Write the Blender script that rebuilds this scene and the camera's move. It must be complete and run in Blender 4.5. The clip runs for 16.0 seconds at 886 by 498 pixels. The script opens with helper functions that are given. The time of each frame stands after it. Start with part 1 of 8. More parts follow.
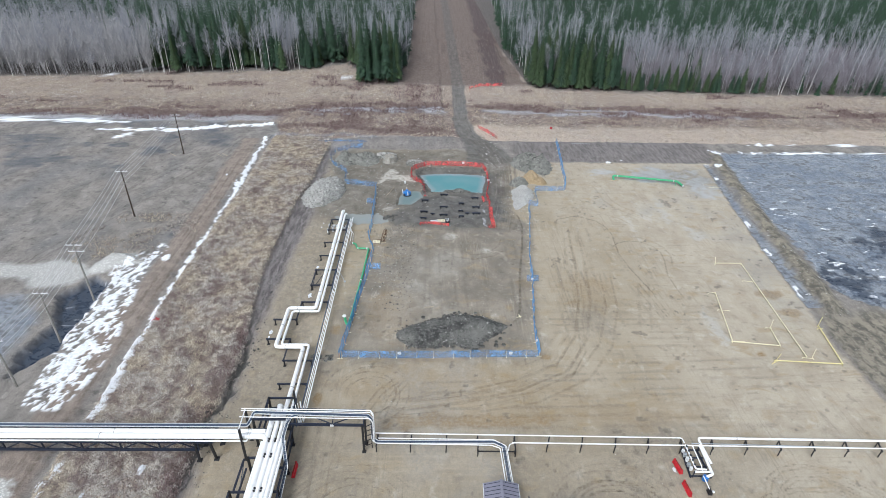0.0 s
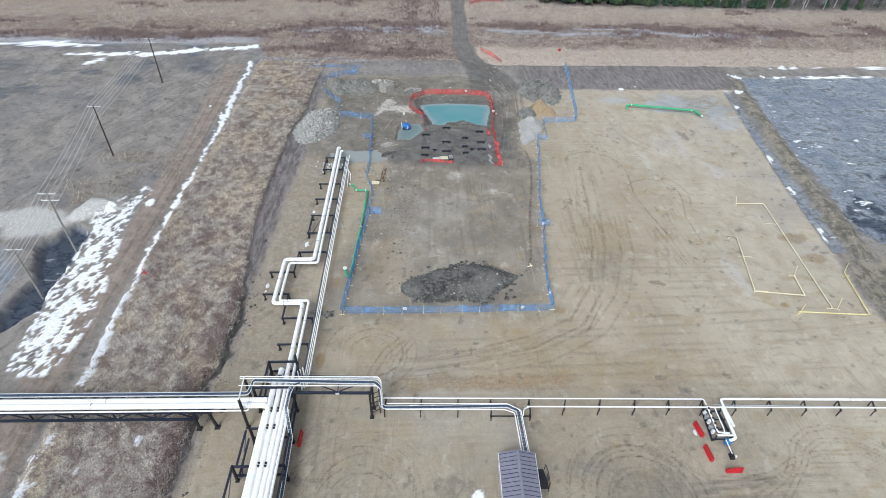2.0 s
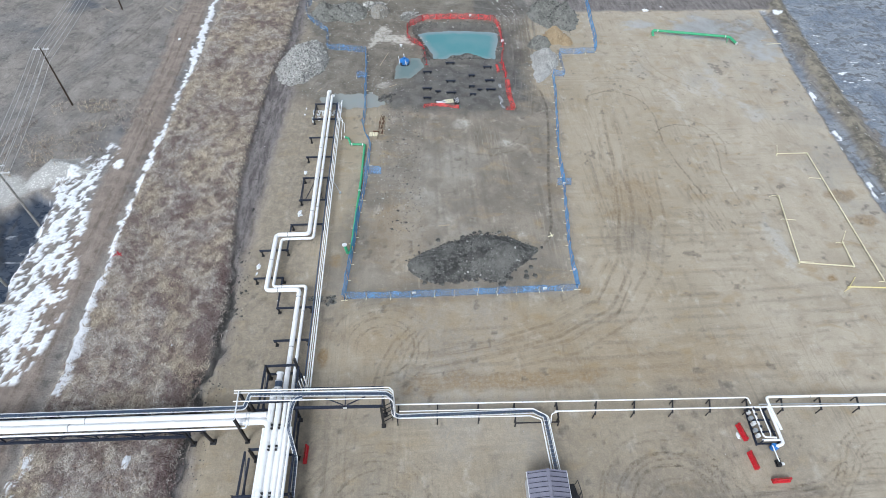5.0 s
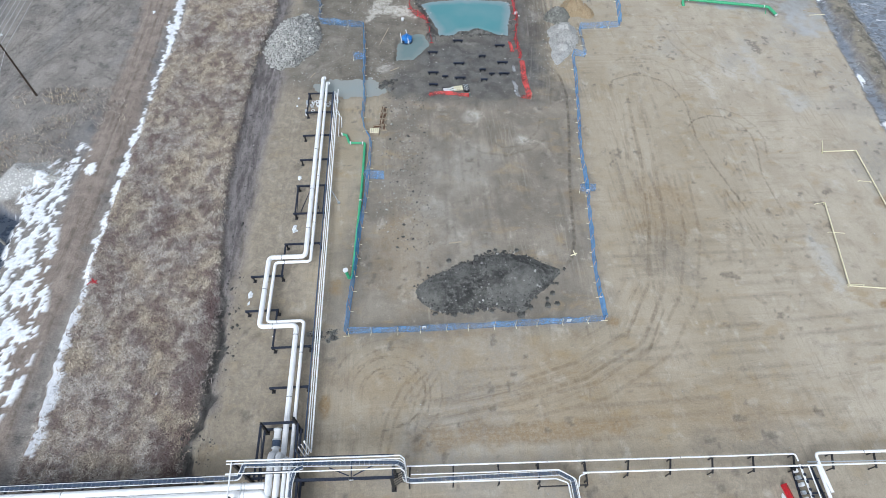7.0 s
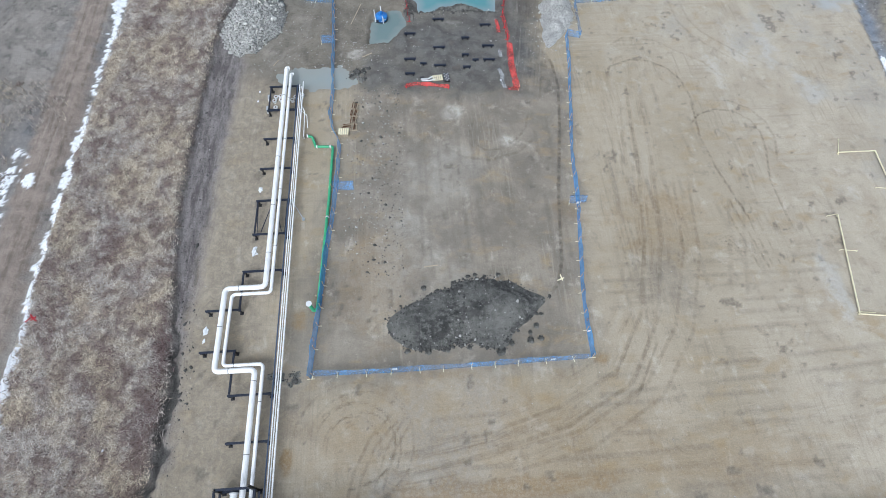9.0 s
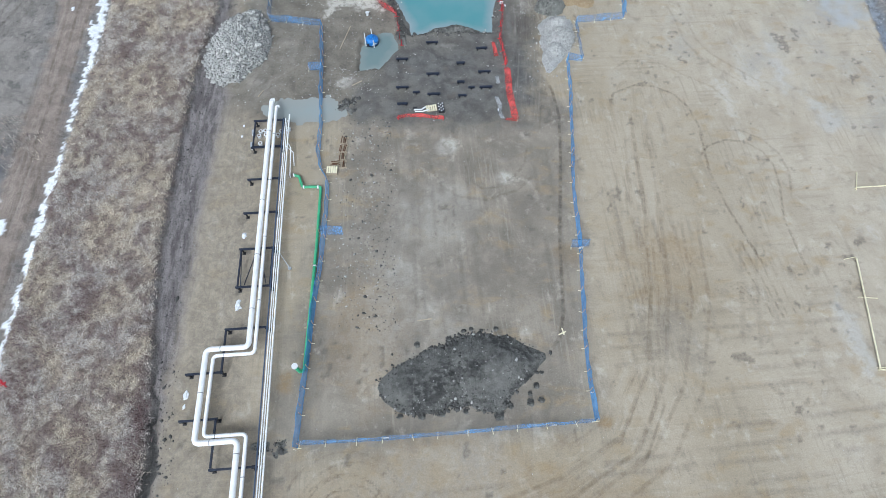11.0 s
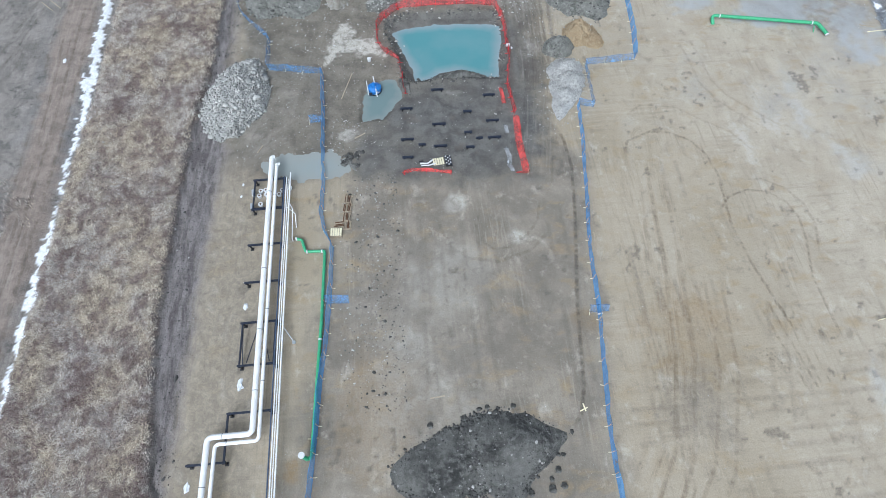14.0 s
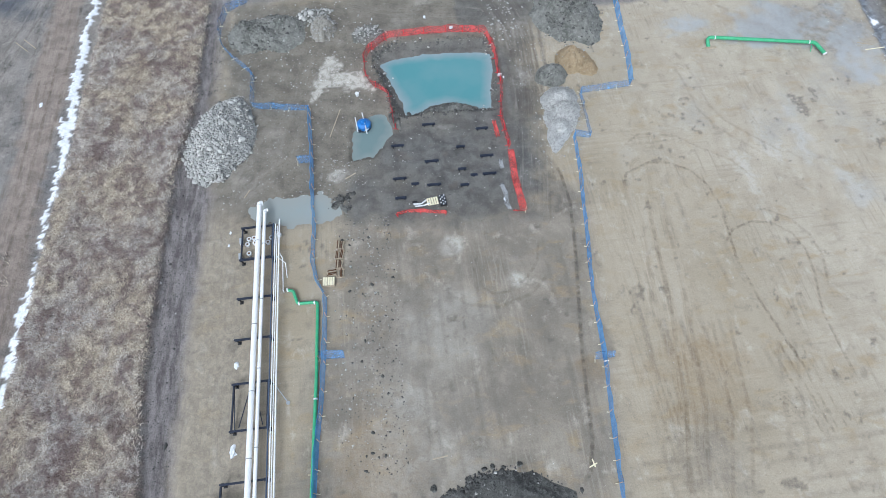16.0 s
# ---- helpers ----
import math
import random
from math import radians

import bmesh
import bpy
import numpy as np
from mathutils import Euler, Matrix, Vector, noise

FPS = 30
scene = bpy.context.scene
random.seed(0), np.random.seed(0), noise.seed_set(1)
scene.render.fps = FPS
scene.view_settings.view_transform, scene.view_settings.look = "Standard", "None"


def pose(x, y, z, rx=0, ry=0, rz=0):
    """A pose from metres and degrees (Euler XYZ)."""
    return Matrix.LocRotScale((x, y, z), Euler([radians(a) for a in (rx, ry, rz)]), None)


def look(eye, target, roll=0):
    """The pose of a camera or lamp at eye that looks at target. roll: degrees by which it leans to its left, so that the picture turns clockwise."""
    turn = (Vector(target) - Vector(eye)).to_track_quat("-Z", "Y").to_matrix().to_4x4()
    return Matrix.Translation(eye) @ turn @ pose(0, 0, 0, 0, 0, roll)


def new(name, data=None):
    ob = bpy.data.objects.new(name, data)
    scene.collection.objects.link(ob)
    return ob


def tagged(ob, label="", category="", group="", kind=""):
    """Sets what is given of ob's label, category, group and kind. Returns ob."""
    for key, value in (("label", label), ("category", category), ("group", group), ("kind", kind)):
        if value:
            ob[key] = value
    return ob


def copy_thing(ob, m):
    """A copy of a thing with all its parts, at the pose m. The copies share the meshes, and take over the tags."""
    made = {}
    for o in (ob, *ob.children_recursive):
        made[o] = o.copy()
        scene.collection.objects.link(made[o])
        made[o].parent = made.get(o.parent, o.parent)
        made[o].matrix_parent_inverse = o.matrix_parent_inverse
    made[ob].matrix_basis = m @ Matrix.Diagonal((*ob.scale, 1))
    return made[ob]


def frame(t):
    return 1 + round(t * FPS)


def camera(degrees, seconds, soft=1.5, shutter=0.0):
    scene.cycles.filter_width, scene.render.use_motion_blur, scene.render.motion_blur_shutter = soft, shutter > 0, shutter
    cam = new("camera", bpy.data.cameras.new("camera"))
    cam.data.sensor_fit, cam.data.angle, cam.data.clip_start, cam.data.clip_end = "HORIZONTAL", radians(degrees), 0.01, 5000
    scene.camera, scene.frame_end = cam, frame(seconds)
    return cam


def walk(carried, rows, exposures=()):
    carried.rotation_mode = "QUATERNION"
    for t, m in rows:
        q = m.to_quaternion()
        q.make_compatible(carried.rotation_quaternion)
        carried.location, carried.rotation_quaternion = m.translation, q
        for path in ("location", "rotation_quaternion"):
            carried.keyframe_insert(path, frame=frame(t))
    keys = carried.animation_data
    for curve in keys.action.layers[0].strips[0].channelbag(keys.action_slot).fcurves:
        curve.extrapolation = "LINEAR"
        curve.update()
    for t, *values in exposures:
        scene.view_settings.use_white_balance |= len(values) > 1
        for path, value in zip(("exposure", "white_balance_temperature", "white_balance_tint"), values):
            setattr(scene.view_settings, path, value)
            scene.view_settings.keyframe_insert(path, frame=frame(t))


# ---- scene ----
cam = camera(77.4, 16.0, 0.65)
PATH = [
    (0, (12.772, -62.709, 57.232), (12.834, -61.003, 56.189), 1.4),
    (0.5, (12.408, -60.563, 57.214), (12.469, -58.897, 56.109), 1.4),
    (1, (12.088, -58.643, 57.136), (12.157, -57.018, 55.972), 1.4),
    (1.5, (11.607, -56.795, 57.096), (11.684, -55.214, 55.874), 1.5),
    (2, (11.166, -55.06, 57.102), (11.247, -53.522, 55.826), 1.5),
    (2.5, (10.818, -53.288, 57.055), (10.903, -51.786, 55.738), 1.5),
    (3, (10.407, -51.497, 56.988), (10.494, -50.03, 55.631), 1.5),
    (3.5, (10.046, -49.6, 57.007), (10.134, -48.17, 55.612), 1.5),
    (6, (8.85, -35.983, 57.164), (8.953, -34.745, 55.597), 1.6),
    (6.5, (8.594, -32.705, 57.198), (8.694, -31.502, 55.604), 1.6),
    (7, (8.294, -29.613, 57.203), (8.393, -28.455, 55.575), 1.7),
    (7.5, (8.569, -26.683, 57.32), (8.664, -25.573, 55.659), 1.5),
    (8, (9.45, -23.818, 57.314), (9.548, -22.752, 55.625), 1.4),
    (8.5, (10.665, -20.982, 57.166), (10.768, -19.957, 55.452), 1.7),
    (9, (11.796, -18.098, 57.23), (11.892, -17.116, 55.491), 1.9),
    (11.5, (13.27, -8.404, 57.569), (13.355, -7.464, 55.805), 1.0),
    (12, (13.146, -6.948, 57.669), (13.227, -6.006, 55.907), 0.9),
    (12.5, (13.115, -5.712, 57.764), (13.19, -4.764, 56.005), 0.4),
    (13, (12.996, -4.421, 57.962), (13.07, -3.473, 56.203), 0.2),
    (13.5, (12.934, -3.305, 58.015), (13.004, -2.352, 56.258), -0.2),
    (14, (12.829, -2.057, 58.026), (12.911, -1.103, 56.271), -0.3),
    (14.5, (12.863, -0.823, 58.036), (12.96, 0.133, 56.282), -0.5),
    (15, (12.839, 0.654, 58.154), (12.945, 1.606, 56.398), -0.5),
    (15.5, (13.032, 1.956, 58.113), (13.136, 2.915, 56.361), -0.9),
    (16, (13.155, 3.657, 58.363), (13.258, 4.614, 56.61), -1.1),
]
walk(cam, [(t, look(eye, target, roll)) for t, eye, target, roll in PATH],
     exposures=[(0.0, 0.40, 5930, 7), (3.5, 0.36, 5810, 6.5), (8.0, 0.33, 5720, 6.5), (12.0, 0.40, 5590, 5), (16.0, 0.42, 5580, 6)])

# ---- world and light: a bright overcast sky ----
world = bpy.data.worlds.new("overcast_sky")
scene.world = world
world.use_nodes = True
wn, wl = world.node_tree.nodes, world.node_tree.links
wn.clear()
SUN_ELEV, SUN_AZ = 48.0, 205.0
sky = wn.new("ShaderNodeTexSky")
sky.sky_type = "NISHITA"
sky.sun_disc = False
sky.sun_elevation, sky.sun_rotation = radians(SUN_ELEV), radians(SUN_AZ)
sky.air_density, sky.dust_density, sky.ozone_density = 1.0, 4.0, 1.0
veil = wn.new("ShaderNodeHueSaturation")
veil.inputs["Saturation"].default_value = 0.28
backg = wn.new("ShaderNodeBackground")
backg.inputs["Strength"].default_value = 0.12
wout = wn.new("ShaderNodeOutputWorld")
wl.new(sky.outputs[0], veil.inputs["Color"])
wl.new(veil.outputs[0], backg.inputs["Color"])
wl.new(backg.outputs[0], wout.inputs["Surface"])

sun_data = bpy.data.lights.new("sun", "SUN")
sun_data.energy, sun_data.angle, sun_data.color = 1.3, radians(25), (1.0, 0.98, 0.95)
sun = new("sun", sun_data)
az = radians(SUN_AZ)
sun_way = Vector((math.sin(az) * math.cos(radians(SUN_ELEV)), math.cos(az) * math.cos(radians(SUN_ELEV)), math.sin(radians(SUN_ELEV))))
sun.matrix_world = look(sun_way * 300, (0, 0, 0))


# ---- materials ----
class Nodes:
    """A small writer of node materials."""

    def __init__(self, name):
        self.mat = bpy.data.materials.new(name)
        self.mat.use_nodes = True
        self.nt = self.mat.node_tree
        self.nt.nodes.clear()
        self.out = self.nt.nodes.new("ShaderNodeOutputMaterial")
        self.bsdf = self.nt.nodes.new("ShaderNodeBsdfPrincipled")
        self.nt.links.new(self.bsdf.outputs[0], self.out.inputs["Surface"])
        self.place = None

    def node(self, kind):
        return self.nt.nodes.new(kind)

    def put(self, value, socket):
        if isinstance(value, bpy.types.NodeSocket):
            self.nt.links.new(value, socket)
        elif isinstance(value, (tuple, list)) and len(value) == 3 and len(socket.default_value) == 4:
            socket.default_value = (*value, 1.0)
        else:
            socket.default_value = value

    def coords(self, stretch=(1, 1, 1), turn=0.0, local=True):
        c = self.node("ShaderNodeTexCoord")
        m = self.node("ShaderNodeMapping")
        m.inputs["Scale"].default_value = stretch
        m.inputs["Rotation"].default_value = (0, 0, turn)
        self.nt.links.new(c.outputs["Object"], m.inputs["Vector"])
        return m.outputs[0]

    def noise(self, scale, detail=4.0, rough=0.55, stretch=(1, 1, 1), turn=0.0, warp=0.0):
        n = self.node("ShaderNodeTexNoise")
        n.inputs["Scale"].default_value = scale
        n.inputs["Detail"].default_value = detail
        n.inputs["Roughness"].default_value = rough
        n.inputs["Distortion"].default_value = warp
        self.nt.links.new(self.coords(stretch, turn), n.inputs["Vector"])
        return n.outputs["Fac"]

    def voronoi(self, scale, feature="F1"):
        n = self.node("ShaderNodeTexVoronoi")
        n.feature = feature
        n.inputs["Scale"].default_value = scale
        self.nt.links.new(self.coords(), n.inputs["Vector"])
        return n.outputs["Distance"], n.outputs["Color"]

    def ramp(self, value, low, high, a=0.0, b=1.0):
        n = self.node("ShaderNodeMapRange")
        n.inputs["From Min"].default_value, n.inputs["From Max"].default_value = low, high
        n.inputs["To Min"].default_value, n.inputs["To Max"].default_value = a, b
        n.clamp = True
        self.put(value, n.inputs["Value"])
        return n.outputs[0]

    def math(self, what, a, b=0.0):
        n = self.node("ShaderNodeMath")
        n.operation = what
        self.put(a, n.inputs[0])
        self.put(b, n.inputs[1])
        return n.outputs[0]

    def mix(self, fac, a, b, blend="MIX"):
        n = self.node("ShaderNodeMix")
        n.data_type, n.blend_type = "RGBA", blend
        self.put(fac, n.inputs[0])
        self.put(a, n.inputs[6])
        self.put(b, n.inputs[7])
        return n.outputs[2]

    def attr(self, name):
        n = self.node("ShaderNodeAttribute")
        n.attribute_name = name
        s = self.node("ShaderNodeSeparateColor")
        self.nt.links.new(n.outputs["Color"], s.inputs[0])
        return s.outputs[0], s.outputs[1], s.outputs[2], n.outputs["Alpha"]

    def island(self):
        return self.node("ShaderNodeNewGeometry").outputs["Random Per Island"]

    def chance(self):
        return self.node("ShaderNodeObjectInfo").outputs["Random"]

    def bump(self, height, strength, distance=0.05):
        n = self.node("ShaderNodeBump")
        n.inputs["Strength"].default_value, n.inputs["Distance"].default_value = strength, distance
        self.put(height, n.inputs["Height"])
        self.nt.links.new(n.outputs[0], self.bsdf.inputs["Normal"])

    def done(self, color, rough=0.6, metal=0.0, **more):
        self.put(color, self.bsdf.inputs["Base Color"])
        self.put(rough, self.bsdf.inputs["Roughness"])
        self.put(metal, self.bsdf.inputs["Metallic"])
        for key, value in more.items():
            self.put(value, self.bsdf.inputs[key.replace("_", " ")])
        return self.mat


def worn(name, a, b, scale=3.0, rough=(0.45, 0.7), metal=0.0, fine=40.0, bump=0.15, dirt=None, spread=0.0):
    """A surface of two close colours with grain at two sizes, and dirt in patches where one is given."""
    n = Nodes(name)
    big, small = n.noise(scale, 3), n.noise(fine, 4)
    col = n.mix(n.ramp(big, 0.35, 0.65), a, b)
    col = n.mix(n.ramp(small, 0.3, 0.8, 0.0, 0.25 if max(a) < 0.8 else 0.06), col, tuple(0.6 * v for v in a))
    if dirt:
        col = n.mix(n.ramp(n.noise(scale * 2.7, 5, 0.7), 0.52, 0.72, 0.0, 0.8), col, dirt)
    if spread:
        col = n.mix(n.math("MULTIPLY", n.island(), spread), col, tuple(0.35 * v for v in a))
    n.bump(small, bump, 0.02)
    return n.done(col, n.ramp(big, 0.3, 0.7, *rough), metal)


WHITE_CLAD = worn("white_cladding", (0.90, 0.90, 0.90), (0.86, 0.86, 0.865), 0.8, (0.3, 0.45), 0.0, 25, 0.03, (0.74, 0.735, 0.72))
BAND = worn("grey_steel_band", (0.22, 0.23, 0.24), (0.3, 0.3, 0.31), 6, (0.35, 0.5), 0.6)
NAVY = worn("navy_painted_steel", (0.012, 0.017, 0.034), (0.022, 0.03, 0.055), 2.0, (0.4, 0.6), 0.0, 30, 0.1, (0.05, 0.05, 0.055))
BLACK = worn("black_painted_steel", (0.010, 0.011, 0.014), (0.022, 0.023, 0.027), 3.0, (0.45, 0.65), 0.0, 30, 0.1, (0.05, 0.04, 0.035))
GALV = worn("galvanised_steel", (0.42, 0.46, 0.50), (0.52, 0.55, 0.58), 5.0, (0.35, 0.55), 0.55)
TRAY = worn("blue_grey_tray", (0.055, 0.085, 0.14), (0.09, 0.12, 0.18), 3.0, (0.4, 0.6), 0.2)
GREEN = worn("green_coated_pipe", (0.055, 0.36, 0.165), (0.085, 0.42, 0.21), 1.5, (0.35, 0.55), 0.0, 25, 0.06, (0.10, 0.22, 0.12))
RED = worn("red_plastic", (0.55, 0.012, 0.025), (0.46, 0.01, 0.02), 2.0, (0.4, 0.55), 0.0, 30, 0.08, (0.3, 0.03, 0.03))


def netting(name, a, b, solid):
    """Fine knitted plastic mesh: strands too thin to tell apart, slacker and tighter stretches."""
    n = Nodes(name)
    slack, weave = n.noise(0.5, 4), n.noise(14, 3)
    col = n.mix(n.ramp(slack, 0.35, 0.65), a, b)
    veil_ = n.math("ADD", n.ramp(slack, 0.3, 0.7, solid - 0.22, solid + 0.12), n.math("MULTIPLY", n.math("SUBTRACT", weave, 0.5), 0.5))
    return n.done(col, 0.6, 0.0, Alpha=veil_)


BLUE_NET = netting("blue_plastic_mesh", (0.07, 0.30, 0.68), (0.14, 0.39, 0.76), 0.35)
SLACK_NET = netting("slack_blue_plastic_mesh", (0.075, 0.32, 0.71), (0.14, 0.41, 0.79), 0.62)
RED_NET = netting("orange_red_plastic_mesh", (0.70, 0.05, 0.065), (0.78, 0.10, 0.10), 0.5)
FALLEN_NET = netting("fallen_red_plastic_mesh", (0.74, 0.06, 0.055), (0.80, 0.12, 0.11), 0.52)
FADED_NET = netting("faded_grey_blue_mesh", (0.30, 0.36, 0.45), (0.42, 0.45, 0.5), 0.26)
BLUE_PUMP = worn("blue_enamel", (0.02, 0.16, 0.5), (0.03, 0.2, 0.56), 3, (0.3, 0.5), 0.0, 40, 0.1, (0.08, 0.12, 0.2))
TORN = netting("torn_grey_plastic", (0.46, 0.47, 0.48), (0.56, 0.57, 0.58), 0.42)
YELLOW_BAR = worn("pale_yellow_paint", (0.72, 0.62, 0.28), (0.78, 0.72, 0.42), 1.2, (0.5, 0.7), 0.0, 30, 0.1, (0.5, 0.42, 0.25))
CREAM_BAR = worn("cream_paint", (0.80, 0.75, 0.54), (0.74, 0.68, 0.48), 1.2, (0.5, 0.7), 0.0, 30, 0.1, (0.5, 0.44, 0.3))
WOOD = worn("weathered_timber", (0.36, 0.30, 0.22), (0.46, 0.39, 0.29), 5, (0.7, 0.9), 0.0, 40, 0.3, (0.2, 0.16, 0.11))
POLE_WOOD = worn("dark_treated_pole", (0.045, 0.03, 0.02), (0.075, 0.055, 0.04), 2, (0.75, 0.9), 0.0, 20, 0.4)
GREY_POLE = worn("silvered_pole", (0.24, 0.23, 0.21), (0.34, 0.33, 0.30), 2, (0.75, 0.9), 0.0, 20, 0.4)
WIRE = worn("aluminium_wire", (0.66, 0.66, 0.66), (0.58, 0.58, 0.58), 4, (0.5, 0.6), 0.0)
ROOF = worn("mauve_grey_metal_roof", (0.20, 0.195, 0.25), (0.24, 0.235, 0.29), 1.3, (0.4, 0.55), 0.0, 30, 0.05, (0.17, 0.165, 0.19))
WALL = worn("pale_wall_cladding", (0.5, 0.5, 0.52), (0.58, 0.58, 0.6), 1.3, (0.4, 0.6), 0.0, 30, 0.05)
RUST = worn("rusty_iron", (0.10, 0.045, 0.022), (0.17, 0.085, 0.045), 4, (0.7, 0.9), 0.2, 30, 0.4)
PALE = worn("pale_plastic", (0.74, 0.75, 0.76), (0.66, 0.67, 0.68), 3, (0.4, 0.6))
SNOW = worn("old_snow", (0.78, 0.80, 0.84), (0.70, 0.72, 0.76), 2, (0.6, 0.8), 0.0, 12, 0.3, (0.52, 0.52, 0.52))
BARK_PALE = worn("pale_aspen_bark", (0.74, 0.73, 0.72), (0.56, 0.55, 0.55), 0.3, (0.8, 0.95), 0.0, 6, 0.1, None, 0.55)
TWIG = worn("grey_brown_twigs", (0.44, 0.445, 0.49), (0.31, 0.315, 0.355), 0.3, (0.85, 0.95), 0.0, 6, 0.1, None, 0.5)
THICKET = worn("mauve_grey_twigs", (0.42, 0.39, 0.43), (0.24, 0.215, 0.24), 0.3, (0.85, 0.95), 0.0, 6, 0.1, None, 0.5)
PALE_THICKET = worn("pale_grey_twigs", (0.56, 0.55, 0.56), (0.40, 0.39, 0.40), 0.3, (0.85, 0.95), 0.0, 6, 0.1, None, 0.45)
NEEDLES = worn("spruce_needles", (0.024, 0.058, 0.034), (0.044, 0.094, 0.046), 0.4, (0.7, 0.9), 0.0, 5, 0.2, None, 0.7)
NEEDLES_WARM = worn("yellowish_spruce_needles", (0.046, 0.082, 0.032), (0.062, 0.10, 0.040), 0.4, (0.7, 0.9), 0.0, 5, 0.2, None, 0.7)
TRUNK = worn("spruce_bark", (0.07, 0.055, 0.045), (0.11, 0.09, 0.075), 2, (0.85, 0.95), 0.0, 12, 0.4)
def blades(name, a, b, c, spread):
    """Dry blades: golden and greyed stretches, dark clumps, and each blade a little different."""
    n = Nodes(name)
    wide, clump = n.noise(0.16, 4, 0.6, (1, 0.7, 1), 0.0, 0.8), n.noise(0.62, 5, 0.65, (1, 1, 1), 0.5, 0.6)
    col = n.mix(n.ramp(wide, 0.42, 0.58), a, b)
    col = n.mix(n.ramp(clump, 0.49, 0.60, 0.0, 0.85), col, c)
    col = n.mix(n.math("MULTIPLY", n.island(), spread), col, tuple(0.4 * v for v in c))
    return n.done(col, 0.9)


STRAW = blades("dry_straw", (0.64, 0.545, 0.405), (0.56, 0.51, 0.455), (0.215, 0.16, 0.15), 0.65)
PALE_STRAW = blades("bleached_straw", (0.84, 0.75, 0.59), (0.79, 0.735, 0.66), (0.32, 0.255, 0.235), 0.5)
BRUSH = worn("dark_red_brush", (0.185, 0.118, 0.115), (0.26, 0.185, 0.18), 0.4, (0.85, 0.95), 0.0, 6, 0.1, None, 0.6)


def earth(name, a, b, c, scale=0.6, stones=6.0, bump=1.0):
    """Loose heaped soil: clods, paler stones and damp patches."""
    n = Nodes(name)
    big, mid, small = n.noise(scale, 4), n.noise(scale * 5, 5, 0.65), n.noise(stones * 4, 5, 0.7)
    cell, tint = n.voronoi(stones)
    col = n.mix(n.ramp(big, 0.38, 0.62), a, b)
    col = n.mix(n.ramp(mid, 0.46, 0.62, 0.0, 0.8), col, c)
    col = n.mix(n.ramp(small, 0.35, 0.75, 0.0, 0.5), col, tuple(0.45 * v for v in a))
    col = n.mix(n.math("MULTIPLY", n.ramp(cell, 0.1, 0.2, 0.55, 0.0), n.ramp(mid, 0.45, 0.6)), col, tuple(min(0.6, 2.2 * v) for v in c))
    n.bump(n.math("ADD", n.math("MULTIPLY", mid, 1.6), small), bump, 0.16)
    return n.done(col, 0.92, 0.0)


DARK_SOIL = earth("dark_excavated_soil", (0.057, 0.056, 0.053), (0.215, 0.21, 0.19), (0.255, 0.25, 0.23), 0.32)
GREY_SOIL = earth("grey_clay_soil", (0.19, 0.19, 0.17), (0.30, 0.295, 0.27), (0.13, 0.125, 0.11))
PALE_CLAY = earth("damp_grey_clay", (0.155, 0.155, 0.138), (0.285, 0.282, 0.255), (0.36, 0.352, 0.32), 0.5)
PALE_SOIL = earth("pale_sandy_soil", (0.42, 0.39, 0.34), (0.34, 0.315, 0.27), (0.5, 0.47, 0.42))
TAN_SOIL = earth("tan_clay", (0.48, 0.36, 0.22), (0.40, 0.29, 0.17), (0.54, 0.43, 0.28))
GRAVEL = earth("grey_gravel", (0.56, 0.55, 0.53), (0.70, 0.69, 0.66), (0.34, 0.33, 0.31), 0.8, 6.0, 1.0)
ROCK = worn("broken_concrete_rock", (0.64, 0.63, 0.595), (0.46, 0.45, 0.42), 1.5, (0.8, 0.95), 0.0, 12, 0.4, (0.18, 0.17, 0.15), 0.8)
DARK_ROCK = worn("dark_clods", (0.072, 0.07, 0.066), (0.112, 0.109, 0.102), 1.5, (0.85, 0.95), 0.0, 12, 0.4, (0.16, 0.15, 0.14), 0.3)


def water(name, deep, shallow, rough=0.06):
    """Silty water: the pale silt shows where it is shallow, by the depth kept on the mesh."""
    n = Nodes(name)
    depth, _, _, _ = n.attr("depth")
    cloud = n.noise(0.25, 4)
    col = n.mix(n.ramp(n.math("ADD", depth, n.math("MULTIPLY", cloud, 0.35)), 0.12, 0.75), shallow, deep)
    col = n.mix(n.ramp(n.noise(0.14, 3), 0.4, 0.7, 0.0, 0.25), col, shallow)
    n.bump(n.noise(2.5, 3), 0.04, 0.02)
    return n.done(col, rough, 0.0, IOR=1.33)


POND = water("turquoise_silty_water", (0.105, 0.265, 0.285), (0.27, 0.325, 0.345))
PUMP_POND = water("murky_green_water", (0.165, 0.225, 0.225), (0.235, 0.27, 0.262))
PUDDLE = water("grey_puddle_water", (0.27, 0.32, 0.325), (0.30, 0.31, 0.29), 0.1)


# ---- mesh helpers ----
def link_mesh(name, bm, material, parent=None, smooth=False):
    me = bpy.data.meshes.new(name)
    bm.to_mesh(me)
    bm.free()
    me.materials.append(material)
    if smooth:
        me.shade_smooth()
    ob = new(name, me)
    ob.parent = parent
    return ob


def part(name, bm, material, parent, label="", smooth=False):
    ob = link_mesh(name, bm, material, parent, smooth)
    if label:
        ob["label"] = label
    return ob


def thing(name, label, category, at=(0, 0, 0), turn=0.0, group="", kind=""):
    ob = new(name)
    ob.matrix_basis = pose(*at, 0, 0, turn)
    return tagged(ob, label, category, group, kind)


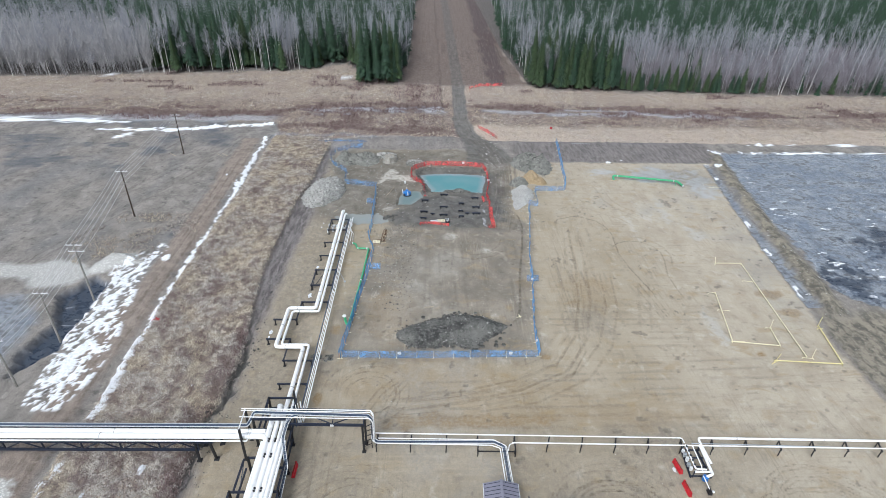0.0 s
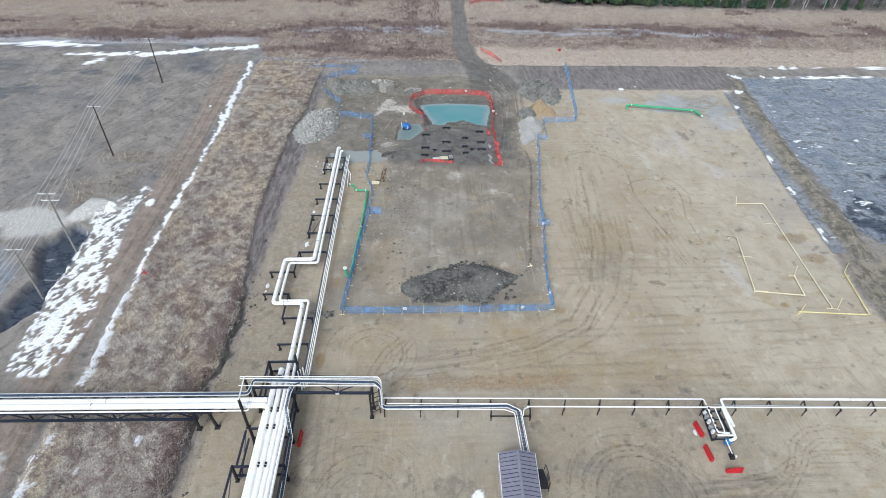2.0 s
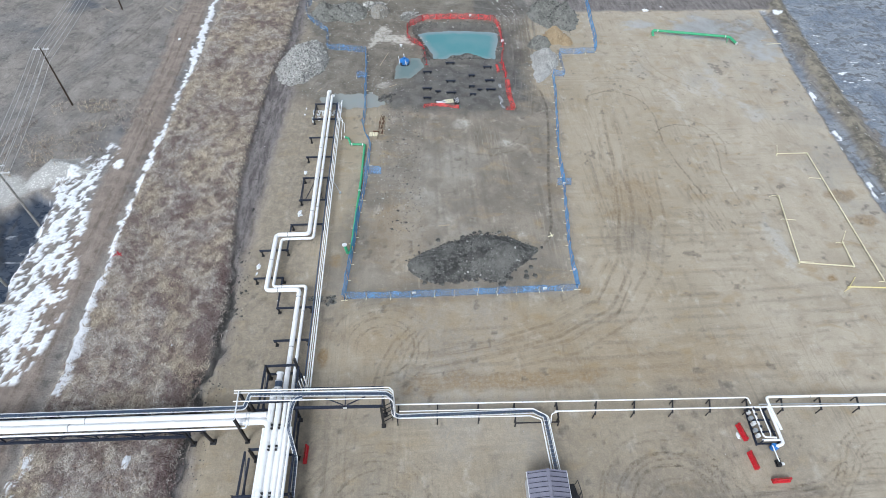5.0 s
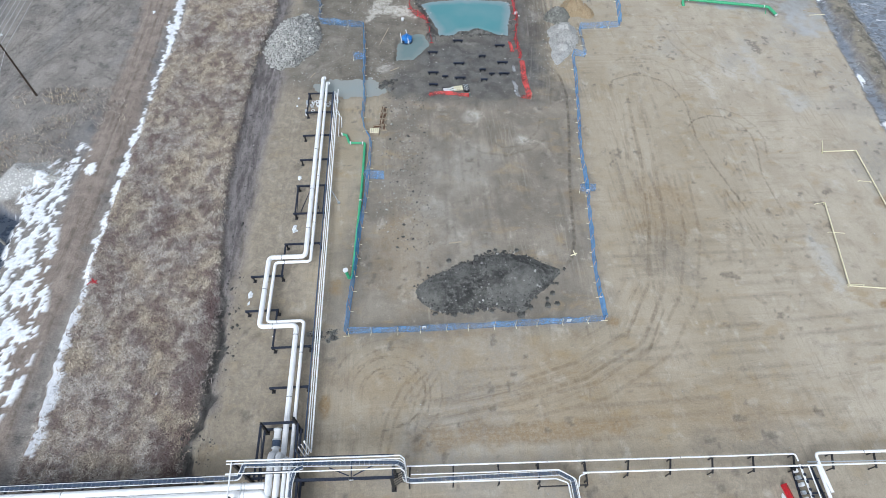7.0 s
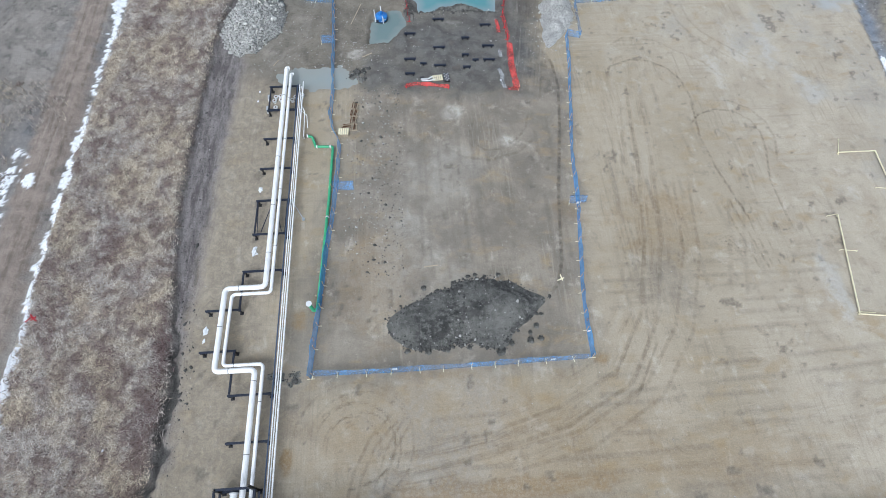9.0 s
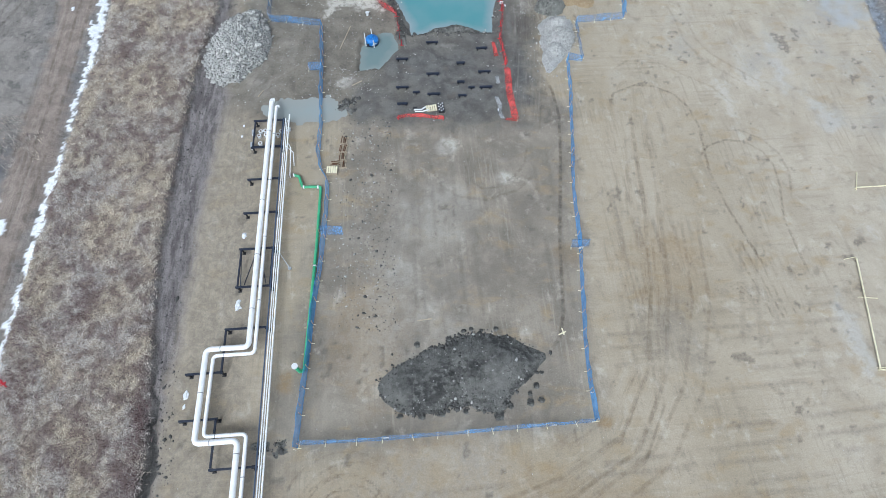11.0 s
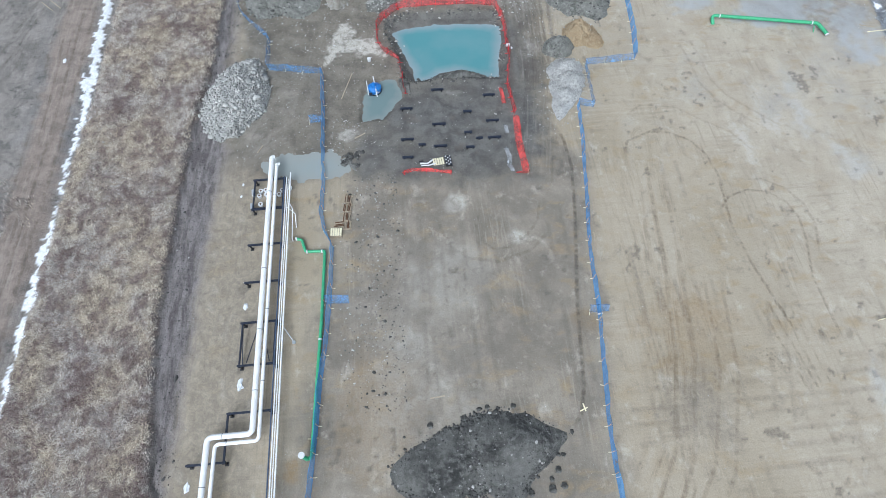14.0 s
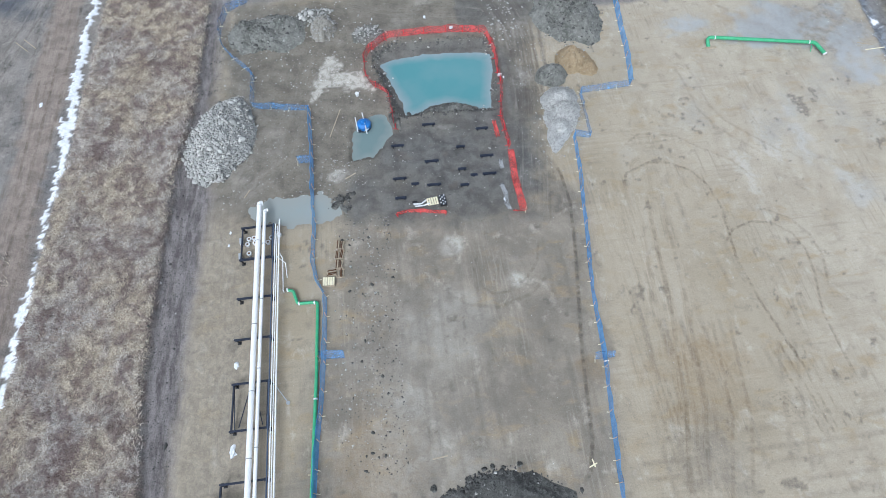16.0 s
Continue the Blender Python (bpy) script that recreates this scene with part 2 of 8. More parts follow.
def np_mesh(name, verts, tris, material, smooth=False):
    """A mesh object from arrays of places and triangles."""
    verts, tris = np.asarray(verts, np.float32), np.asarray(tris, np.int32)
    me = bpy.data.meshes.new(name)
    me.vertices.add(len(verts))
    me.vertices.foreach_set("co", verts.ravel())
    k = tris.shape[1]
    me.loops.add(tris.size)
    me.loops.foreach_set("vertex_index", tris.ravel())
    me.polygons.add(len(tris))
    me.polygons.foreach_set("loop_start", np.arange(0, tris.size, k, dtype=np.int32))
    me.update(calc_edges=True)
    me.validate()
    me.materials.append(material)
    if smooth:
        me.shade_smooth()
    return new(name, me)


def box(bm, x0, x1, y0, y1, z0, z1, bevel=0.0):
    made = bmesh.ops.create_cube(bm, size=1.0)["verts"]
    for v in made:
        v.co = Vector(((x0 + x1) / 2 + v.co.x * (x1 - x0), (y0 + y1) / 2 + v.co.y * (y1 - y0), (z0 + z1) / 2 + v.co.z * (z1 - z0)))
    if bevel:
        edges = {e for v in made for e in v.link_edges}
        bmesh.ops.bevel(bm, geom=list(edges), offset=bevel, segments=1, affect="EDGES")
    return bm


def bar(bm, a, b, w, h, up=(0, 0, 1)):
    """A square bar from a to b, w wide and h high."""
    a, b = Vector(a), Vector(b)
    way = (b - a).normalized()
    side = way.cross(Vector(up))
    if side.length < 1e-4:
        side = way.cross(Vector((0, 1, 0)))
    side.normalize()
    top = side.cross(way)
    rings = []
    for p in (a, b):
        rings.append([bm.verts.new(p + side * sx * w / 2 + top * sz * h / 2) for sx, sz in ((-1, -1), (1, -1), (1, 1), (-1, 1))])
    for k in range(4):
        bm.faces.new((rings[0][k], rings[0][(k + 1) % 4], rings[1][(k + 1) % 4], rings[1][k]))
    bm.faces.new(rings[0][::-1])
    bm.faces.new(rings[1])
    return bm


def ibeam(bm, a, b, w=0.2, h=0.25, web=0.03):
    """An I-beam: two flanges and a web."""
    a, b = Vector(a), Vector(b)
    lift = Vector((0, 0, h / 2 - web / 2))
    bar(bm, a + lift, b + lift, w, web)
    bar(bm, a - lift, b - lift, w, web)
    bar(bm, a, b, web, h - 2 * web - 0.004)
    return bm


def fillet(points, radius, steps=6):
    """A line of points with its corners rounded."""
    points = [Vector(p) for p in points]
    out = [points[0]]
    for before, here, after in zip(points, points[1:], points[2:]):
        u, v = (before - here).normalized(), (after - here).normalized()
        angle = u.angle(v)
        if angle > 3.1:
            out.append(here)
            continue
        reach = min(radius / math.tan(angle / 2), 0.49 * (before - here).length, 0.49 * (after - here).length)
        p, q = here + u * reach, here + v * reach
        for k in range(steps + 1):
            s = k / steps
            out.append(p.lerp(here, s).lerp(here.lerp(q, s), s))
    out.append(points[-1])
    return out


def tube(bm, points, radius, sides=14, caps=True):
    """A round tube along a line of points."""
    points = [Vector(p) for p in points]
    radii = radius if isinstance(radius, (list, tuple)) else [radius] * len(points)
    way = (points[1] - points[0]).normalized()
    side = way.orthogonal().normalized()
    rings = []
    for k, p in enumerate(points):
        ahead = (points[min(k + 1, len(points) - 1)] - points[max(k - 1, 0)]).normalized()
        side = (side - ahead * side.dot(ahead)).normalized()
        other = ahead.cross(side)
        rings.append([bm.verts.new(p + (side * math.cos(a) + other * math.sin(a)) * radii[k]) for a in (2 * math.pi * j / sides for j in range(sides))])
    for r, s in zip(rings, rings[1:]):
        for j in range(sides):
            bm.faces.new((r[j], r[(j + 1) % sides], s[(j + 1) % sides], s[j]))
    if caps:
        bm.faces.new([bm.verts.new(v.co) for v in rings[0][::-1]])
        bm.faces.new([bm.verts.new(v.co) for v in rings[-1]])
    return bm


def disc(bm, p, way, radius, depth, sides=16):
    p, way = Vector(p), Vector(way).normalized()
    return tube(bm, [p - way * depth / 2, p + way * depth / 2], radius, sides)


# ---- value noise, for the ground and heaps ----
def fbm(x, y, size, octaves=4, seed=0, gain=0.55):
    """Smooth noise from about -1 to 1 with features of the given size in metres."""
    rng = np.random.RandomState(seed)
    out, amp, total = np.zeros_like(x), 1.0, 0.0
    for _ in range(octaves):
        table = rng.rand(256, 256) * 2 - 1
        u, v = x / size + 500.37, y / size + 500.73
        i, j = np.floor(u).astype(int), np.floor(v).astype(int)
        f, g = u - i, v - j
        f, g = f * f * (3 - 2 * f), g * g * (3 - 2 * g)
        a, b = table[i & 255, j & 255], table[(i + 1) & 255, j & 255]
        c, d = table[i & 255, (j + 1) & 255], table[(i + 1) & 255, (j + 1) & 255]
        out += amp * ((a * (1 - f) + b * f) * (1 - g) + (c * (1 - f) + d * f) * g)
        total += amp
        amp, size = amp * gain, size * 0.5
    return out / total * 1.6


def step(d, low, high):
    s = np.clip((d - low) / (high - low), 0, 1)
    return s * s * (3 - 2 * s)


def line_distance(x, y, points, closed=False):
    best = np.full(x.shape, 1e9)
    ends = list(zip(points, points[1:] + points[:1])) if closed else list(zip(points, points[1:]))
    for (ax, ay), (bx, by) in ends:
        dx, dy = bx - ax, by - ay
        s = np.clip(((x - ax) * dx + (y - ay) * dy) / (dx * dx + dy * dy + 1e-9), 0, 1)
        best = np.minimum(best, (x - ax - s * dx) ** 2 + (y - ay - s * dy) ** 2)
    return np.sqrt(best)


def inside(x, y, points):
    """Signed distance to a closed outline: positive inside."""
    flag = np.zeros(x.shape, bool)
    for (ax, ay), (bx, by) in zip(points, points[1:] + points[:1]):
        if ay != by:
            flag ^= ((ay > y) != (by > y)) & (x < (bx - ax) * (y - ay) / (by - ay) + ax)
    d = line_distance(x, y, points, True)
    return np.where(flag, d, -d)


# ---- the ground: one sheet to the horizon ----
PAD = [(-15, -75), (-14.7, -26), (-14.4, -20), (-15.5, -12), (-13.1, -8), (-13.4, -3), (-13.8, 6), (-13.4, 17), (-12.7, 29),
       (-12.2, 47.5), (-13.4, 52), (-13, 66), (-12.6, 84), (20, 84), (32, 79), (46, 76), (91, 76), (87.5, 72), (84.6, 53.5),
       (82, 38), (80.4, 26), (79.2, 15), (77.3, 3), (77, -10), (77, -75)]
POND_RIM = [(10.2, 70.3), (14, 72.0), (27.2, 71.2), (28.0, 68), (27.0, 57.6), (23.4, 57.2), (16.4, 57.6), (13.0, 57.6), (11.4, 64)]
POND_EDGE = [(11.0, 68.5), (13.2, 69.3), (18.5, 69.8), (25.5, 69.3), (28.0, 68.5), (27.7, 65.2), (26.3, 57.7), (23.9, 57.9), (20.2, 59.4), (17.7, 59.2), (16.2, 58.1), (14.0, 58.0), (13.8, 60.2), (12.5, 63.8)]
PUMP_EDGE = [(6.6, 50.8), (6.6, 54.2), (7.0, 56.4), (8.6, 57.6), (10.2, 58.1), (11.4, 57.9), (11.9, 56.4), (11.7, 54.6), (10.2, 52.7), (9.3, 50.9)]
PUDDLE_EDGE = [(-6.8, 44.2), (-3.0, 45.6), (0.9, 45.3), (2.9, 45.0), (4.4, 42.9), (3.2, 41.6), (0.9, 41.0), (-3.0, 41.4), (-6.0, 42.6)]
WET_EAST = [(95.5, 84), (2500, 84), (2500, -20), (104, 8), (97, 11.5), (92, 13.5), (88.7, 17), (89.4, 32.6), (90.6, 48.8), (92, 63.6)]
SNOW_LINE = [(-33.9, 93.5), (-33.5, 84.3), (-33.2, 71.9), (-32.8, 58), (-32.4, 44), (-32.3, 31), (-32.1, 20), (-31.6, 11.6), (-31.1, 4), (-30.8, -4), (-30.2, -11.5)]
BIG_SNOW = [(-44, 24), (-39.3, 32), (-37.9, 30.6), (-38.9, 23.4), (-36.6, 10), (-34.7, 2.4), (-34.7, -5.2), (-36, -10), (-40.5, -10), (-41, -5), (-42.4, 3.7), (-43.4, 12)]
WORKS = [(-13.6, 44), (-8, 43), (-2, 42.5), (3, 41.5), (6, 40.5), (10, 40), (28, 39), (31.5, 50), (33, 60), (36, 84), (-12.4, 84), (-12.9, 66)]
MUD = [(5.5, 47), (4.5, 41), (11.5, 40.2), (27.5, 38.8), (30.5, 46), (32, 57), (30, 68), (22, 72), (14, 60), (8.5, 52)]


def widen(values):
    return np.array(sorted(set(np.round(values, 4))))


def spaced(core_low, core_high, spacing, low, high):
    """Even spacing over the core, growing outwards to the ends."""
    out = list(np.arange(core_low, core_high + 1e-6, spacing))
    for sign, end, stop in ((-1, core_low, low), (1, core_high, high)):
        gap, at = spacing, end
        while sign * (stop - at) > 0:
            gap = min(gap * 1.06, 120)
            at += sign * gap
            out.append(at)
    return widen(out)


gx, gy = spaced(-58, 98, 0.25, -2600, 2600), spaced(-32, 96, 0.25, -2400, 3000)
X, Y = np.meshgrid(gx, gy)
X, Y = X.ravel(), Y.ravel()
N1, N2, N3 = fbm(X, Y, 1.2, 3, 11), fbm(X, Y, 5, 4, 12), fbm(X, Y, 22, 4, 13)
N4 = fbm(X, Y, 0.6, 2, 14)
ragged = 0.5 * N1 + 0.9 * N2

pad = step((inside(X, Y, PAD) + 0.35 * N1 + 0.25 * N2) * np.where(X < -5, 0.42, 1.0), -0.5, 0.6)
grass_edge = np.interp(Y, [-75, -23, -13, -6.7, 0, 11.7, 23, 38, 52, 64, 81, 90, 96], [-15.7, -15.6, -15.4, -14.7, -14.6, -16.0, -17.2, -17.1, -16.8, -15.2, -15, -14, 18])
strip = step(np.minimum(X + 31.6, grass_edge - X) + 0.5 * N1 + 0.3 * N2, -0.5, 0.7)
meadow = step(np.where(X < 26, Y - np.interp(X, [-200, -34, -30, 20], [112, 106, 94.5, 93.5]), Y - 91.3) + 0.7 * N1, -0.6, 0.8)
grass = np.maximum(strip * (Y < 96), meadow)
edge_w = np.interp(X, [-2600, -150, -110, -96, -42, -21, -18, -13.8, -13.5, 2, 2.2, 4.5, 4.6], [155, 155, 160, 163, 171, 183, 178, 166, 150, 150, 165, 190, 3000])
edge_e = np.interp(X, [44, 49, 52.5, 60, 87, 130, 190, 2600], [3000, 220, 154, 148, 146, 144.5, 144, 144])
wood_floor = step(Y - np.where(X < 27, edge_w, edge_e) + 3 * N2, -2, 3) * ((X < 5) | (X > 46))
cut = step(np.minimum(X - np.interp(Y, [150, 190, 390], [-1, 3.5, 4]), np.interp(Y, [150, 215, 400], [53, 50, 61]) - X) + 2 * N2, -2, 2) * step(Y + 2 * N2, 148, 153)
track = step(np.interp(Y, [74, 82, 96, 118, 155, 600], [7, 5.5, 3.2, 2.2, 2.4, 2.6]) - np.abs(X - np.interp(Y, [74, 86, 96, 110, 155, 600], [31, 28.5, 25.3, 23.7, 24.8, 26])) + 0.4 * N1, -0.4, 0.5) * step(Y, 72, 76)
bench = step(np.minimum(Y - 76.5, 91.2 - Y) + 0.5 * N1, -0.8, 0.8) * step(X, 12, 20) * step(-X, -97, -92)
bench_w = step(np.minimum(Y - 84.5, 93.5 - Y) + 0.5 * N1, -0.8, 0.8) * step(X, -16, -12) * step(-X, -28, -20)
soil = step(X - grass_edge + 0.4 * N1, -0.3, 0.5) * (X < -9) * step(-Y, -88, -84) * (1 - 0.9 * step((inside(X, Y, PAD) + 0.6 * N1 + 0.8 * N2), -0.9, 1.7))
wet = step(inside(X, Y, WET_EAST) + 0.9 * N1 + 1.3 * N2 + 1.0, -0.6, 0.8)
pad_edge_x = np.interp(Y, [-75, -10, 3, 15, 26, 38, 53.5, 72, 84], [77, 77, 77.3, 79.2, 80.4, 82, 84.6, 87.5, 90])
off_edge = X - pad_edge_x
ditch_half = np.interp(Y, [10, 18, 30, 45, 60, 76], [1.5, 1.6, 1.4, 0.9, 0.8, 0.6])
berm = step(2.1 - np.abs(off_edge - 4.6) + 0.7 * N1 + 0.5 * N2, -0.4, 0.9) * step(Y, 4, 12) * step(-Y, -85, -82)
berm = np.maximum(berm, step(off_edge + 0.6 * N1 + 0.4 * N2, 0.3, 1.6) * step(-Y + 1.5 * N2, -13, -8) * step(-X, -125, -105) * step(Y, -60, -40))
ditch_east = step(ditch_half - np.abs(off_edge - ditch_half) + 0.4 * N1, -0.4, 0.5) * (Y < 76) * (Y > 12)
works = step(inside(X, Y, WORKS) + 1.4 * ragged, -3.0, 2.6)
mud = step(inside(X, Y, MUD) + 1.6 * ragged, -2.4, 2.4) * (0.82 + 0.3 * N2)
slab = step(inside(X, Y, [(1.2, 61.2), (1.5, 64.5), (2.0, 68.2), (3.6, 70.0), (5.0, 69.5), (5.5, 66.6), (8.5, 66.2), (9.8, 62.8), (6.7, 63.2), (4.0, 63.9), (2.4, 63.2)]) + 0.45 * N1 + 0.4 * N4, -0.25, 0.3)

# shadow line below the cut bank, painted dark by way of the mud mask
undercut_shade = step(0.5 - np.abs(X - grass_edge - 0.35 + 0.5 * N1) + 0.3 * N2, 0, 0.35) * step(-Y, -16, -4)
mud = np.maximum(mud, 0.95 * undercut_shade)

# snow
line_w = 0.34 + 0.42 * step(-Y, -22, -4) + 0.42 * fbm(X * 0 + Y, Y * 0, 7, 4, 21)
line_d = line_distance(X + 0.35 * N2 + 0.25 * N1, Y, SNOW_LINE)
snow = step(line_w - line_d + 0.35 * N4, -0.08, 0.14)
streaks = fbm((X - 0.25 * Y) * 1.35, (Y + 0.25 * X) * 0.85, 1.15, 4, 22, 0.72)
snow = np.maximum(snow, step(inside(X, Y, BIG_SNOW) * 0.16 + 2.0 * streaks - 0.12 + 0.5 * N4, -0.05, 0.25) * step(inside(X, Y, BIG_SNOW), -1.5, 0.4))
for strip_line, wide in (([(-84, 98), (-64, 97.8), (-46, 102.3), (-35.5, 104.6)], 1.5), ([(-72, 97), (-76, 91)], 1.1), ([(-200, 107), (-119, 105), (-102, 105.8), (-80, 104.8)], 1.6),
                         ([(94, 84.6), (97, 84.2)], 0.7),
                         ([(-30.4, -19.5), (-30.7, -22.5), (-30.4, -27), (-31.5, -33)], 0.7), ([(-20, 160), (-17, 158)], 1.5), ([(-111, 159), (-106, 161)], 1.4)):
    snow = np.maximum(snow, step(wide * (0.8 + 0.7 * N2) - line_distance(X, Y, strip_line) + 0.8 * N1 + 0.5 * N4, -0.1, 0.25))
for strip_line, wide in (([(99, 84.6), (125, 85.0), (190, 86)], 0.45), ([(106, 90), (124, 91.5), (150, 90)], 0.25), ([(-119, 107.5), (-80, 107)], 0.3)):
    snow = np.maximum(snow, step(wide - line_distance(X, Y, strip_line) + 0.8 * N2 + 1.1 * N1 - 0.25, -0.1, 0.3))
for cx, cy, r in ((91, 74, 0.7), (-36.5, 27, 0.6), (-37.2, 13, 0.5), (62, 76.5, 0.6), (17.2, -26.9, 0.3), (17.0, -28.3, 0.45), (66, 78, .4), (-31, 54, 0.3)):
    snow = np.maximum(snow, step(r + 0.45 * N1 - np.hypot(X - cx, (Y - cy) * 0.7), -0.08, 0.1))
snow = np.maximum(snow, wet * step(fbm(X * 0.7, Y * 1.8, 1.6, 3, 24) + 0.45 * N3 + 0.3 * N2, 1.12, 1.22) * 0.9)
snow = np.maximum(snow, ditch_east * step(fbm(X, Y * 0.5, 1.5, 3, 25), 0.62, 0.8) * 0.8)
snow = step(snow, 0.3, 0.7)
snow = np.maximum(snow, wood_floor * step(0.6 * N3 + 0.8 * N2, 0.75, 0.9) * 0.85 * (X < 5))

# gravel, pale road, dark pit in the west
gravel = step(inside(X, Y, [(-48.9, 22.8), (-47.5, 28.9), (-42.8, 28.8), (-40.2, 25.7), (-44.5, 22.6), (-47.4, 21.4)]) + 0.4 * N1, -0.3, 0.4)
gravel = np.maximum(gravel, 0.9 * step(inside(X, Y, [(-90, 24.5), (-60, 25), (-53, 26.2), (-46.8, 22.4), (-49, 18), (-54, 16.5), (-60, 20), (-90, 20)]) + 0.9 * ragged, -0.6, 1.2))
gravel = np.maximum(gravel, step(3.2 + 0.8 * N1 - np.hypot(X + 37, (Y + 23.5) * 1.2), -0.3, 0.6))
pit = step(inside(X, Y, [(-50, 15.5), (-46.5, 21.4), (-43.2, 19.4), (-42.5, 12), (-43.3, 6), (-43, 1.6), (-46, -4), (-48, 0), (-47, 8)]) + 0.7 * ragged, -0.6, 0.8)
west_wet = step(inside(X, Y, [(-90, 18), (-54, 15), (-48, 8), (-49, -2), (-56, -10), (-90, -12)]) + 1.2 * ragged, -1, 2)
dark_spot = np.zeros_like(X)
for cx, cy, rx, ry in ((-88, 74, 9, 4), (-74, 86, 8, 3), (-60, 92, 6, 2.5), (-66, 70, 5, 3), (-96, 90, 10, 4), (93, 21, 5, 6), (112, 34, 12, 7), (128, 24, 16, 10), (140, 52, 16, 6)):
    dark_spot = np.maximum(dark_spot, step(1.2 - np.hypot((X - cx) / rx, (Y - cy) / ry) + 0.7 * N2 + 0.5 * N1, 0.2, 0.9))
dark_field = step(0.8 * N3 + 0.5 * N2 + 0.5 * step(Y, 60, 80) * step(-X, 55, 75) + 0.3 * fbm(X * 0.3 + Y, Y * 0.3 - X, 14, 3, 31), 0.35, 1.0) * (X < -34) * (Y < 106)
red_dirt = step(2.7 + 0.3 * np.sin(Y * 0.2) - np.abs(X + 35.6 + 0.04 * np.maximum(Y - 40, 0)) + 0.5 * N1, -0.6, 1.0) * (Y < 92) * step(Y, -60, -30)
red_dirt = np.maximum(red_dirt, cut * step(N3 + 0.4 * N2 + 0.35 * np.sign(X - 38), 0.0, 0.8))

# ice and brush bands in the meadow
ice = step(3.6 - np.abs(Y - 118 - 1.5 * np.sin(X * 0.03)) + 2.2 * N2 + 1.2 * N1, -0.5, 1.6) * np.where(X < 21, step(X, -32, -18) * step(-X, -21, -18), step(X, 29, 34) * step(-X, -150, -90)) * step(fbm(X * 0.3, Y * 1.5, 3, 4, 41), -0.35, 0.35)
ice = np.maximum(ice, step(3.5 - np.abs(Y - 109) + 2 * N2, -0.5, 2) * step(-X, 30, 40) * 0.75)
brush = grass * (Y > 92) * step(5.0 - np.abs(Y - np.interp(X, [-150, -40, 20, 60, 200], [114, 113, 127, 121, 119])) + 6.0 * fbm(X * 0.25, Y, 4, 4, 43) + 1.0 * N1, -1, 3) * step(fbm(X * 0.25, Y, 3, 4, 44) + 0.4 * N3, -0.6, 0.2)
brush = np.maximum(brush, meadow * step(1.1 - np.hypot((X + 4) / 30, (Y - 101) / 6.5) + 0.8 * fbm(X * 0.3, Y, 3, 4, 45), 0.1, 0.8) * 0.8)
brush = np.maximum(brush, meadow * step(fbm(X * 0.22, Y, 4, 4, 46) + 0.5 * N3, 0.45, 0.9) * 0.8)
bleach = meadow * np.where(X > 26, step(105.5 - Y + 1.5 * N2, -1.5, 2.5) * 1.0 + 0.55 * step(Y - 126 + 3 * N2, -2, 6), 0.45 * step(Y - 128 + 3 * N2, -3, 6))
brush = brush * (1 - 0.85 * bleach)
brush = np.maximum(brush, strip * step(0.7 * N3 + 0.8 * N2 + 0.3 * N1 + 0.45 * np.exp(-((X + 22) / 6) ** 2 - ((Y - 5) / 16) ** 2), 0.12, 0.8) * 0.9)
brush = np.maximum(brush, strip * step(2.1 - (grass_edge - X) + 0.9 * N1 + 1.0 * N2, 0, 0.9) * step(-Y, -16, -4))

# pale dust, ochre stains and wheel marks on the pad
dust = pad * step(N3 + 0.6 * N2, 0.25, 1.1) * 0.6
for cx, cy, rx, ry in ((66.5, 46, 1.8, 6), (69.5, 38, 1.8, 5), (60, 5.5, 1.5, 6), (57, 42, 1.6, 7), (62, 47, 2, 8), (31, 62, 3.2, 2.2), (4.0, 48.2, 2.4, 1.6), (19.5, 54.5, 4, 0.8), (35.3, 55, 2.0, 5), (24.5, 31, 2, 2.5), (17.5, 36, 2, 2), (68, 20, 2, 2.5)):
    dust = np.maximum(dust, 0.8 * step(1.15 - np.hypot((X - cx) / rx, (Y - cy) / ry) + 0.4 * N1 + 0.4 * N2, 0.2, 0.9))
ochre = np.zeros_like(X)


def lane_coords(x, y, pts):
    """Signed distance from a line of points, and the way along it."""
    best, sign, along, run = np.full(x.shape, 1e9), np.ones(x.shape), np.zeros(x.shape), 0.0
    for (ax, ay), (bx, by) in zip(pts, pts[1:]):
        dx, dy = bx - ax, by - ay
        ln = math.hypot(dx, dy)
        s = np.clip(((x - ax) * dx + (y - ay) * dy) / ln ** 2, 0, 1)
        d = np.hypot(x - ax - dx * s, y - ay - dy * s)
        near = d < best
        best = np.where(near, d, best)
        sign = np.where(near, np.sign((x - ax) * dy - (y - ay) * dx), sign)
        along = np.where(near, run + s * ln, along)
        run += ln
    return best * sign, along


def circle(cx, cy, r, a0=0, a1=360):
    return [(cx + r * math.cos(math.radians(a)), cy + r * math.sin(math.radians(a))) for a in np.linspace(a0, a1, 25)]


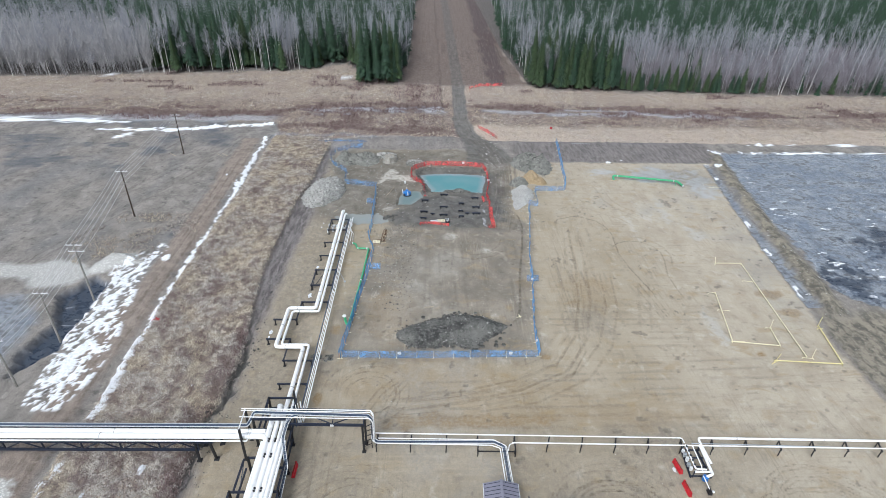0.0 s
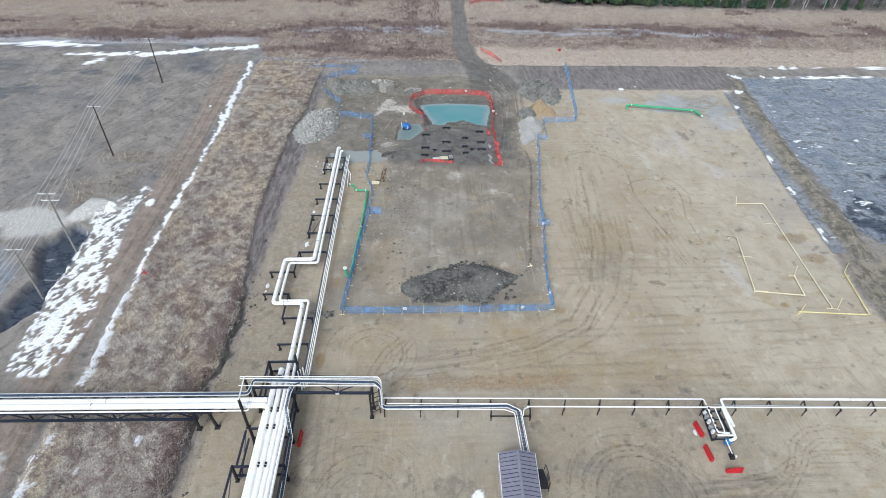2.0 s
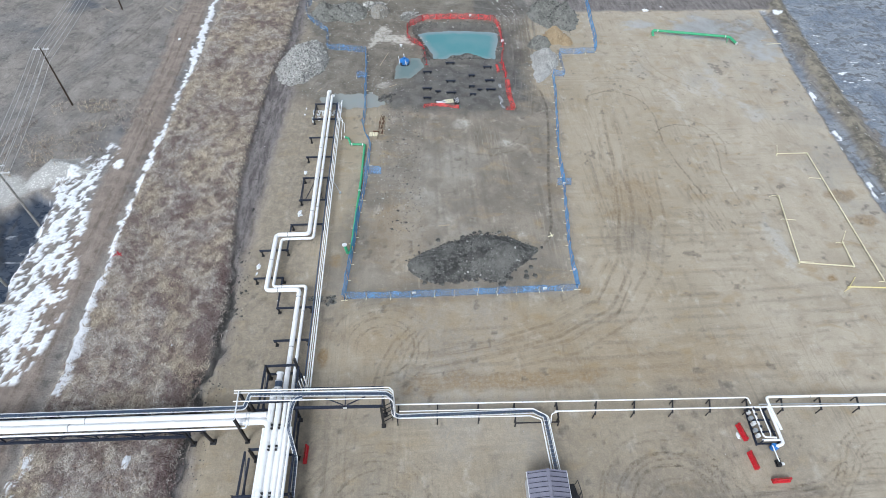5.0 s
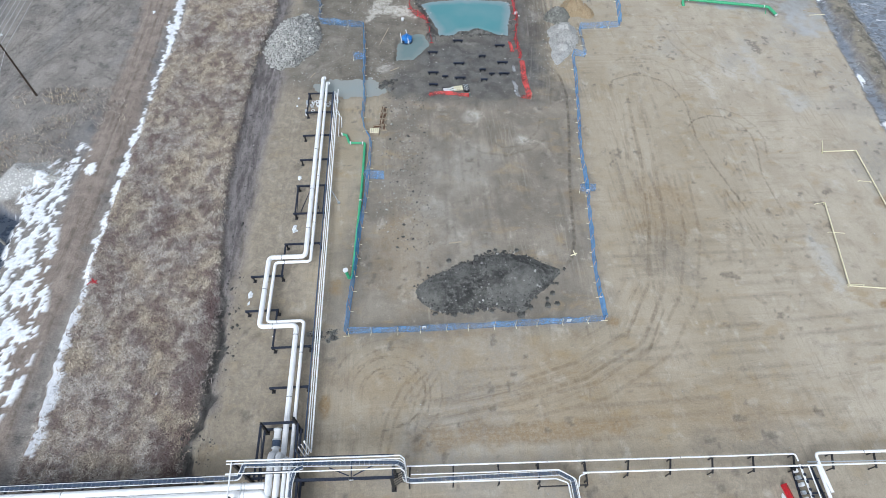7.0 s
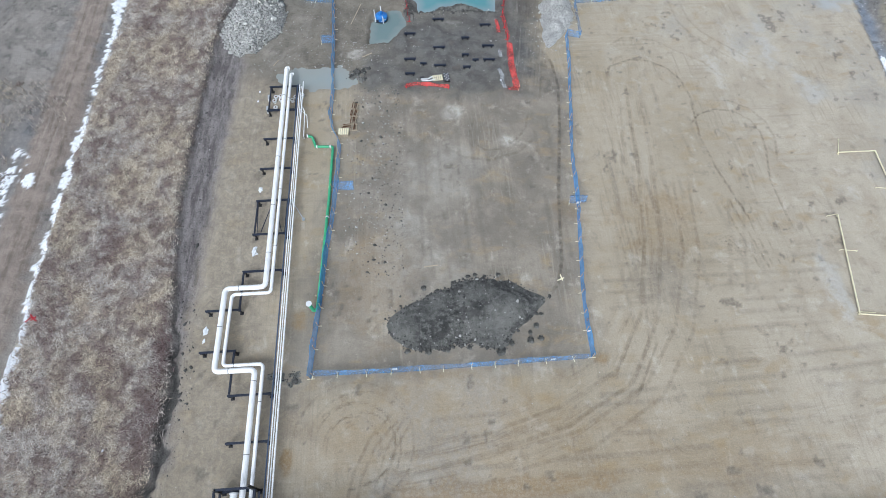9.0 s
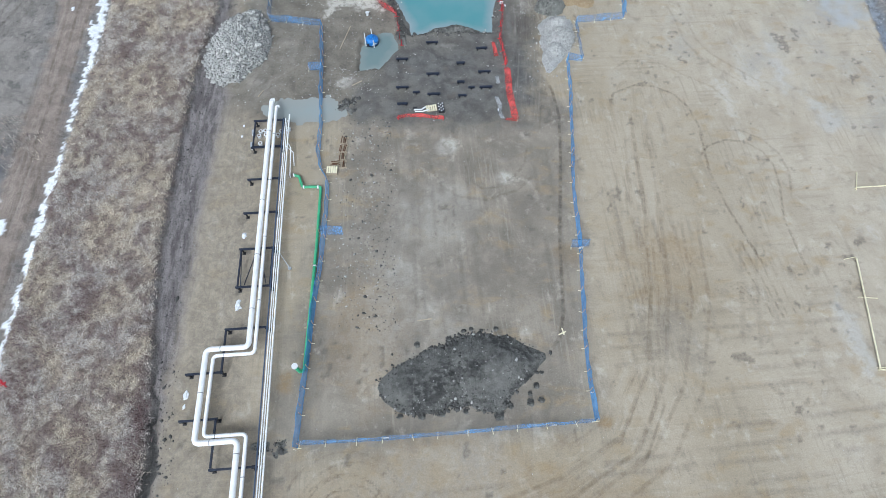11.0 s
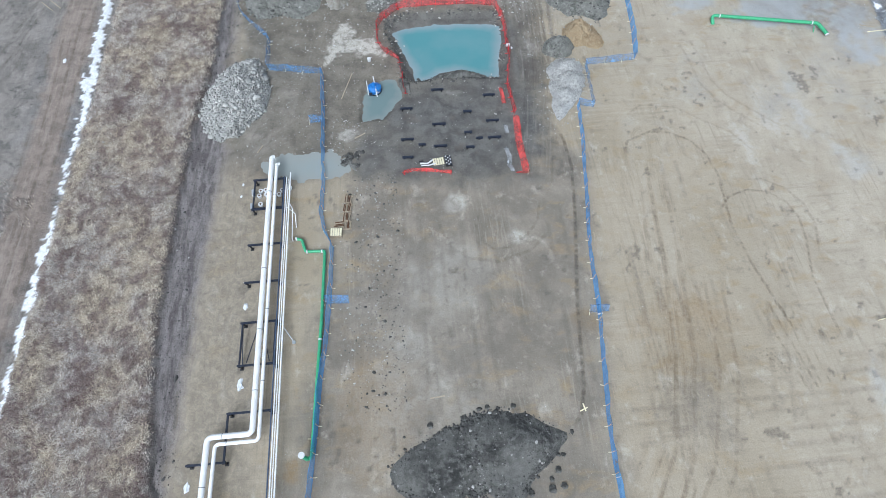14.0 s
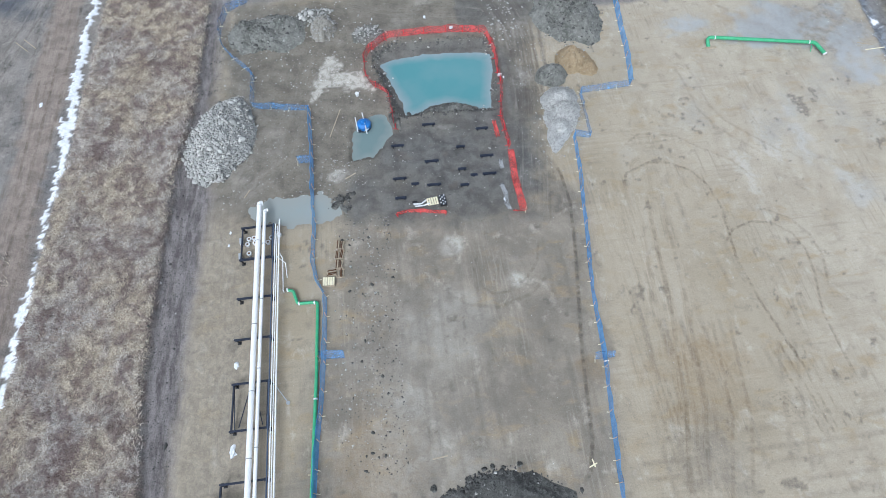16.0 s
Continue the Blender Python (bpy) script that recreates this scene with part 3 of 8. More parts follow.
# driven lanes: (line, half width, strength)
LANES = [([(44, 44), (41.5, 26), (39.5, 14), (36.5, 4), (32.5, -2.5), (26, -6), (18.7, -8.2), (9, -9.8)], 4.2, 0.8),
         ([(38, -9), (52, -7), (70, -5), (80, -4)], 3.5, 0.5), ([(10, -12.5), (34, -12), (60, -11)], 1.6, 0.5),
         ([(28.1, 39), (30.1, 48.9), (32.2, 60.2), (32.9, 68.8), (31, 78), (28.5, 86), (25.3, 96), (23.7, 110), (24.8, 155)], 3.6, 1.0),
         ([(-14.3, -30), (-14.0, -8), (-14.8, 10), (-15.2, 30), (-14.6, 50)], 2.0, 0.8), ([(34, 60), (35.5, 70), (40, 79), (50, 83)], 2.6, 1.0), ([(-4, 86), (14, 79), (27, 77)], 2.4, 0.8), ([(-9, 47), (-3, 52), (-1, 60), (2, 72)], 2.4, 0.5),
         
         ([(0, -32), (0.4, -18), (1.2, -12)], 2.6, 0.7), ([(36, -27.5), (56, -26)], 2.0, 0.8),
         ([(-35.8, -32), (-35.6, 10), (-35.8, 50), (-37.6, 92)], 3.4, 0.8), ([(-62, 20), (-55, 40), (-46, 66), (-40, 92)], 5.0, 0.8), ([(-60.5, 52), (-50, 72), (-40, 97)], 3.5, 0.7),
         ([(-100, 58), (-82, 76), (-66, 95)], 6.0, 0.7),
         ([(25, 156), (26, 250), (27, 400)], 7, 0.8), ([(40, 156), (42, 250), (47, 400)], 8, 0.9), ([(12, 170), (13, 400)], 5, 0.6), ([(34, 88), (60, 87.5), (94, 88)], 3.0, 0.7), ([(22, 82), (60, 79.5), (92, 80)], 2.0, 0.6)]
lane_d, lane_s, lane_w = np.zeros_like(X), np.zeros_like(X), np.zeros_like(X)
for pts, half, strength in LANES:
    px, py = np.array(pts).T
    ok = np.nonzero((X > px.min() - half) & (X < px.max() + half) & (Y > py.min() - half) & (Y < py.max() + half))[0]
    d, s = lane_coords(X[ok], Y[ok], pts)
    w = strength * step(half - np.abs(d), 0.0, 0.55 * half)
    more = w > lane_w[ok]
    ok = ok[more]
    lane_d[ok], lane_s[ok], lane_w[ok] = d[more] + 40 * len(pts), s[more], w[more]

# wheel ruts: (line, half the track, half a rut, strength); two layers, so that crossing lines stay whole
RUTS = [([(26.6, 7.3), (28.0, 9.0), (28.9, 12), (30.0, 20.6), (31.3, 27.8), (32.4, 33.8), (33.3, 40.3), (33.1, 44.6), (32.5, 47.6)], 0.0, 0.2, 1.0),
        *(([(48.1 + 0.6 * k, 14.3 - 0.1 * k), (50.1 + 0.55 * k, 11.0 + 0.1 * k)], 0.0, 0.06, 1.0) for k in range(5)),
        *(([(48.3, 11.3 + 0.6 * k), (51.9, 11.9 + 0.6 * k)], 0.0, 0.05, 0.8) for k in range(5)),
        ([(40.5, 41), (41.5, 43.6), (45.0, 44.9), (47.5, 44.5), (49.9, 43.0), (51.4, 40.3), (51.8, 37.2), (51.4, 33.3), (51.0, 29.5), (51.6, 24.0), (53.5, 15.0)], 0.0, 0.17, 0.9),
        ([(42.4, 48.0), (44.9, 49.7), (47.7, 49.3), (50.0, 48.6), (52.2, 46.6), (55.7, 44.0), (58, 40)], 0.0, 0.15, 0.5),
        ([(50.0, 31.5), (52.0, 33.7), (54.6, 34.5), (57.1, 34.0), (58.9, 32.3), (59.6, 29.8), (59.2, 26.6), (58.0, 22.0), (58.2, 14)], 0.0, 0.15, 0.85),
        ([(54.3, 36.2), (57.0, 36.0), (59.6, 34.3), (61.0, 31.7), (61.2, 28.8), (60.0, 24.7)], 0.0, 0.15, 0.6),
        ([(54.7, 62.0), (55.2, 57.5), (55.3, 53.4), (56.6, 50.2), (58.3, 48.0), (62, 44)], 0.9, 0.18, 0.45),
        ([(28.3, 35.5), (27.5, 32.5), (25.9, 30.5), (23.7, 29.1), (21.6, 28.9), (20.4, 30.1), (19.9, 32.2), (20.6, 34.6)], 0.0, 0.16, 0.55),
        ([(15.2, 34.0), (15.6, 32.2), (16.6, 29.6), (18.6, 27.9), (22, 27.2), (26.0, 28.4), (28.6, 30.8)], 0.0, 0.2, 0.5),
        ([(51.0, 19.5), (51.6, 16.0), (52.8, 9.0)], 0.55, 0.14, 0.7), ([(53.4, 19.0), (54.3, 9.5)], 0.5, 0.12, 0.6),
        *((circle(4.9 + 0.5 * math.sin(4 * r), -7.6 + 0.5 * math.cos(5 * r), r, -70 + 40 * math.sin(3 * r), 170 + 30 * math.cos(2 * r)), 0.0, 0.1, q) for r, q in ((2.2, 0.5), (2.8, 0.7), (3.4, 0.75), (4.0, 0.8), (4.6, 0.75), (5.3, 0.6), (6.1, 0.5))),
        ([(9.0, -4.8), (6.6, -7.2), (5.0, -10.4), (4.2, -14)], 0.45, 0.16, 0.6), ([(10.2, -5.2), (8.0, -8.5), (7.0, -12)], 0.4, 0.14, 0.5),
        ([(44, 40), (42.4, 26), (40.4, 14), (37.4, 4), (33.0, -2.5), (26, -6), (18, -8.2), (9, -9.8)], 0.95, 0.22, 0.55),
        ([(46.5, 24), (44.6, 12), (41.0, 2.5), (36.0, -4.0), (28, -8.4), (18, -10.4)], 0.95, 0.2, 0.5),
        ([(38.5, 18), (38.2, 8), (37.0, 1.0), (33, -5.5)], 0.4, 0.16, 0.5), ([(36.6, 30), (36.8, 20), (37.2, 6)], 0.5, 0.14, 0.4),
        *((circle(34.5 + 0.4 * math.sin(5 * r), -27.8 + 0.5 * math.cos(7 * r), r, -30 + 20 * math.sin(3 * r), 195 + 15 * math.cos(4 * r)), 0.0, 0.11, q)
          for r, q in ((2.6, 0.6), (3.2, 0.7), (3.9, 0.85), (4.5, 0.9), (5.1, 1.0), (5.6, 0.9), (6.1, 1.0), (6.7, 0.9), (7.3, 0.7), (8.1, 0.5))),
        *((circle(4.6 + 0.5 * math.sin(5 * r), -27.6 + 0.5 * math.cos(6 * r), r, -10 + 20 * math.sin(3 * r), 175), 0.0, 0.1, q) for r, q in ((3.0, 0.6), (3.8, 0.75), (4.5, 0.7), (5.3, 0.8), (6.2, 0.7), (7.2, 0.6), (8.2, 0.5))),
        ([(38, -34), (47, -28), (51, -25.8), (52.6, -24.0), (54.1, -21.5), (56.2, -20.2), (59.0, -19.7), (61.9, -20.5), (64.1, -22.4), (69, -27)], 0.3, 0.09, 0.9),
        ([(49, -29), (53.8, -24.4), (55.2, -22.6), (57.2, -21.5), (60.6, -21.6), (63.0, -23.1), (67, -27)], 0.28, 0.09, 0.85),
        ([(42, -26.5), (46, -26.2), (50.2, -25.2), (52.6, -23.9), (56.3, -23.0), (61.0, -23.1), (64, -25)], 0.28, 0.09, 0.85),
        ([(46, -27.5), (50.6, -25.8), (54.9, -24.5), (60.1, -24.6), (64, -27)], 0.28, 0.09, 0.8),
        ([(38.6, -22.2), (40.2, -23.4), (42.4, -25.6), (46.0, -26.0), (50.2, -25.4)], 0.3, 0.09, 0.85),
        ([(-34.6, -32), (-34.6, 10), (-34.9, 50), (-36.2, 92)], 0.8, 0.2, 0.6), ([(-37.0, 34), (-38.2, 60), (-41, 92)], 0.8, 0.2, 0.5),
        ([(-62, 22), (-55, 42), (-46, 68), (-40, 96)], 0.9, 0.2, 0.6), ([(-66, 30), (-58, 52), (-50, 74), (-46, 96)], 0.9, 0.2, 0.5), ([(-75, 44), (-64, 66), (-56, 96)], 0.9, 0.22, 0.6),
        ([(-92, 50), (-78, 72), (-64, 96)], 0.9, 0.22, 0.6), ([(-98, 64), (-86, 78), (-74, 94)], 0.9, 0.22, 0.6), ([(-120, 70), (-100, 84), (-84, 97)], 0.9, 0.22, 0.6)]
rut_layers = [[np.full_like(X, 9.0), np.zeros_like(X), np.zeros_like(X)] for _ in range(3)]
for k, (pts, track_half, rut_half, strength) in enumerate(RUTS):
    reach = track_half + rut_half + 0.9
    px, py = np.array(pts).T
    ok = np.nonzero((X > px.min() - reach) & (X < px.max() + reach) & (Y > py.min() - reach) & (Y < py.max() + reach))[0]
    d, along = lane_coords(X[ok], Y[ok], pts)
    total = along.max() if len(along) else 1.0
    off = (np.abs(np.abs(d) - track_half) if track_half else np.abs(d)) - rut_half
    layer = rut_layers[k % 3]
    near = off < np.minimum(layer[0][ok], 0.8)
    some = ok[near]
    layer[0][some] = off[near]
    layer[1][some] = along[near]
    layer[2][some] = strength * step(along[near], -0.02, 0.06 * total) * step(total - along[near], -0.02, 0.06 * total)

for cx, cy, rx, ry, s in ((16, -6.5, 24, 6, 0.34), (30, -11, 30, 4, 0.3), (7, 11, 6, 10, 0.3), (41, 17, 8, 7, 0.35), (-2.0, -8.6, 0.9, 1.7, 1), (64.5, 0.3, 1.2, 0.9, 1), (20, -12.5, 17, 1.8, 0.75), (42, -12, 12, 1.4, 0.4), (42, 19, 6, 3.2, 0.5), (74.5, 16, 3, 1.5, 0.7), (75, 10.5, 2.5, 1.2, 0.7), (-1.3, 6.5, 1.3, 2.0, 0.7), (14, -0.9, 6, 0.9, 0.5), (6, 13, 3.5, 8, 0.35), (30.5, 19, 2.5, 2.0, 0.5), (31, -0.4, 1.2, 0.9, 0.8)):
    ochre = np.maximum(ochre, s * step(1.1 - np.hypot((X - cx) / rx, (Y - cy) / ry) + 0.3 * N1 + 0.3 * N2, 0.1, 0.7))
ochre *= pad

marks = np.zeros_like(X)


def rut(d, wide, depth=1.0):
    """Adds a pair of wheel marks at the distances d from a line."""
    global marks
    broken = step(fbm(X, Y, 4, 3, 51) + 0.55, 0.0, 0.8)
    for side in (-0.95, 0.95):
        marks = np.maximum(marks, depth * broken * step(wide / 2 - np.abs(d - side), -0.12, 0.14))


for x0, slope, y0, y1, dep in ((11.5, 0.02, 8, 38, 0.35), (14.6, -0.01, 10, 40, 0.3), (19, 0.0, 12, 36, 0.35), (22.5, 0.02, 12, 38, 0.25), (38.0, 0.03, 4, 30, 0.4), (40.5, 0.02, 2, 26, 0.45), (44.0, 0.05, 0, 40, 0.3),
                                (36.5, 0.0, 2, 18, 0.35), (29.2, 0.02, 12, 46, 0.4), (-1.5, -0.02, -30, -10, 0.4), (0.6, -0.02, -30, -12, 0.35), (52, -0.1, 6, 34, 0.25), (48.5, 0.3, 6, 22, 0.3)):
    rut(np.where((Y > y0) & (Y < y1), X - x0 - slope * (Y - y0), 99), 0.5, dep)
for y0, slope, x0, x1, dep in ((-6.5, 0.02, 12, 70, 0.32), (-9.6, 0.02, 8, 60, 0.35), (-3.2, 0.05, 30, 72, 0.35), (9.8, 0.0, 33, 60, 0.32), (6.4, 0.01, 33, 56, 0.3), (-12.8, 0.01, 6, 60, 0.25), (3.0, 0.02, 40, 58, 0.3), (-27.6, 0.05, 33, 56, 0.6), (-28.8, 0.1, 34, 52, 0.6)):
    rut(np.where((X > x0) & (X < x1), Y - y0 - slope * (X - x0), 99), 0.5, dep)
for off in (-2.2, -1.0, 0.2, 1.4, 2.6):
    rut(np.where((Y > 55) & (Y < 97), X - np.interp(Y, [55, 62, 74, 86, 97], [31.2, 31.6, 32.5, 29.0, 25.3]) - off, 99), 0.5, 0.8)
marks = np.maximum(marks, 0.35 * step(0.30 - np.abs(X - np.interp(Y, [9.5, 16.5, 25, 31, 37, 44.5, 47, 48.5], [28.3, 29.5, 30.8, 32.0, 33.0, 33.1, 32.2, 31.4])) + 0.12 * N1, -0.1, 0.15) * (Y > 9.0) * (Y < 48))
marks = np.maximum(marks, 0.55 * step(1 - np.hypot((X - 38.6) / 3.0, (Y - 7.5) / 4.5) + 0.5 * N2, 0, 0.9) * (0.55 + 0.45 * np.sin(Y * 3.1 + N1)))
marks = np.maximum(marks, 0.4 * step(1 - np.hypot((X - 33.5) / 7.5, (Y + 26.5) / 4.5) + 0.6 * N2, 0.0, 0.8))
clod = pad * step(fbm(X, Y, 0.9, 2, 61) + 0.5 * N2, 1.0, 1.2) * 0.7
marks = np.clip(np.maximum(marks, clod), 0, 1)
yard = step(inside(X, Y, [(-6, -3), (31, -1), (35, 42), (28, 46), (6, 46), (2, 30)]) + 1.5 * ragged, -1.5, 3.0)
damp = pad * step(0.9 * N3 + 0.5 * N2 + 0.15 * np.sign(-X - 2), 0.2, 1.1) * 0.5
damp = np.maximum(damp, pad * yard * step(0.9 * fbm(X, Y * 0.8, 4.5, 4, 71) + 0.35 * N1 + 0.25 * N3, -0.15, 0.9) * 0.8)
for cx, cy, rx, ry in ((8.4, 34, 2.6, 6.5), (8.6, 24, 1.6, 5), (19, 25, 4.5, 3), (26.5, 26, 4, 1.8), (12, 38, 5, 2), (22, 33, 5, 2.5), (15, 16, 4, 3)):
    damp = np.maximum(damp, 0.75 * pad * step(1.2 - np.hypot((X - cx) / rx, (Y - cy) / ry) + 0.7 * N2 + 0.5 * N1, 0.2, 1.1))
damp = np.maximum(damp, 0.85 * step(1.1 - np.hypot((X - 14.5) / 2.4, (Y + 26) / 2.0) + 0.3 * N1, 0.1, 0.5))
damp = np.maximum(damp, 0.7 * step(1.2 - np.hypot((X - 79) / 9.5, (Y - 66) / 9) + 0.5 * N2, 0.1, 0.9) * pad)
damp = np.maximum(damp, 0.6 * step(1.2 - np.hypot((X - 20) / 8, (Y - 20) / 12) + 0.9 * N2, 0.4, 1.4) * pad)
damp = np.maximum(damp, 0.7 * step(1.2 - np.hypot((X - 40.5) / 4, (Y - 10) / 6) + 0.6 * N2, 0.2, 1.2) * pad)
damp = np.maximum(damp, 0.55 * pad * step(-Y + 2.0 * N2, 11, 17) * (0.75 + 0.4 * N2) * (1 - 0.75 * step(X + 3 * N2, 46, 58)))
damp = np.maximum(damp, 0.6 * pad * step(1.3 - np.hypot((X + 6) / 7, (Y + 6) / 14) + 0.6 * N2, 0.1, 1.1))
soil = np.maximum(soil, 0.85 * step(np.minimum(X - grass_edge + 0.5, -12.9 + 0.06 * (Y + 20) - X) + 0.35 * N1, -0.2, 0.4) * step(-Y + 0.3 * N1, 12.6, 13.2))
damp = np.maximum(damp, 0.6 * pad * step(-X + 2.0 * N2 + 0.6 * N1, 2.5, 7) * step(Y, -16, -11) * step(-Y, -50, -44))
damp = np.maximum(damp, 0.55 * step(1.2 - np.hypot((X - 46.5) / 4.0, (Y + 20.5) / 4.5) + 0.4 * N2, 0.1, 0.9) * pad)

# melt water on the pad's far corner, its sheen painted as paler grey; fainter pale streaks elsewhere
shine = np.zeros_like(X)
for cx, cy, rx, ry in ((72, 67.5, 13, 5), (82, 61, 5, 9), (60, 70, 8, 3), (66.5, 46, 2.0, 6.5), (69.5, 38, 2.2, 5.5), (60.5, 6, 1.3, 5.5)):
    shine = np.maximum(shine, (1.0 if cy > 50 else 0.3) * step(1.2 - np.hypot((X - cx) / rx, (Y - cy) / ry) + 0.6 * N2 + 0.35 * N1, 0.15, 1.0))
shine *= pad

# heights
Z = 0.03 * N2 + 0.012 * N1 + 0.0 * X
Z += strip * (0.45 + 0.14 * N2 + 0.10 * N1 + 0.05 * N4) + meadow * (0.15 * N2 + 0.12 * N1)
Z -= 0.45 * undercut_shade * (Y > -60)
Z -= 0.55 * np.exp(-((X + 32.2) / 1.3) ** 2) * (Y < 96) + 0.35 * soil
Z += 0.9 * np.exp(-((off_edge - 4.4) / 1.6) ** 2) * step(Y, 8, 16) * step(-Y, -84, -80) * (1 + 0.25 * N2)
Z -= 0.35 * ditch_east + 0.25 * wet
Z += 0.8 * bench_w * step(Y, 85, 89) + 0.35 * bench * step(Y, 78, 84)
Z += (0.1 * N1 + 0.12 * N2) * works * (1 - step(inside(X, Y, MUD), -1, 1)) * 0.6 + 0.10 * mud * N1
Z += 1.6 * step(inside(X, Y, [(-48.9, 22.8), (-47.5, 28.9), (-42.8, 28.8), (-40.2, 25.7), (-44.5, 22.6), (-47.4, 21.4)]), -0.2, 3.0) - 1.3 * pit
Z += 1.2 * cut * step(Y, 185, 200) * step(-Y, -240, -215) * (0.5 + N2) * step(12 - np.abs(X - 27), 0, 6)
Z += 2.0 * step(Y, 420, 900) * 20
pond_in = inside(X, Y, POND_EDGE)
rim_in = inside(X, Y, POND_RIM)
Z = np.where(rim_in > -0.4, np.minimum(Z, 0.05 - 0.84 * step(rim_in, -0.4, 1.0) + 0.08 * N1), Z)
Z = np.where(pond_in > -1.0, np.minimum(Z, -0.87 - 0.5 * pond_in + 0.09 * N1), Z)
pump_in = inside(X, Y, PUMP_EDGE)
Z = np.where(pump_in > -0.5, np.minimum(Z, -0.55 - 0.7 * pump_in + 0.24 * N1 + 0.1 * N4), Z)
pud_in = inside(X, Y, PUDDLE_EDGE)
Z = np.where(pud_in > -0.9, np.minimum(Z, -0.1 - 0.16 * pud_in + 0.10 * N1 + 0.05 * N4), Z)
Z -= 0.05 * marks * pad
Z += 0.10 * snow

bank = step(rim_in, -0.6, 0.4)
ground_mesh_verts = np.stack([X, Y, Z], 1)
nx, ny = len(gx), len(gy)
ii = np.arange(nx * ny).reshape(ny, nx)
quads = np.stack([ii[:-1, :-1].ravel(), ii[:-1, 1:].ravel(), ii[1:, 1:].ravel(), ii[1:, :-1].ravel()], 1)


def height(x, y):
    """The ground's height at places given as arrays."""
    x, y = np.atleast_1d(np.asarray(x, float)), np.atleast_1d(np.asarray(y, float))
    i, j = np.clip(np.searchsorted(gx, x) - 1, 0, nx - 2), np.clip(np.searchsorted(gy, y) - 1, 0, ny - 2)
    f, g = (x - gx[i]) / (gx[i + 1] - gx[i]), (y - gy[j]) / (gy[j + 1] - gy[j])
    z = Z.reshape(ny, nx)
    return (z[j, i] * (1 - f) + z[j, i + 1] * f) * (1 - g) + (z[j + 1, i] * (1 - f) + z[j + 1, i + 1] * f) * g


def sample(field, x, y):
    """A ground field's value at the nearest grid place."""
    return field.reshape(ny, nx)[np.clip(np.searchsorted(gy, y), 0, ny - 1), np.clip(np.searchsorted(gx, x), 0, nx - 1)]


def low_height(x, y):
    return float(height(x, y)[0])


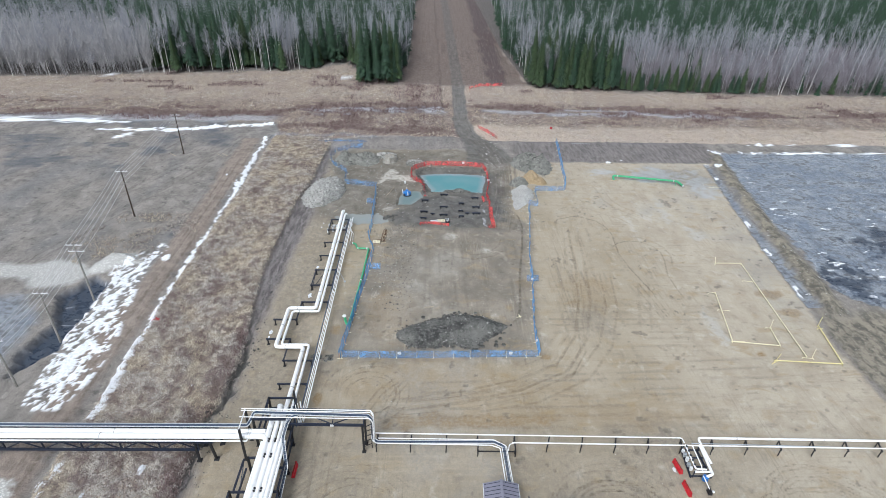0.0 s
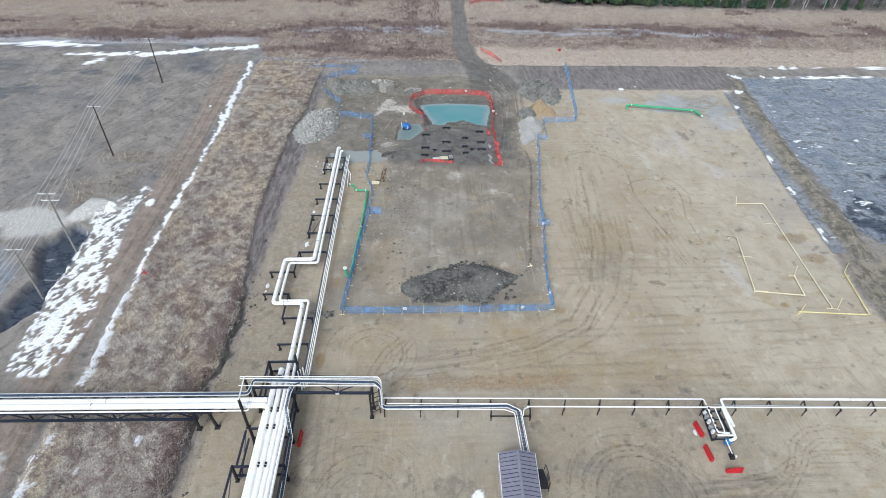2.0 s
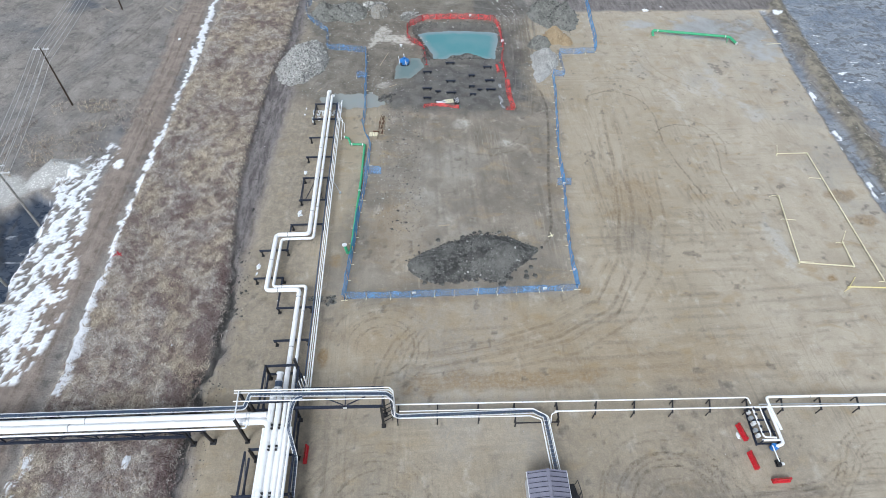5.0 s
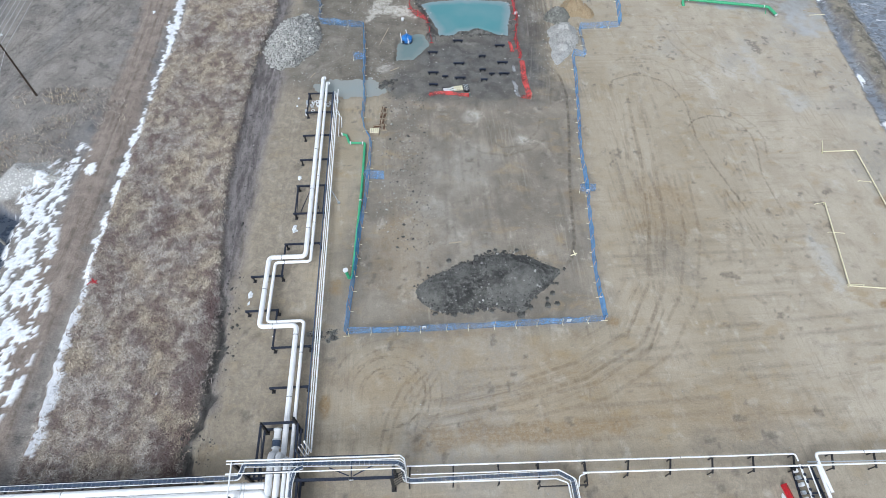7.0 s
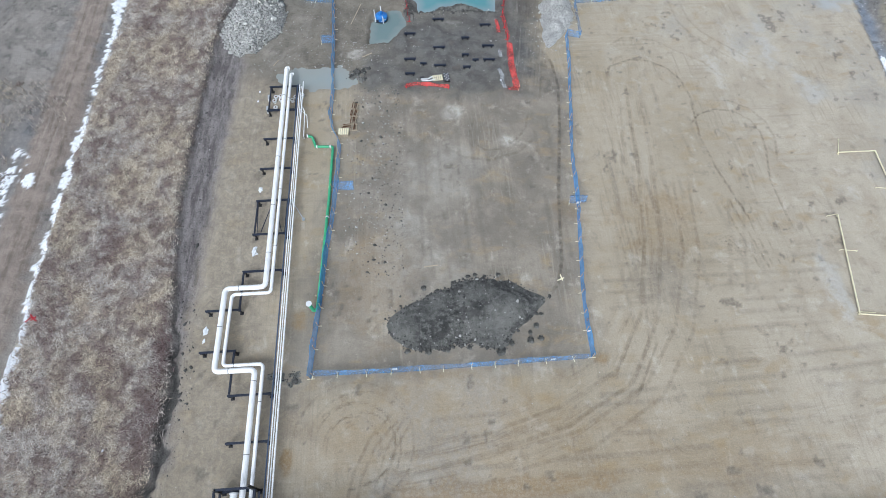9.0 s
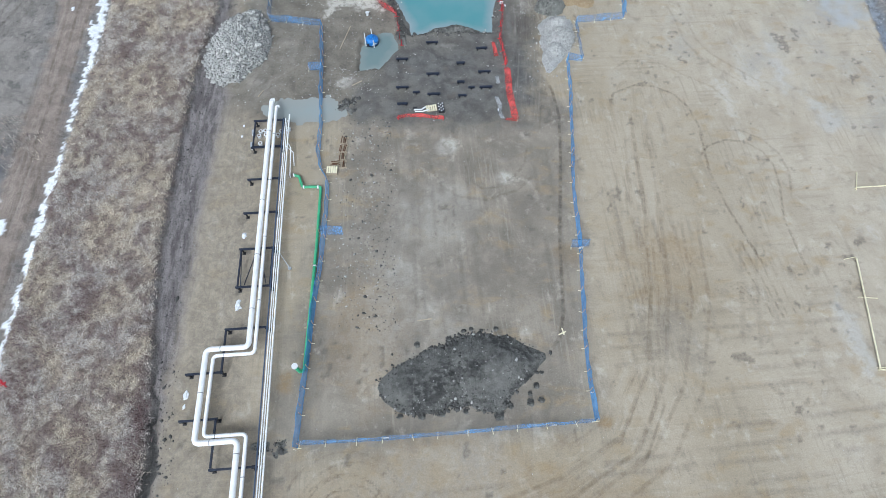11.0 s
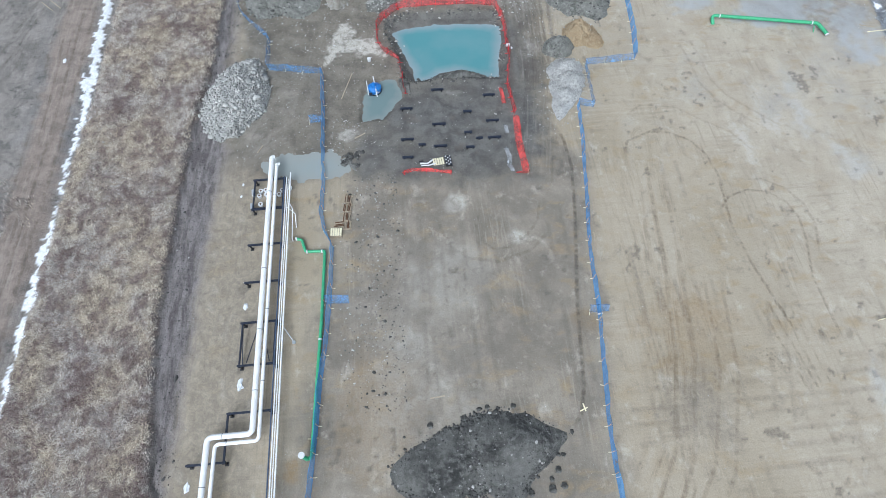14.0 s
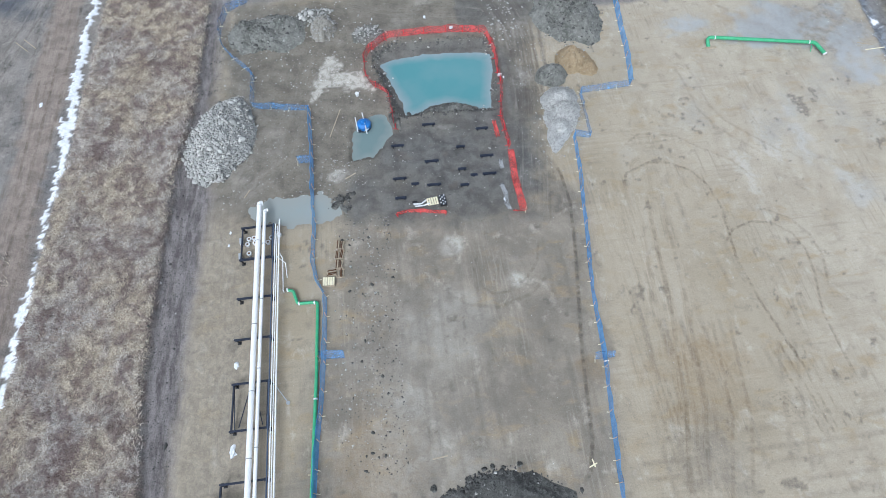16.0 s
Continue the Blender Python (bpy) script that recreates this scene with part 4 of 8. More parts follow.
def ground_material():
    n = Nodes("ground_earth_and_grass")
    pad_m, grass_m, mud_shade_m, snow_m = n.attr("cover")
    wet_m, gravel_m, marks_m, dust_m = n.attr("wear")
    wood_m, ochre_m, red_m, soil_m = n.attr("earth")
    dark_m, brush_m, damp_m, works_m = n.attr("tone")
    yard_m, ice_m, east_m, cut_m = n.attr("zone")
    mid, small, grit = n.noise(0.55, 6, 0.65, (1, 1, 1), 0.2, 0.5), n.noise(2.3, 6, 0.68), n.noise(6.0, 5, 0.7)
    blot = n.noise(1.1, 6, 0.7, (1, 1, 1), 0.9, 0.8)
    fibre = n.noise(1.6, 6, 0.75, (1.5, 1.0, 1), 0.5, 1.4)
    fine = n.noise(4.5, 5, 0.75, (1.0, 1.4, 1), 0.9, 1.0)
    chip, _ = n.voronoi(2.6)
    lane_at, lane_along, lane_m, _ = n.attr("lane")
    lane_vec = n.node("ShaderNodeCombineXYZ")
    n.nt.links.new(lane_at, lane_vec.inputs[0])
    n.nt.links.new(n.math("MULTIPLY", lane_along, 0.06), lane_vec.inputs[1])
    lane_noise = n.node("ShaderNodeTexNoise")
    lane_noise.inputs["Scale"].default_value, lane_noise.inputs["Detail"].default_value, lane_noise.inputs["Roughness"].default_value = 1.5, 5.0, 0.72
    n.nt.links.new(lane_vec.outputs[0], lane_noise.inputs["Vector"])
    lane_c = lane_noise.outputs["Fac"]
    lane_m = n.math("MULTIPLY", lane_m, n.ramp(n.noise(0.35, 4, 0.6, (1, 1, 1), 0.8, 0.5), 0.38, 0.58, 0.25, 1.0))

    def lines(turn, fine_across, seed_shift, where_scale, low, high):
        """Thin scraped lines in one direction, in patches."""
        c = n.noise(1.0, 4, 0.7, (fine_across, 0.12, 1), turn)
        where = n.noise(where_scale, 3, 0.5, (1, 1, 1), turn + seed_shift)
        short = n.ramp(n.noise(0.5, 4, 0.6, (1, 1, 1), turn + 1.1), 0.40, 0.56)
        return n.math("MULTIPLY", n.math("MULTIPLY", n.ramp(c, 0.545, 0.62), short), n.ramp(where, low, high))

    def ruts(key):
        """Pressed wheel lines, broken and treaded along their way."""
        off, along, strength, _ = n.attr(key)
        vec = n.node("ShaderNodeCombineXYZ")
        n.nt.links.new(along, vec.inputs[0])
        tread = n.node("ShaderNodeTexNoise")
        tread.inputs["Scale"].default_value, tread.inputs["Detail"].default_value = 1.3, 6.0
        n.nt.links.new(vec.outputs[0], tread.inputs["Vector"])
        soft = n.math("ADD", off, n.math("MULTIPLY", n.math("SUBTRACT", small, 0.5), 0.5))
        line = n.ramp(soft, 0.07, -0.08)
        return n.math("MULTIPLY", n.math("MULTIPLY", line, strength), n.ramp(n.math("ADD", tread.outputs["Fac"], n.math("MULTIPLY", n.math("SUBTRACT", mid, 0.5), 0.8)), 0.36, 0.60, 0.12, 1.0))

    # field of bare brown dirt
    tilth = n.noise(0.22, 9, 0.68, (1.1, 0.8, 1), 0.5, 0.3)
    knot = n.noise(1.5, 6, 0.74, (0.8, 1.2, 1), 0.2, 0.2)
    col = n.mix(n.ramp(tilth, 0.40, 0.60), (0.185, 0.168, 0.152), (0.282, 0.256, 0.230))
    col = n.mix(n.ramp(n.noise(0.05, 6, 0.6, (1.2, 0.6, 1), 0.6, 0.5), 0.48, 0.62, 0.0, 0.6), col, (0.175, 0.174, 0.178))
    col = n.mix(n.math("MULTIPLY", n.ramp(knot, 0.56, 0.63), n.ramp(tilth, 0.56, 0.42, 0.25, 0.85)), col, (0.080, 0.072, 0.068))
    col = n.mix(n.ramp(knot, 0.42, 0.34, 0.0, 0.55), col, (0.41, 0.375, 0.335))
    furrow = n.noise(0.42, 8, 0.7, (1.0, 1.0, 1), 1.2, 0.2)
    col = n.mix(n.ramp(furrow, 0.555, 0.64, 0.0, 0.75), col, (0.098, 0.090, 0.086))
    col = n.mix(n.ramp(furrow, 0.44, 0.36, 0.0, 0.5), col, (0.36, 0.328, 0.296))
    col = n.mix(n.math("MULTIPLY", lines(-0.5, 2.2, 1.0, 0.06, 0.46, 0.58), 0.6), col, (0.105, 0.092, 0.085))
    col = n.mix(n.ramp(small, 0.57, 0.70, 0.0, 0.4), col, (0.38, 0.345, 0.31))
    col = n.mix(n.math("MULTIPLY", n.ramp(chip, 0.10, 0.05), n.ramp(mid, 0.50, 0.62, 0.0, 0.9)), col, (0.60, 0.59, 0.57))
    col = n.mix(n.math("MULTIPLY", dark_m, n.ramp(tilth, 0.36, 0.58, 0.3, 1.0)), col, (0.094, 0.100, 0.116))
    red_c = n.mix(n.ramp(mid, 0.42, 0.58), (0.285, 0.235, 0.198), (0.21, 0.172, 0.146))
    red_c = n.mix(n.math("MULTIPLY", lines(0.03, 3.5, 0.4, 0.08, 0.35, 0.55), 0.7), red_c, (0.34, 0.285, 0.24))
    col = n.mix(red_m, col, n.mix(cut_m, red_c, n.mix(n.math("MULTIPLY", dark_m, 0.8), n.mix(n.ramp(blot, 0.4, 0.6), (0.195, 0.150, 0.126), (0.112, 0.082, 0.071)), (0.072, 0.048, 0.047))))
    # dark soil
    soil_c = n.mix(n.ramp(n.noise(0.8, 7, 0.64, (1.6, 0.35, 1), 0.03, 0.3), 0.40, 0.60), (0.105, 0.092, 0.090), (0.225, 0.203, 0.197))
    soil_c = n.mix(n.ramp(small, 0.56, 0.68, 0.0, 0.5), soil_c, (0.27, 0.245, 0.235))
    soil_c = n.mix(n.ramp(small, 0.44, 0.34, 0.0, 0.6), soil_c, (0.066, 0.058, 0.056))
    col = n.mix(soil_m, col, soil_c)
    # dry grass and low brush
    straw = n.mix(n.ramp(fibre, 0.42, 0.58), (0.12, 0.092, 0.082), (0.50, 0.435, 0.365))
    straw = n.mix(n.ramp(n.noise(0.30, 5, 0.65, (1, 0.7, 1), 0.4, 0.9), 0.49, 0.58, 0.0, 0.8), straw, n.mix(n.ramp(fibre, 0.42, 0.60), (0.085, 0.066, 0.064), (0.27, 0.22, 0.20)))
    straw = n.mix(n.ramp(mid, 0.45, 0.60, 0.0, 0.7), straw, n.mix(n.ramp(fine, 0.42, 0.58), (0.12, 0.092, 0.082), (0.38, 0.32, 0.275)))
    straw = n.mix(n.math("MULTIPLY", brush_m, n.ramp(fine, 0.35, 0.55, 0.35, 0.95)), straw, n.mix(n.ramp(fine, 0.42, 0.58), (0.10, 0.074, 0.068), (0.25, 0.20, 0.185)))
    bleach_m = n.attr("rut_a")[3]
    straw = n.mix(n.math("MULTIPLY", bleach_m, n.ramp(fibre, 0.38, 0.56, 0.35, 0.95)), straw, (0.60, 0.535, 0.455))
    straw = n.mix(1.0, straw, n.mix(bleach_m, (1.02, 0.96, 0.93), (1.04, 0.99, 0.97)), "MULTIPLY")
    col = n.mix(n.math("MULTIPLY", grass_m, n.ramp(small, 0.3, 0.45, 0.7, 1.0)), col, straw)
    # wood floor
    col = n.mix(wood_m, col, n.mix(n.ramp(small, 0.42, 0.58), (0.07, 0.06, 0.056), (0.17, 0.152, 0.142)))
    # graded pad
    cloud = n.noise(0.075, 7, 0.58, (1, 0.8, 1), 0.6, 0.3)
    drift = n.noise(0.21, 8, 0.62, (1, 0.75, 1), 2.2, 0.4)
    fleck = n.noise(3.4, 6, 0.7)
    sand = n.mix(n.ramp(cloud, 0.40, 0.60), (0.318, 0.276, 0.208), (0.372, 0.328, 0.258))
    sand = n.mix(n.math("MULTIPLY", east_m, 0.75), sand, n.mix(n.ramp(drift, 0.40, 0.60), (0.372, 0.333, 0.272), (0.455, 0.418, 0.352)))
    sand = n.mix(n.math("MULTIPLY", yard_m, 0.9), sand, n.mix(n.ramp(drift, 0.38, 0.62), (0.155, 0.142, 0.123), (0.272, 0.248, 0.212)))
    # ochre clay showing through, grey damp and pale dried patches
    sand = n.mix(n.math("MULTIPLY", n.ramp(n.noise(0.34, 7, 0.62, (0.75, 1.4, 1), 0.2, 0.4), 0.53, 0.66), n.ramp(cloud, 0.60, 0.44, 0.15, 0.62)), sand, (0.315, 0.246, 0.148))
    sand = n.mix(n.ramp(n.noise(0.5, 8, 0.66, (1, 1, 1), 1.4, 0.3), 0.55, 0.68, 0.0, 0.5), sand, (0.195, 0.175, 0.145))
    sand = n.mix(n.ramp(n.noise(0.44, 8, 0.68, (1.1, 0.8, 1), 3.4, 0.3), 0.56, 0.68, 0.0, 0.55), sand, (0.50, 0.468, 0.412))
    # blade and wheel grain, north-south in the yard and the middle, east-west in the south
    along_ns = n.noise(1.1, 6, 0.62, (2.6, 0.16, 1), 0.03, 0.0)
    along_ew = n.noise(0.9, 6, 0.62, (0.14, 2.4, 1), -0.05, 0.0)
    ns_m = n.math("MULTIPLY", n.ramp(n.noise(0.11, 5, 0.55, (1.2, 0.6, 1), 0.5, 0.3), 0.46, 0.60), n.ramp(yard_m, 0.0, 1.0, 0.5, 0.55))
    sand = n.mix(n.math("MULTIPLY", n.ramp(along_ns, 0.53, 0.64), n.math("MULTIPLY", ns_m, 0.65)), sand, (0.175, 0.155, 0.127))
    sand = n.mix(n.math("MULTIPLY", n.ramp(along_ns, 0.46, 0.38), n.math("MULTIPLY", ns_m, 0.5)), sand, (0.43, 0.395, 0.335))
    ew_m = n.math("MULTIPLY", n.ramp(n.noise(0.12, 5, 0.55, (0.6, 1.3, 1), 1.1, 0.3), 0.47, 0.62), n.ramp(yard_m, 0.0, 1.0, 0.5, 0.12))
    sand = n.mix(n.math("MULTIPLY", n.ramp(along_ew, 0.53, 0.65), n.math("MULTIPLY", ew_m, 0.6)), sand, (0.20, 0.174, 0.138))
    sand = n.mix(n.math("MULTIPLY", n.ramp(along_ew, 0.46, 0.37), n.math("MULTIPLY", ew_m, 0.6)), sand, (0.455, 0.41, 0.34))
    sand = n.mix(n.math("MULTIPLY", lines(0.05, 7.0, 0.7, 0.07, 0.52, 0.62), 0.22), sand, (0.165, 0.143, 0.118))
    sand = n.mix(n.math("MULTIPLY", lines(1.53, 6.0, 0.9, 0.08, 0.53, 0.63), 0.15), sand, (0.18, 0.156, 0.128))
    # small scuffs, stones and grit
    sand = n.mix(n.ramp(small, 0.60, 0.70, 0.0, 0.4), sand, (0.17, 0.148, 0.120))
    sand = n.mix(n.ramp(fleck, 0.62, 0.72, 0.0, 0.35), sand, (0.52, 0.49, 0.435))
    sand = n.mix(n.math("MULTIPLY", n.ramp(fleck, 0.40, 0.30), n.ramp(mid, 0.42, 0.58, 0.1, 0.6)), sand, (0.13, 0.113, 0.093))
    sand = n.mix(n.math("MULTIPLY", n.ramp(chip, 0.10, 0.05), n.ramp(mid, 0.48, 0.62, 0.0, 0.8)), sand, (0.58, 0.56, 0.51))
    sand = n.mix(n.math("MULTIPLY", works_m, 0.85), sand, n.mix(n.ramp(n.noise(0.35, 8, 0.62, (1, 1, 1), 0.9, 0.3), 0.40, 0.60), (0.096, 0.090, 0.080), (0.170, 0.159, 0.140)))
    sand = n.mix(n.math("MULTIPLY", works_m, n.ramp(fleck, 0.56, 0.68, 0.0, 0.6)), sand, (0.25, 0.236, 0.212))
    sand = n.mix(n.math("MULTIPLY", works_m, n.ramp(fleck, 0.43, 0.33, 0.0, 0.65)), sand, (0.055, 0.052, 0.047))
    sand = n.mix(n.math("MULTIPLY", dust_m, n.ramp(blot, 0.38, 0.56, 0.25, 1.0)), sand, (0.47, 0.455, 0.42))
    sand = n.mix(n.math("MULTIPLY", ochre_m, n.ramp(small, 0.36, 0.56, 0.5, 1.0)), sand, (0.245, 0.174, 0.090))
    sand = n.mix(n.math("MULTIPLY", damp_m, n.ramp(blot, 0.38, 0.58, 0.3, 1.0)), sand, (0.165, 0.148, 0.126))
    sand = n.mix(1.0, sand, (1.035, 1.0, 0.955), "MULTIPLY")
    col = n.mix(pad_m, col, sand)
    silt = n.noise(0.42, 8, 0.62, (1, 1, 1), 0.3, 0.3)
    mud_c = n.mix(n.ramp(silt, 0.40, 0.60), (0.082, 0.078, 0.073), (0.142, 0.136, 0.127))
    mud_c = n.mix(n.ramp(fleck, 0.56, 0.72, 0.0, 0.45), mud_c, (0.20, 0.192, 0.178))
    mud_c = n.mix(n.ramp(fleck, 0.42, 0.30, 0.0, 0.5), mud_c, (0.045, 0.043, 0.041))
    # real mud, and the painted shadow line along the cut bank
    col = n.mix(mud_shade_m, col, mud_c)
    col = n.mix(n.math("MULTIPLY", marks_m, n.ramp(small, 0.38, 0.58, 0.45, 0.95)), col, (0.115, 0.100, 0.085))
    for key in ("rut_a", "rut_b", "rut_c"):
        col = n.mix(n.math("MULTIPLY", ruts(key), 0.75), col, (0.42, 0.39, 0.36), "MULTIPLY")
    col = n.mix(n.math("MULTIPLY", lane_m, n.ramp(lane_c, 0.52, 0.62, 0.0, 0.55)), col, (0.52, 0.49, 0.46), "MULTIPLY")
    col = n.mix(n.math("MULTIPLY", lane_m, n.ramp(lane_c, 0.46, 0.38, 0.0, 0.2)), col, (0.48, 0.44, 0.385))
    col = n.mix(1.0, col, n.mix(pad_m, n.ramp(n.noise(8.5, 3, 0.6), 0.36, 0.64, 0.78, 1.22), n.ramp(n.noise(7.0, 3, 0.6), 0.36, 0.64, 0.93, 1.07)), "MULTIPLY")
    # gravel and standing wet
    grain, _ = n.voronoi(3.2)
    col = n.mix(gravel_m, col, n.mix(n.ramp(grain, 0.05, 0.5), (0.74, 0.73, 0.70), (0.43, 0.42, 0.40)))
    flat = n.noise(0.16, 9, 0.64, (0.75, 1.25, 1), 0.55, 0.6)
    clump = n.noise(0.7, 8, 0.68, (0.8, 1.2, 1), 0.9, 0.4)
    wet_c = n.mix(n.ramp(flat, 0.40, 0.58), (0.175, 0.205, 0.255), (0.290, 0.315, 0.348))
    wet_c = n.mix(n.math("MULTIPLY", n.ramp(clump, 0.49, 0.57), n.ramp(flat, 0.38, 0.54, 0.25, 0.8)), wet_c, (0.096, 0.097, 0.102))
    wet_c = n.mix(n.math("MULTIPLY", n.ramp(clump, 0.60, 0.67), 0.5), wet_c, (0.155, 0.148, 0.138))
    wet_c = n.mix(n.math("MULTIPLY", n.ramp(knot, 0.57, 0.64), 0.6), wet_c, (0.062, 0.062, 0.066))
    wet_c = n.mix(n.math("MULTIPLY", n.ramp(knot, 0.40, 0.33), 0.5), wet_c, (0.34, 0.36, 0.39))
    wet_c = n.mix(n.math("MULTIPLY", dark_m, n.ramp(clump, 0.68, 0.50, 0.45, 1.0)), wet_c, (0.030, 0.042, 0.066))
    for turn, across in ((0.45, 1.6), (-0.5, 1.4)):
        wet_c = n.mix(n.math("MULTIPLY", lines(turn, across, 0.6, 0.09, 0.44, 0.56), 0.7), wet_c, (0.060, 0.062, 0.068))
    scrap = n.math("MULTIPLY", n.ramp(n.noise(0.42, 7, 0.66, (0.6, 1.5, 1), 0.35, 0.3), 0.625, 0.65), n.ramp(n.noise(0.05, 3), 0.42, 0.52))
    wet_c = n.mix(n.math("MULTIPLY", scrap, n.ramp(dark_m, 0.0, 0.5, 1.0, 0.3)), wet_c, (0.84, 0.85, 0.88))
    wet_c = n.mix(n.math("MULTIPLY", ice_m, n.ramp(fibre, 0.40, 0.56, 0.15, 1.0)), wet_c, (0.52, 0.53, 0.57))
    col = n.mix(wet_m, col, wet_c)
    # the melt water's sheen is put into the base colour as blue-grey
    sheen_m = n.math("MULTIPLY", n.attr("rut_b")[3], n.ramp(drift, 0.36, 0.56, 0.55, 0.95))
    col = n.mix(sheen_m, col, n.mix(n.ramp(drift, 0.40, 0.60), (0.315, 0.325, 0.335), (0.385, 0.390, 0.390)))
    berm_c = n.mix(n.ramp(n.noise(0.7, 7, 0.66, (1, 0.6, 1), 0.1, 0.3), 0.42, 0.58), (0.115, 0.104, 0.086), (0.275, 0.244, 0.190))
    berm_c = n.mix(n.ramp(knot, 0.56, 0.64, 0.0, 0.7), berm_c, (0.36, 0.325, 0.26))
    col = n.mix(n.attr("rut_c")[3], col, berm_c)
    col = n.mix(snow_m, col, n.mix(n.ramp(small, 0.45, 0.65), (0.90, 0.91, 0.94), (0.70, 0.72, 0.76)))
    rough = n.mix(n.math("MULTIPLY", wet_m, n.ramp(clump, 0.46, 0.58, 1.0, 0.15)), (0.93, 0.93, 0.93), (0.22, 0.22, 0.22))
    rough = n.mix(n.math("MULTIPLY", damp_m, 0.6), rough, (0.45, 0.45, 0.45))
    rough = n.mix(sheen_m, rough, (0.25, 0.25, 0.25))
    rough = n.mix(snow_m, rough, (0.7, 0.7, 0.7))
    relief = n.math("ADD", n.math("MULTIPLY", small, 1.0), n.math("ADD", n.math("MULTIPLY", grit, 0.4), n.math("MULTIPLY", n.math("MULTIPLY", fibre, grass_m), 3.0)))
    relief = n.math("MULTIPLY", relief, n.ramp(pad_m, 0.0, 1.0, 1.0, 0.45))
    relief = n.math("MULTIPLY", relief, n.ramp(wet_m, 0.0, 1.0, 1.0, 0.06))
    n.bump(relief, 0.9, 0.14)
    return n.done(col, rough, 0.0)


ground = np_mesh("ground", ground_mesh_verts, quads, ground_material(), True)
tagged(ground, "graded tan gravel pad, dry grass strips, mud and old snow", "ground", kind="structure")
covers = {
    "cover": (pad, grass * (1 - pad), np.clip(np.maximum(np.maximum(mud, 0.8 * bank), 0.75 * track * (1 - meadow * 0.2)), 0, 1), np.clip(snow, 0, 1)),
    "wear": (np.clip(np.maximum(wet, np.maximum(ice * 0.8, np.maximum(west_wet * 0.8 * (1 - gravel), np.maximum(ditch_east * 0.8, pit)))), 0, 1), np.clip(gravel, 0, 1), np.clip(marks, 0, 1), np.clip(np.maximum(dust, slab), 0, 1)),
    "earth": (wood_floor, np.clip(ochre, 0, 1), np.clip(np.maximum(red_dirt, 0.9 * cut), 0, 1), np.clip(np.maximum(np.maximum(soil, 0.75 * bench * step(X, 34, 40)), np.maximum(0.35 * bench_w, pit)), 0, 1)),
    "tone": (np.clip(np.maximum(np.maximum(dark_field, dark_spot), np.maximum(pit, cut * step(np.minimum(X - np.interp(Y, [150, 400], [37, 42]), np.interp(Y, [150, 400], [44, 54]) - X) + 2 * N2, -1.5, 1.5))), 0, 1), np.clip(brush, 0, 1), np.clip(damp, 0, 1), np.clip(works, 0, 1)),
}
covers["zone"] = (np.clip(yard * pad, 0, 1), np.clip(ice, 0, 1), pad * step(X + 6 * N3, 36, 62), np.clip(cut, 0, 1))
covers["lane"] = (lane_d, lane_s, lane_w, np.ones_like(X))
for key, (off, along, strength) in zip(("rut_a", "rut_b", "rut_c"), rut_layers):
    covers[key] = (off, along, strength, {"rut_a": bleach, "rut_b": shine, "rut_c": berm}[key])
covers["cover"] = (covers["cover"][0] * (1 - track * meadow), covers["cover"][1] * (1 - track) * (1 - cut) * (1 - 0.9 * bench * (X > 20)) * (1 - wood_floor), covers["cover"][2], covers["cover"][3])
for key, four in covers.items():
    layer = ground.data.attributes.new(key, "FLOAT_COLOR", "POINT")
    layer.data.foreach_set("color", np.stack([np.broadcast_to(v, X.shape) for v in four], 1).astype(np.float32).ravel())


def water_sheet(name, outline, level, material, label, reach):
    """A level sheet over the hollow; the ground's rise forms the shore. It keeps the depth below each point."""
    x0, x1 = min(p[0] for p in outline) - reach, max(p[0] for p in outline) + reach
    y0, y1 = min(p[1] for p in outline) - reach, max(p[1] for p in outline) + reach
    ax, ay = np.arange(x0, x1, 0.25), np.arange(y0, y1, 0.25)
    wx, wy = (v.ravel() for v in np.meshgrid(ax, ay))
    k = np.arange(len(wx)).reshape(len(ay), len(ax))
    q = np.stack([k[:-1, :-1].ravel(), k[:-1, 1:].ravel(), k[1:, 1:].ravel(), k[1:, :-1].ravel()], 1)
    near = inside(wx, wy, outline) > -reach
    q = q[near[q].all(1)]
    ob = np_mesh(name, np.stack([wx, wy, np.full_like(wx, level)], 1), q, material)
    deep = np.clip((level - height(wx, wy)) / 1.4, 0, 1)
    layer = ob.data.attributes.new("depth", "FLOAT_COLOR", "POINT")
    layer.data.foreach_set("color", np.stack([deep, deep, deep, np.ones_like(deep)], 1).astype(np.float32).ravel())
    return tagged(ob, label, "water", kind="structure")


water_sheet("water_pond", POND_EDGE, -0.9, POND, "still turquoise silty water in the dug pit", 1.2)
water_sheet("water_sump", PUMP_EDGE, -0.50, PUMP_POND, "murky grey green water round the pump", 0.7)
water_sheet("water_puddle", PUDDLE_EDGE, -0.07, PUDDLE, "shallow grey puddle beside the pipes", 1.0)


# ---- pipes, supports and racks ----
WEST_SLANT = -0.011
SLANT = -0.026          # the cross runs lean a little off the east-west line


def cross_y(x, y0, x0=-7.0):
    return y0 + (SLANT if x > x0 else WEST_SLANT) * (x - x0)


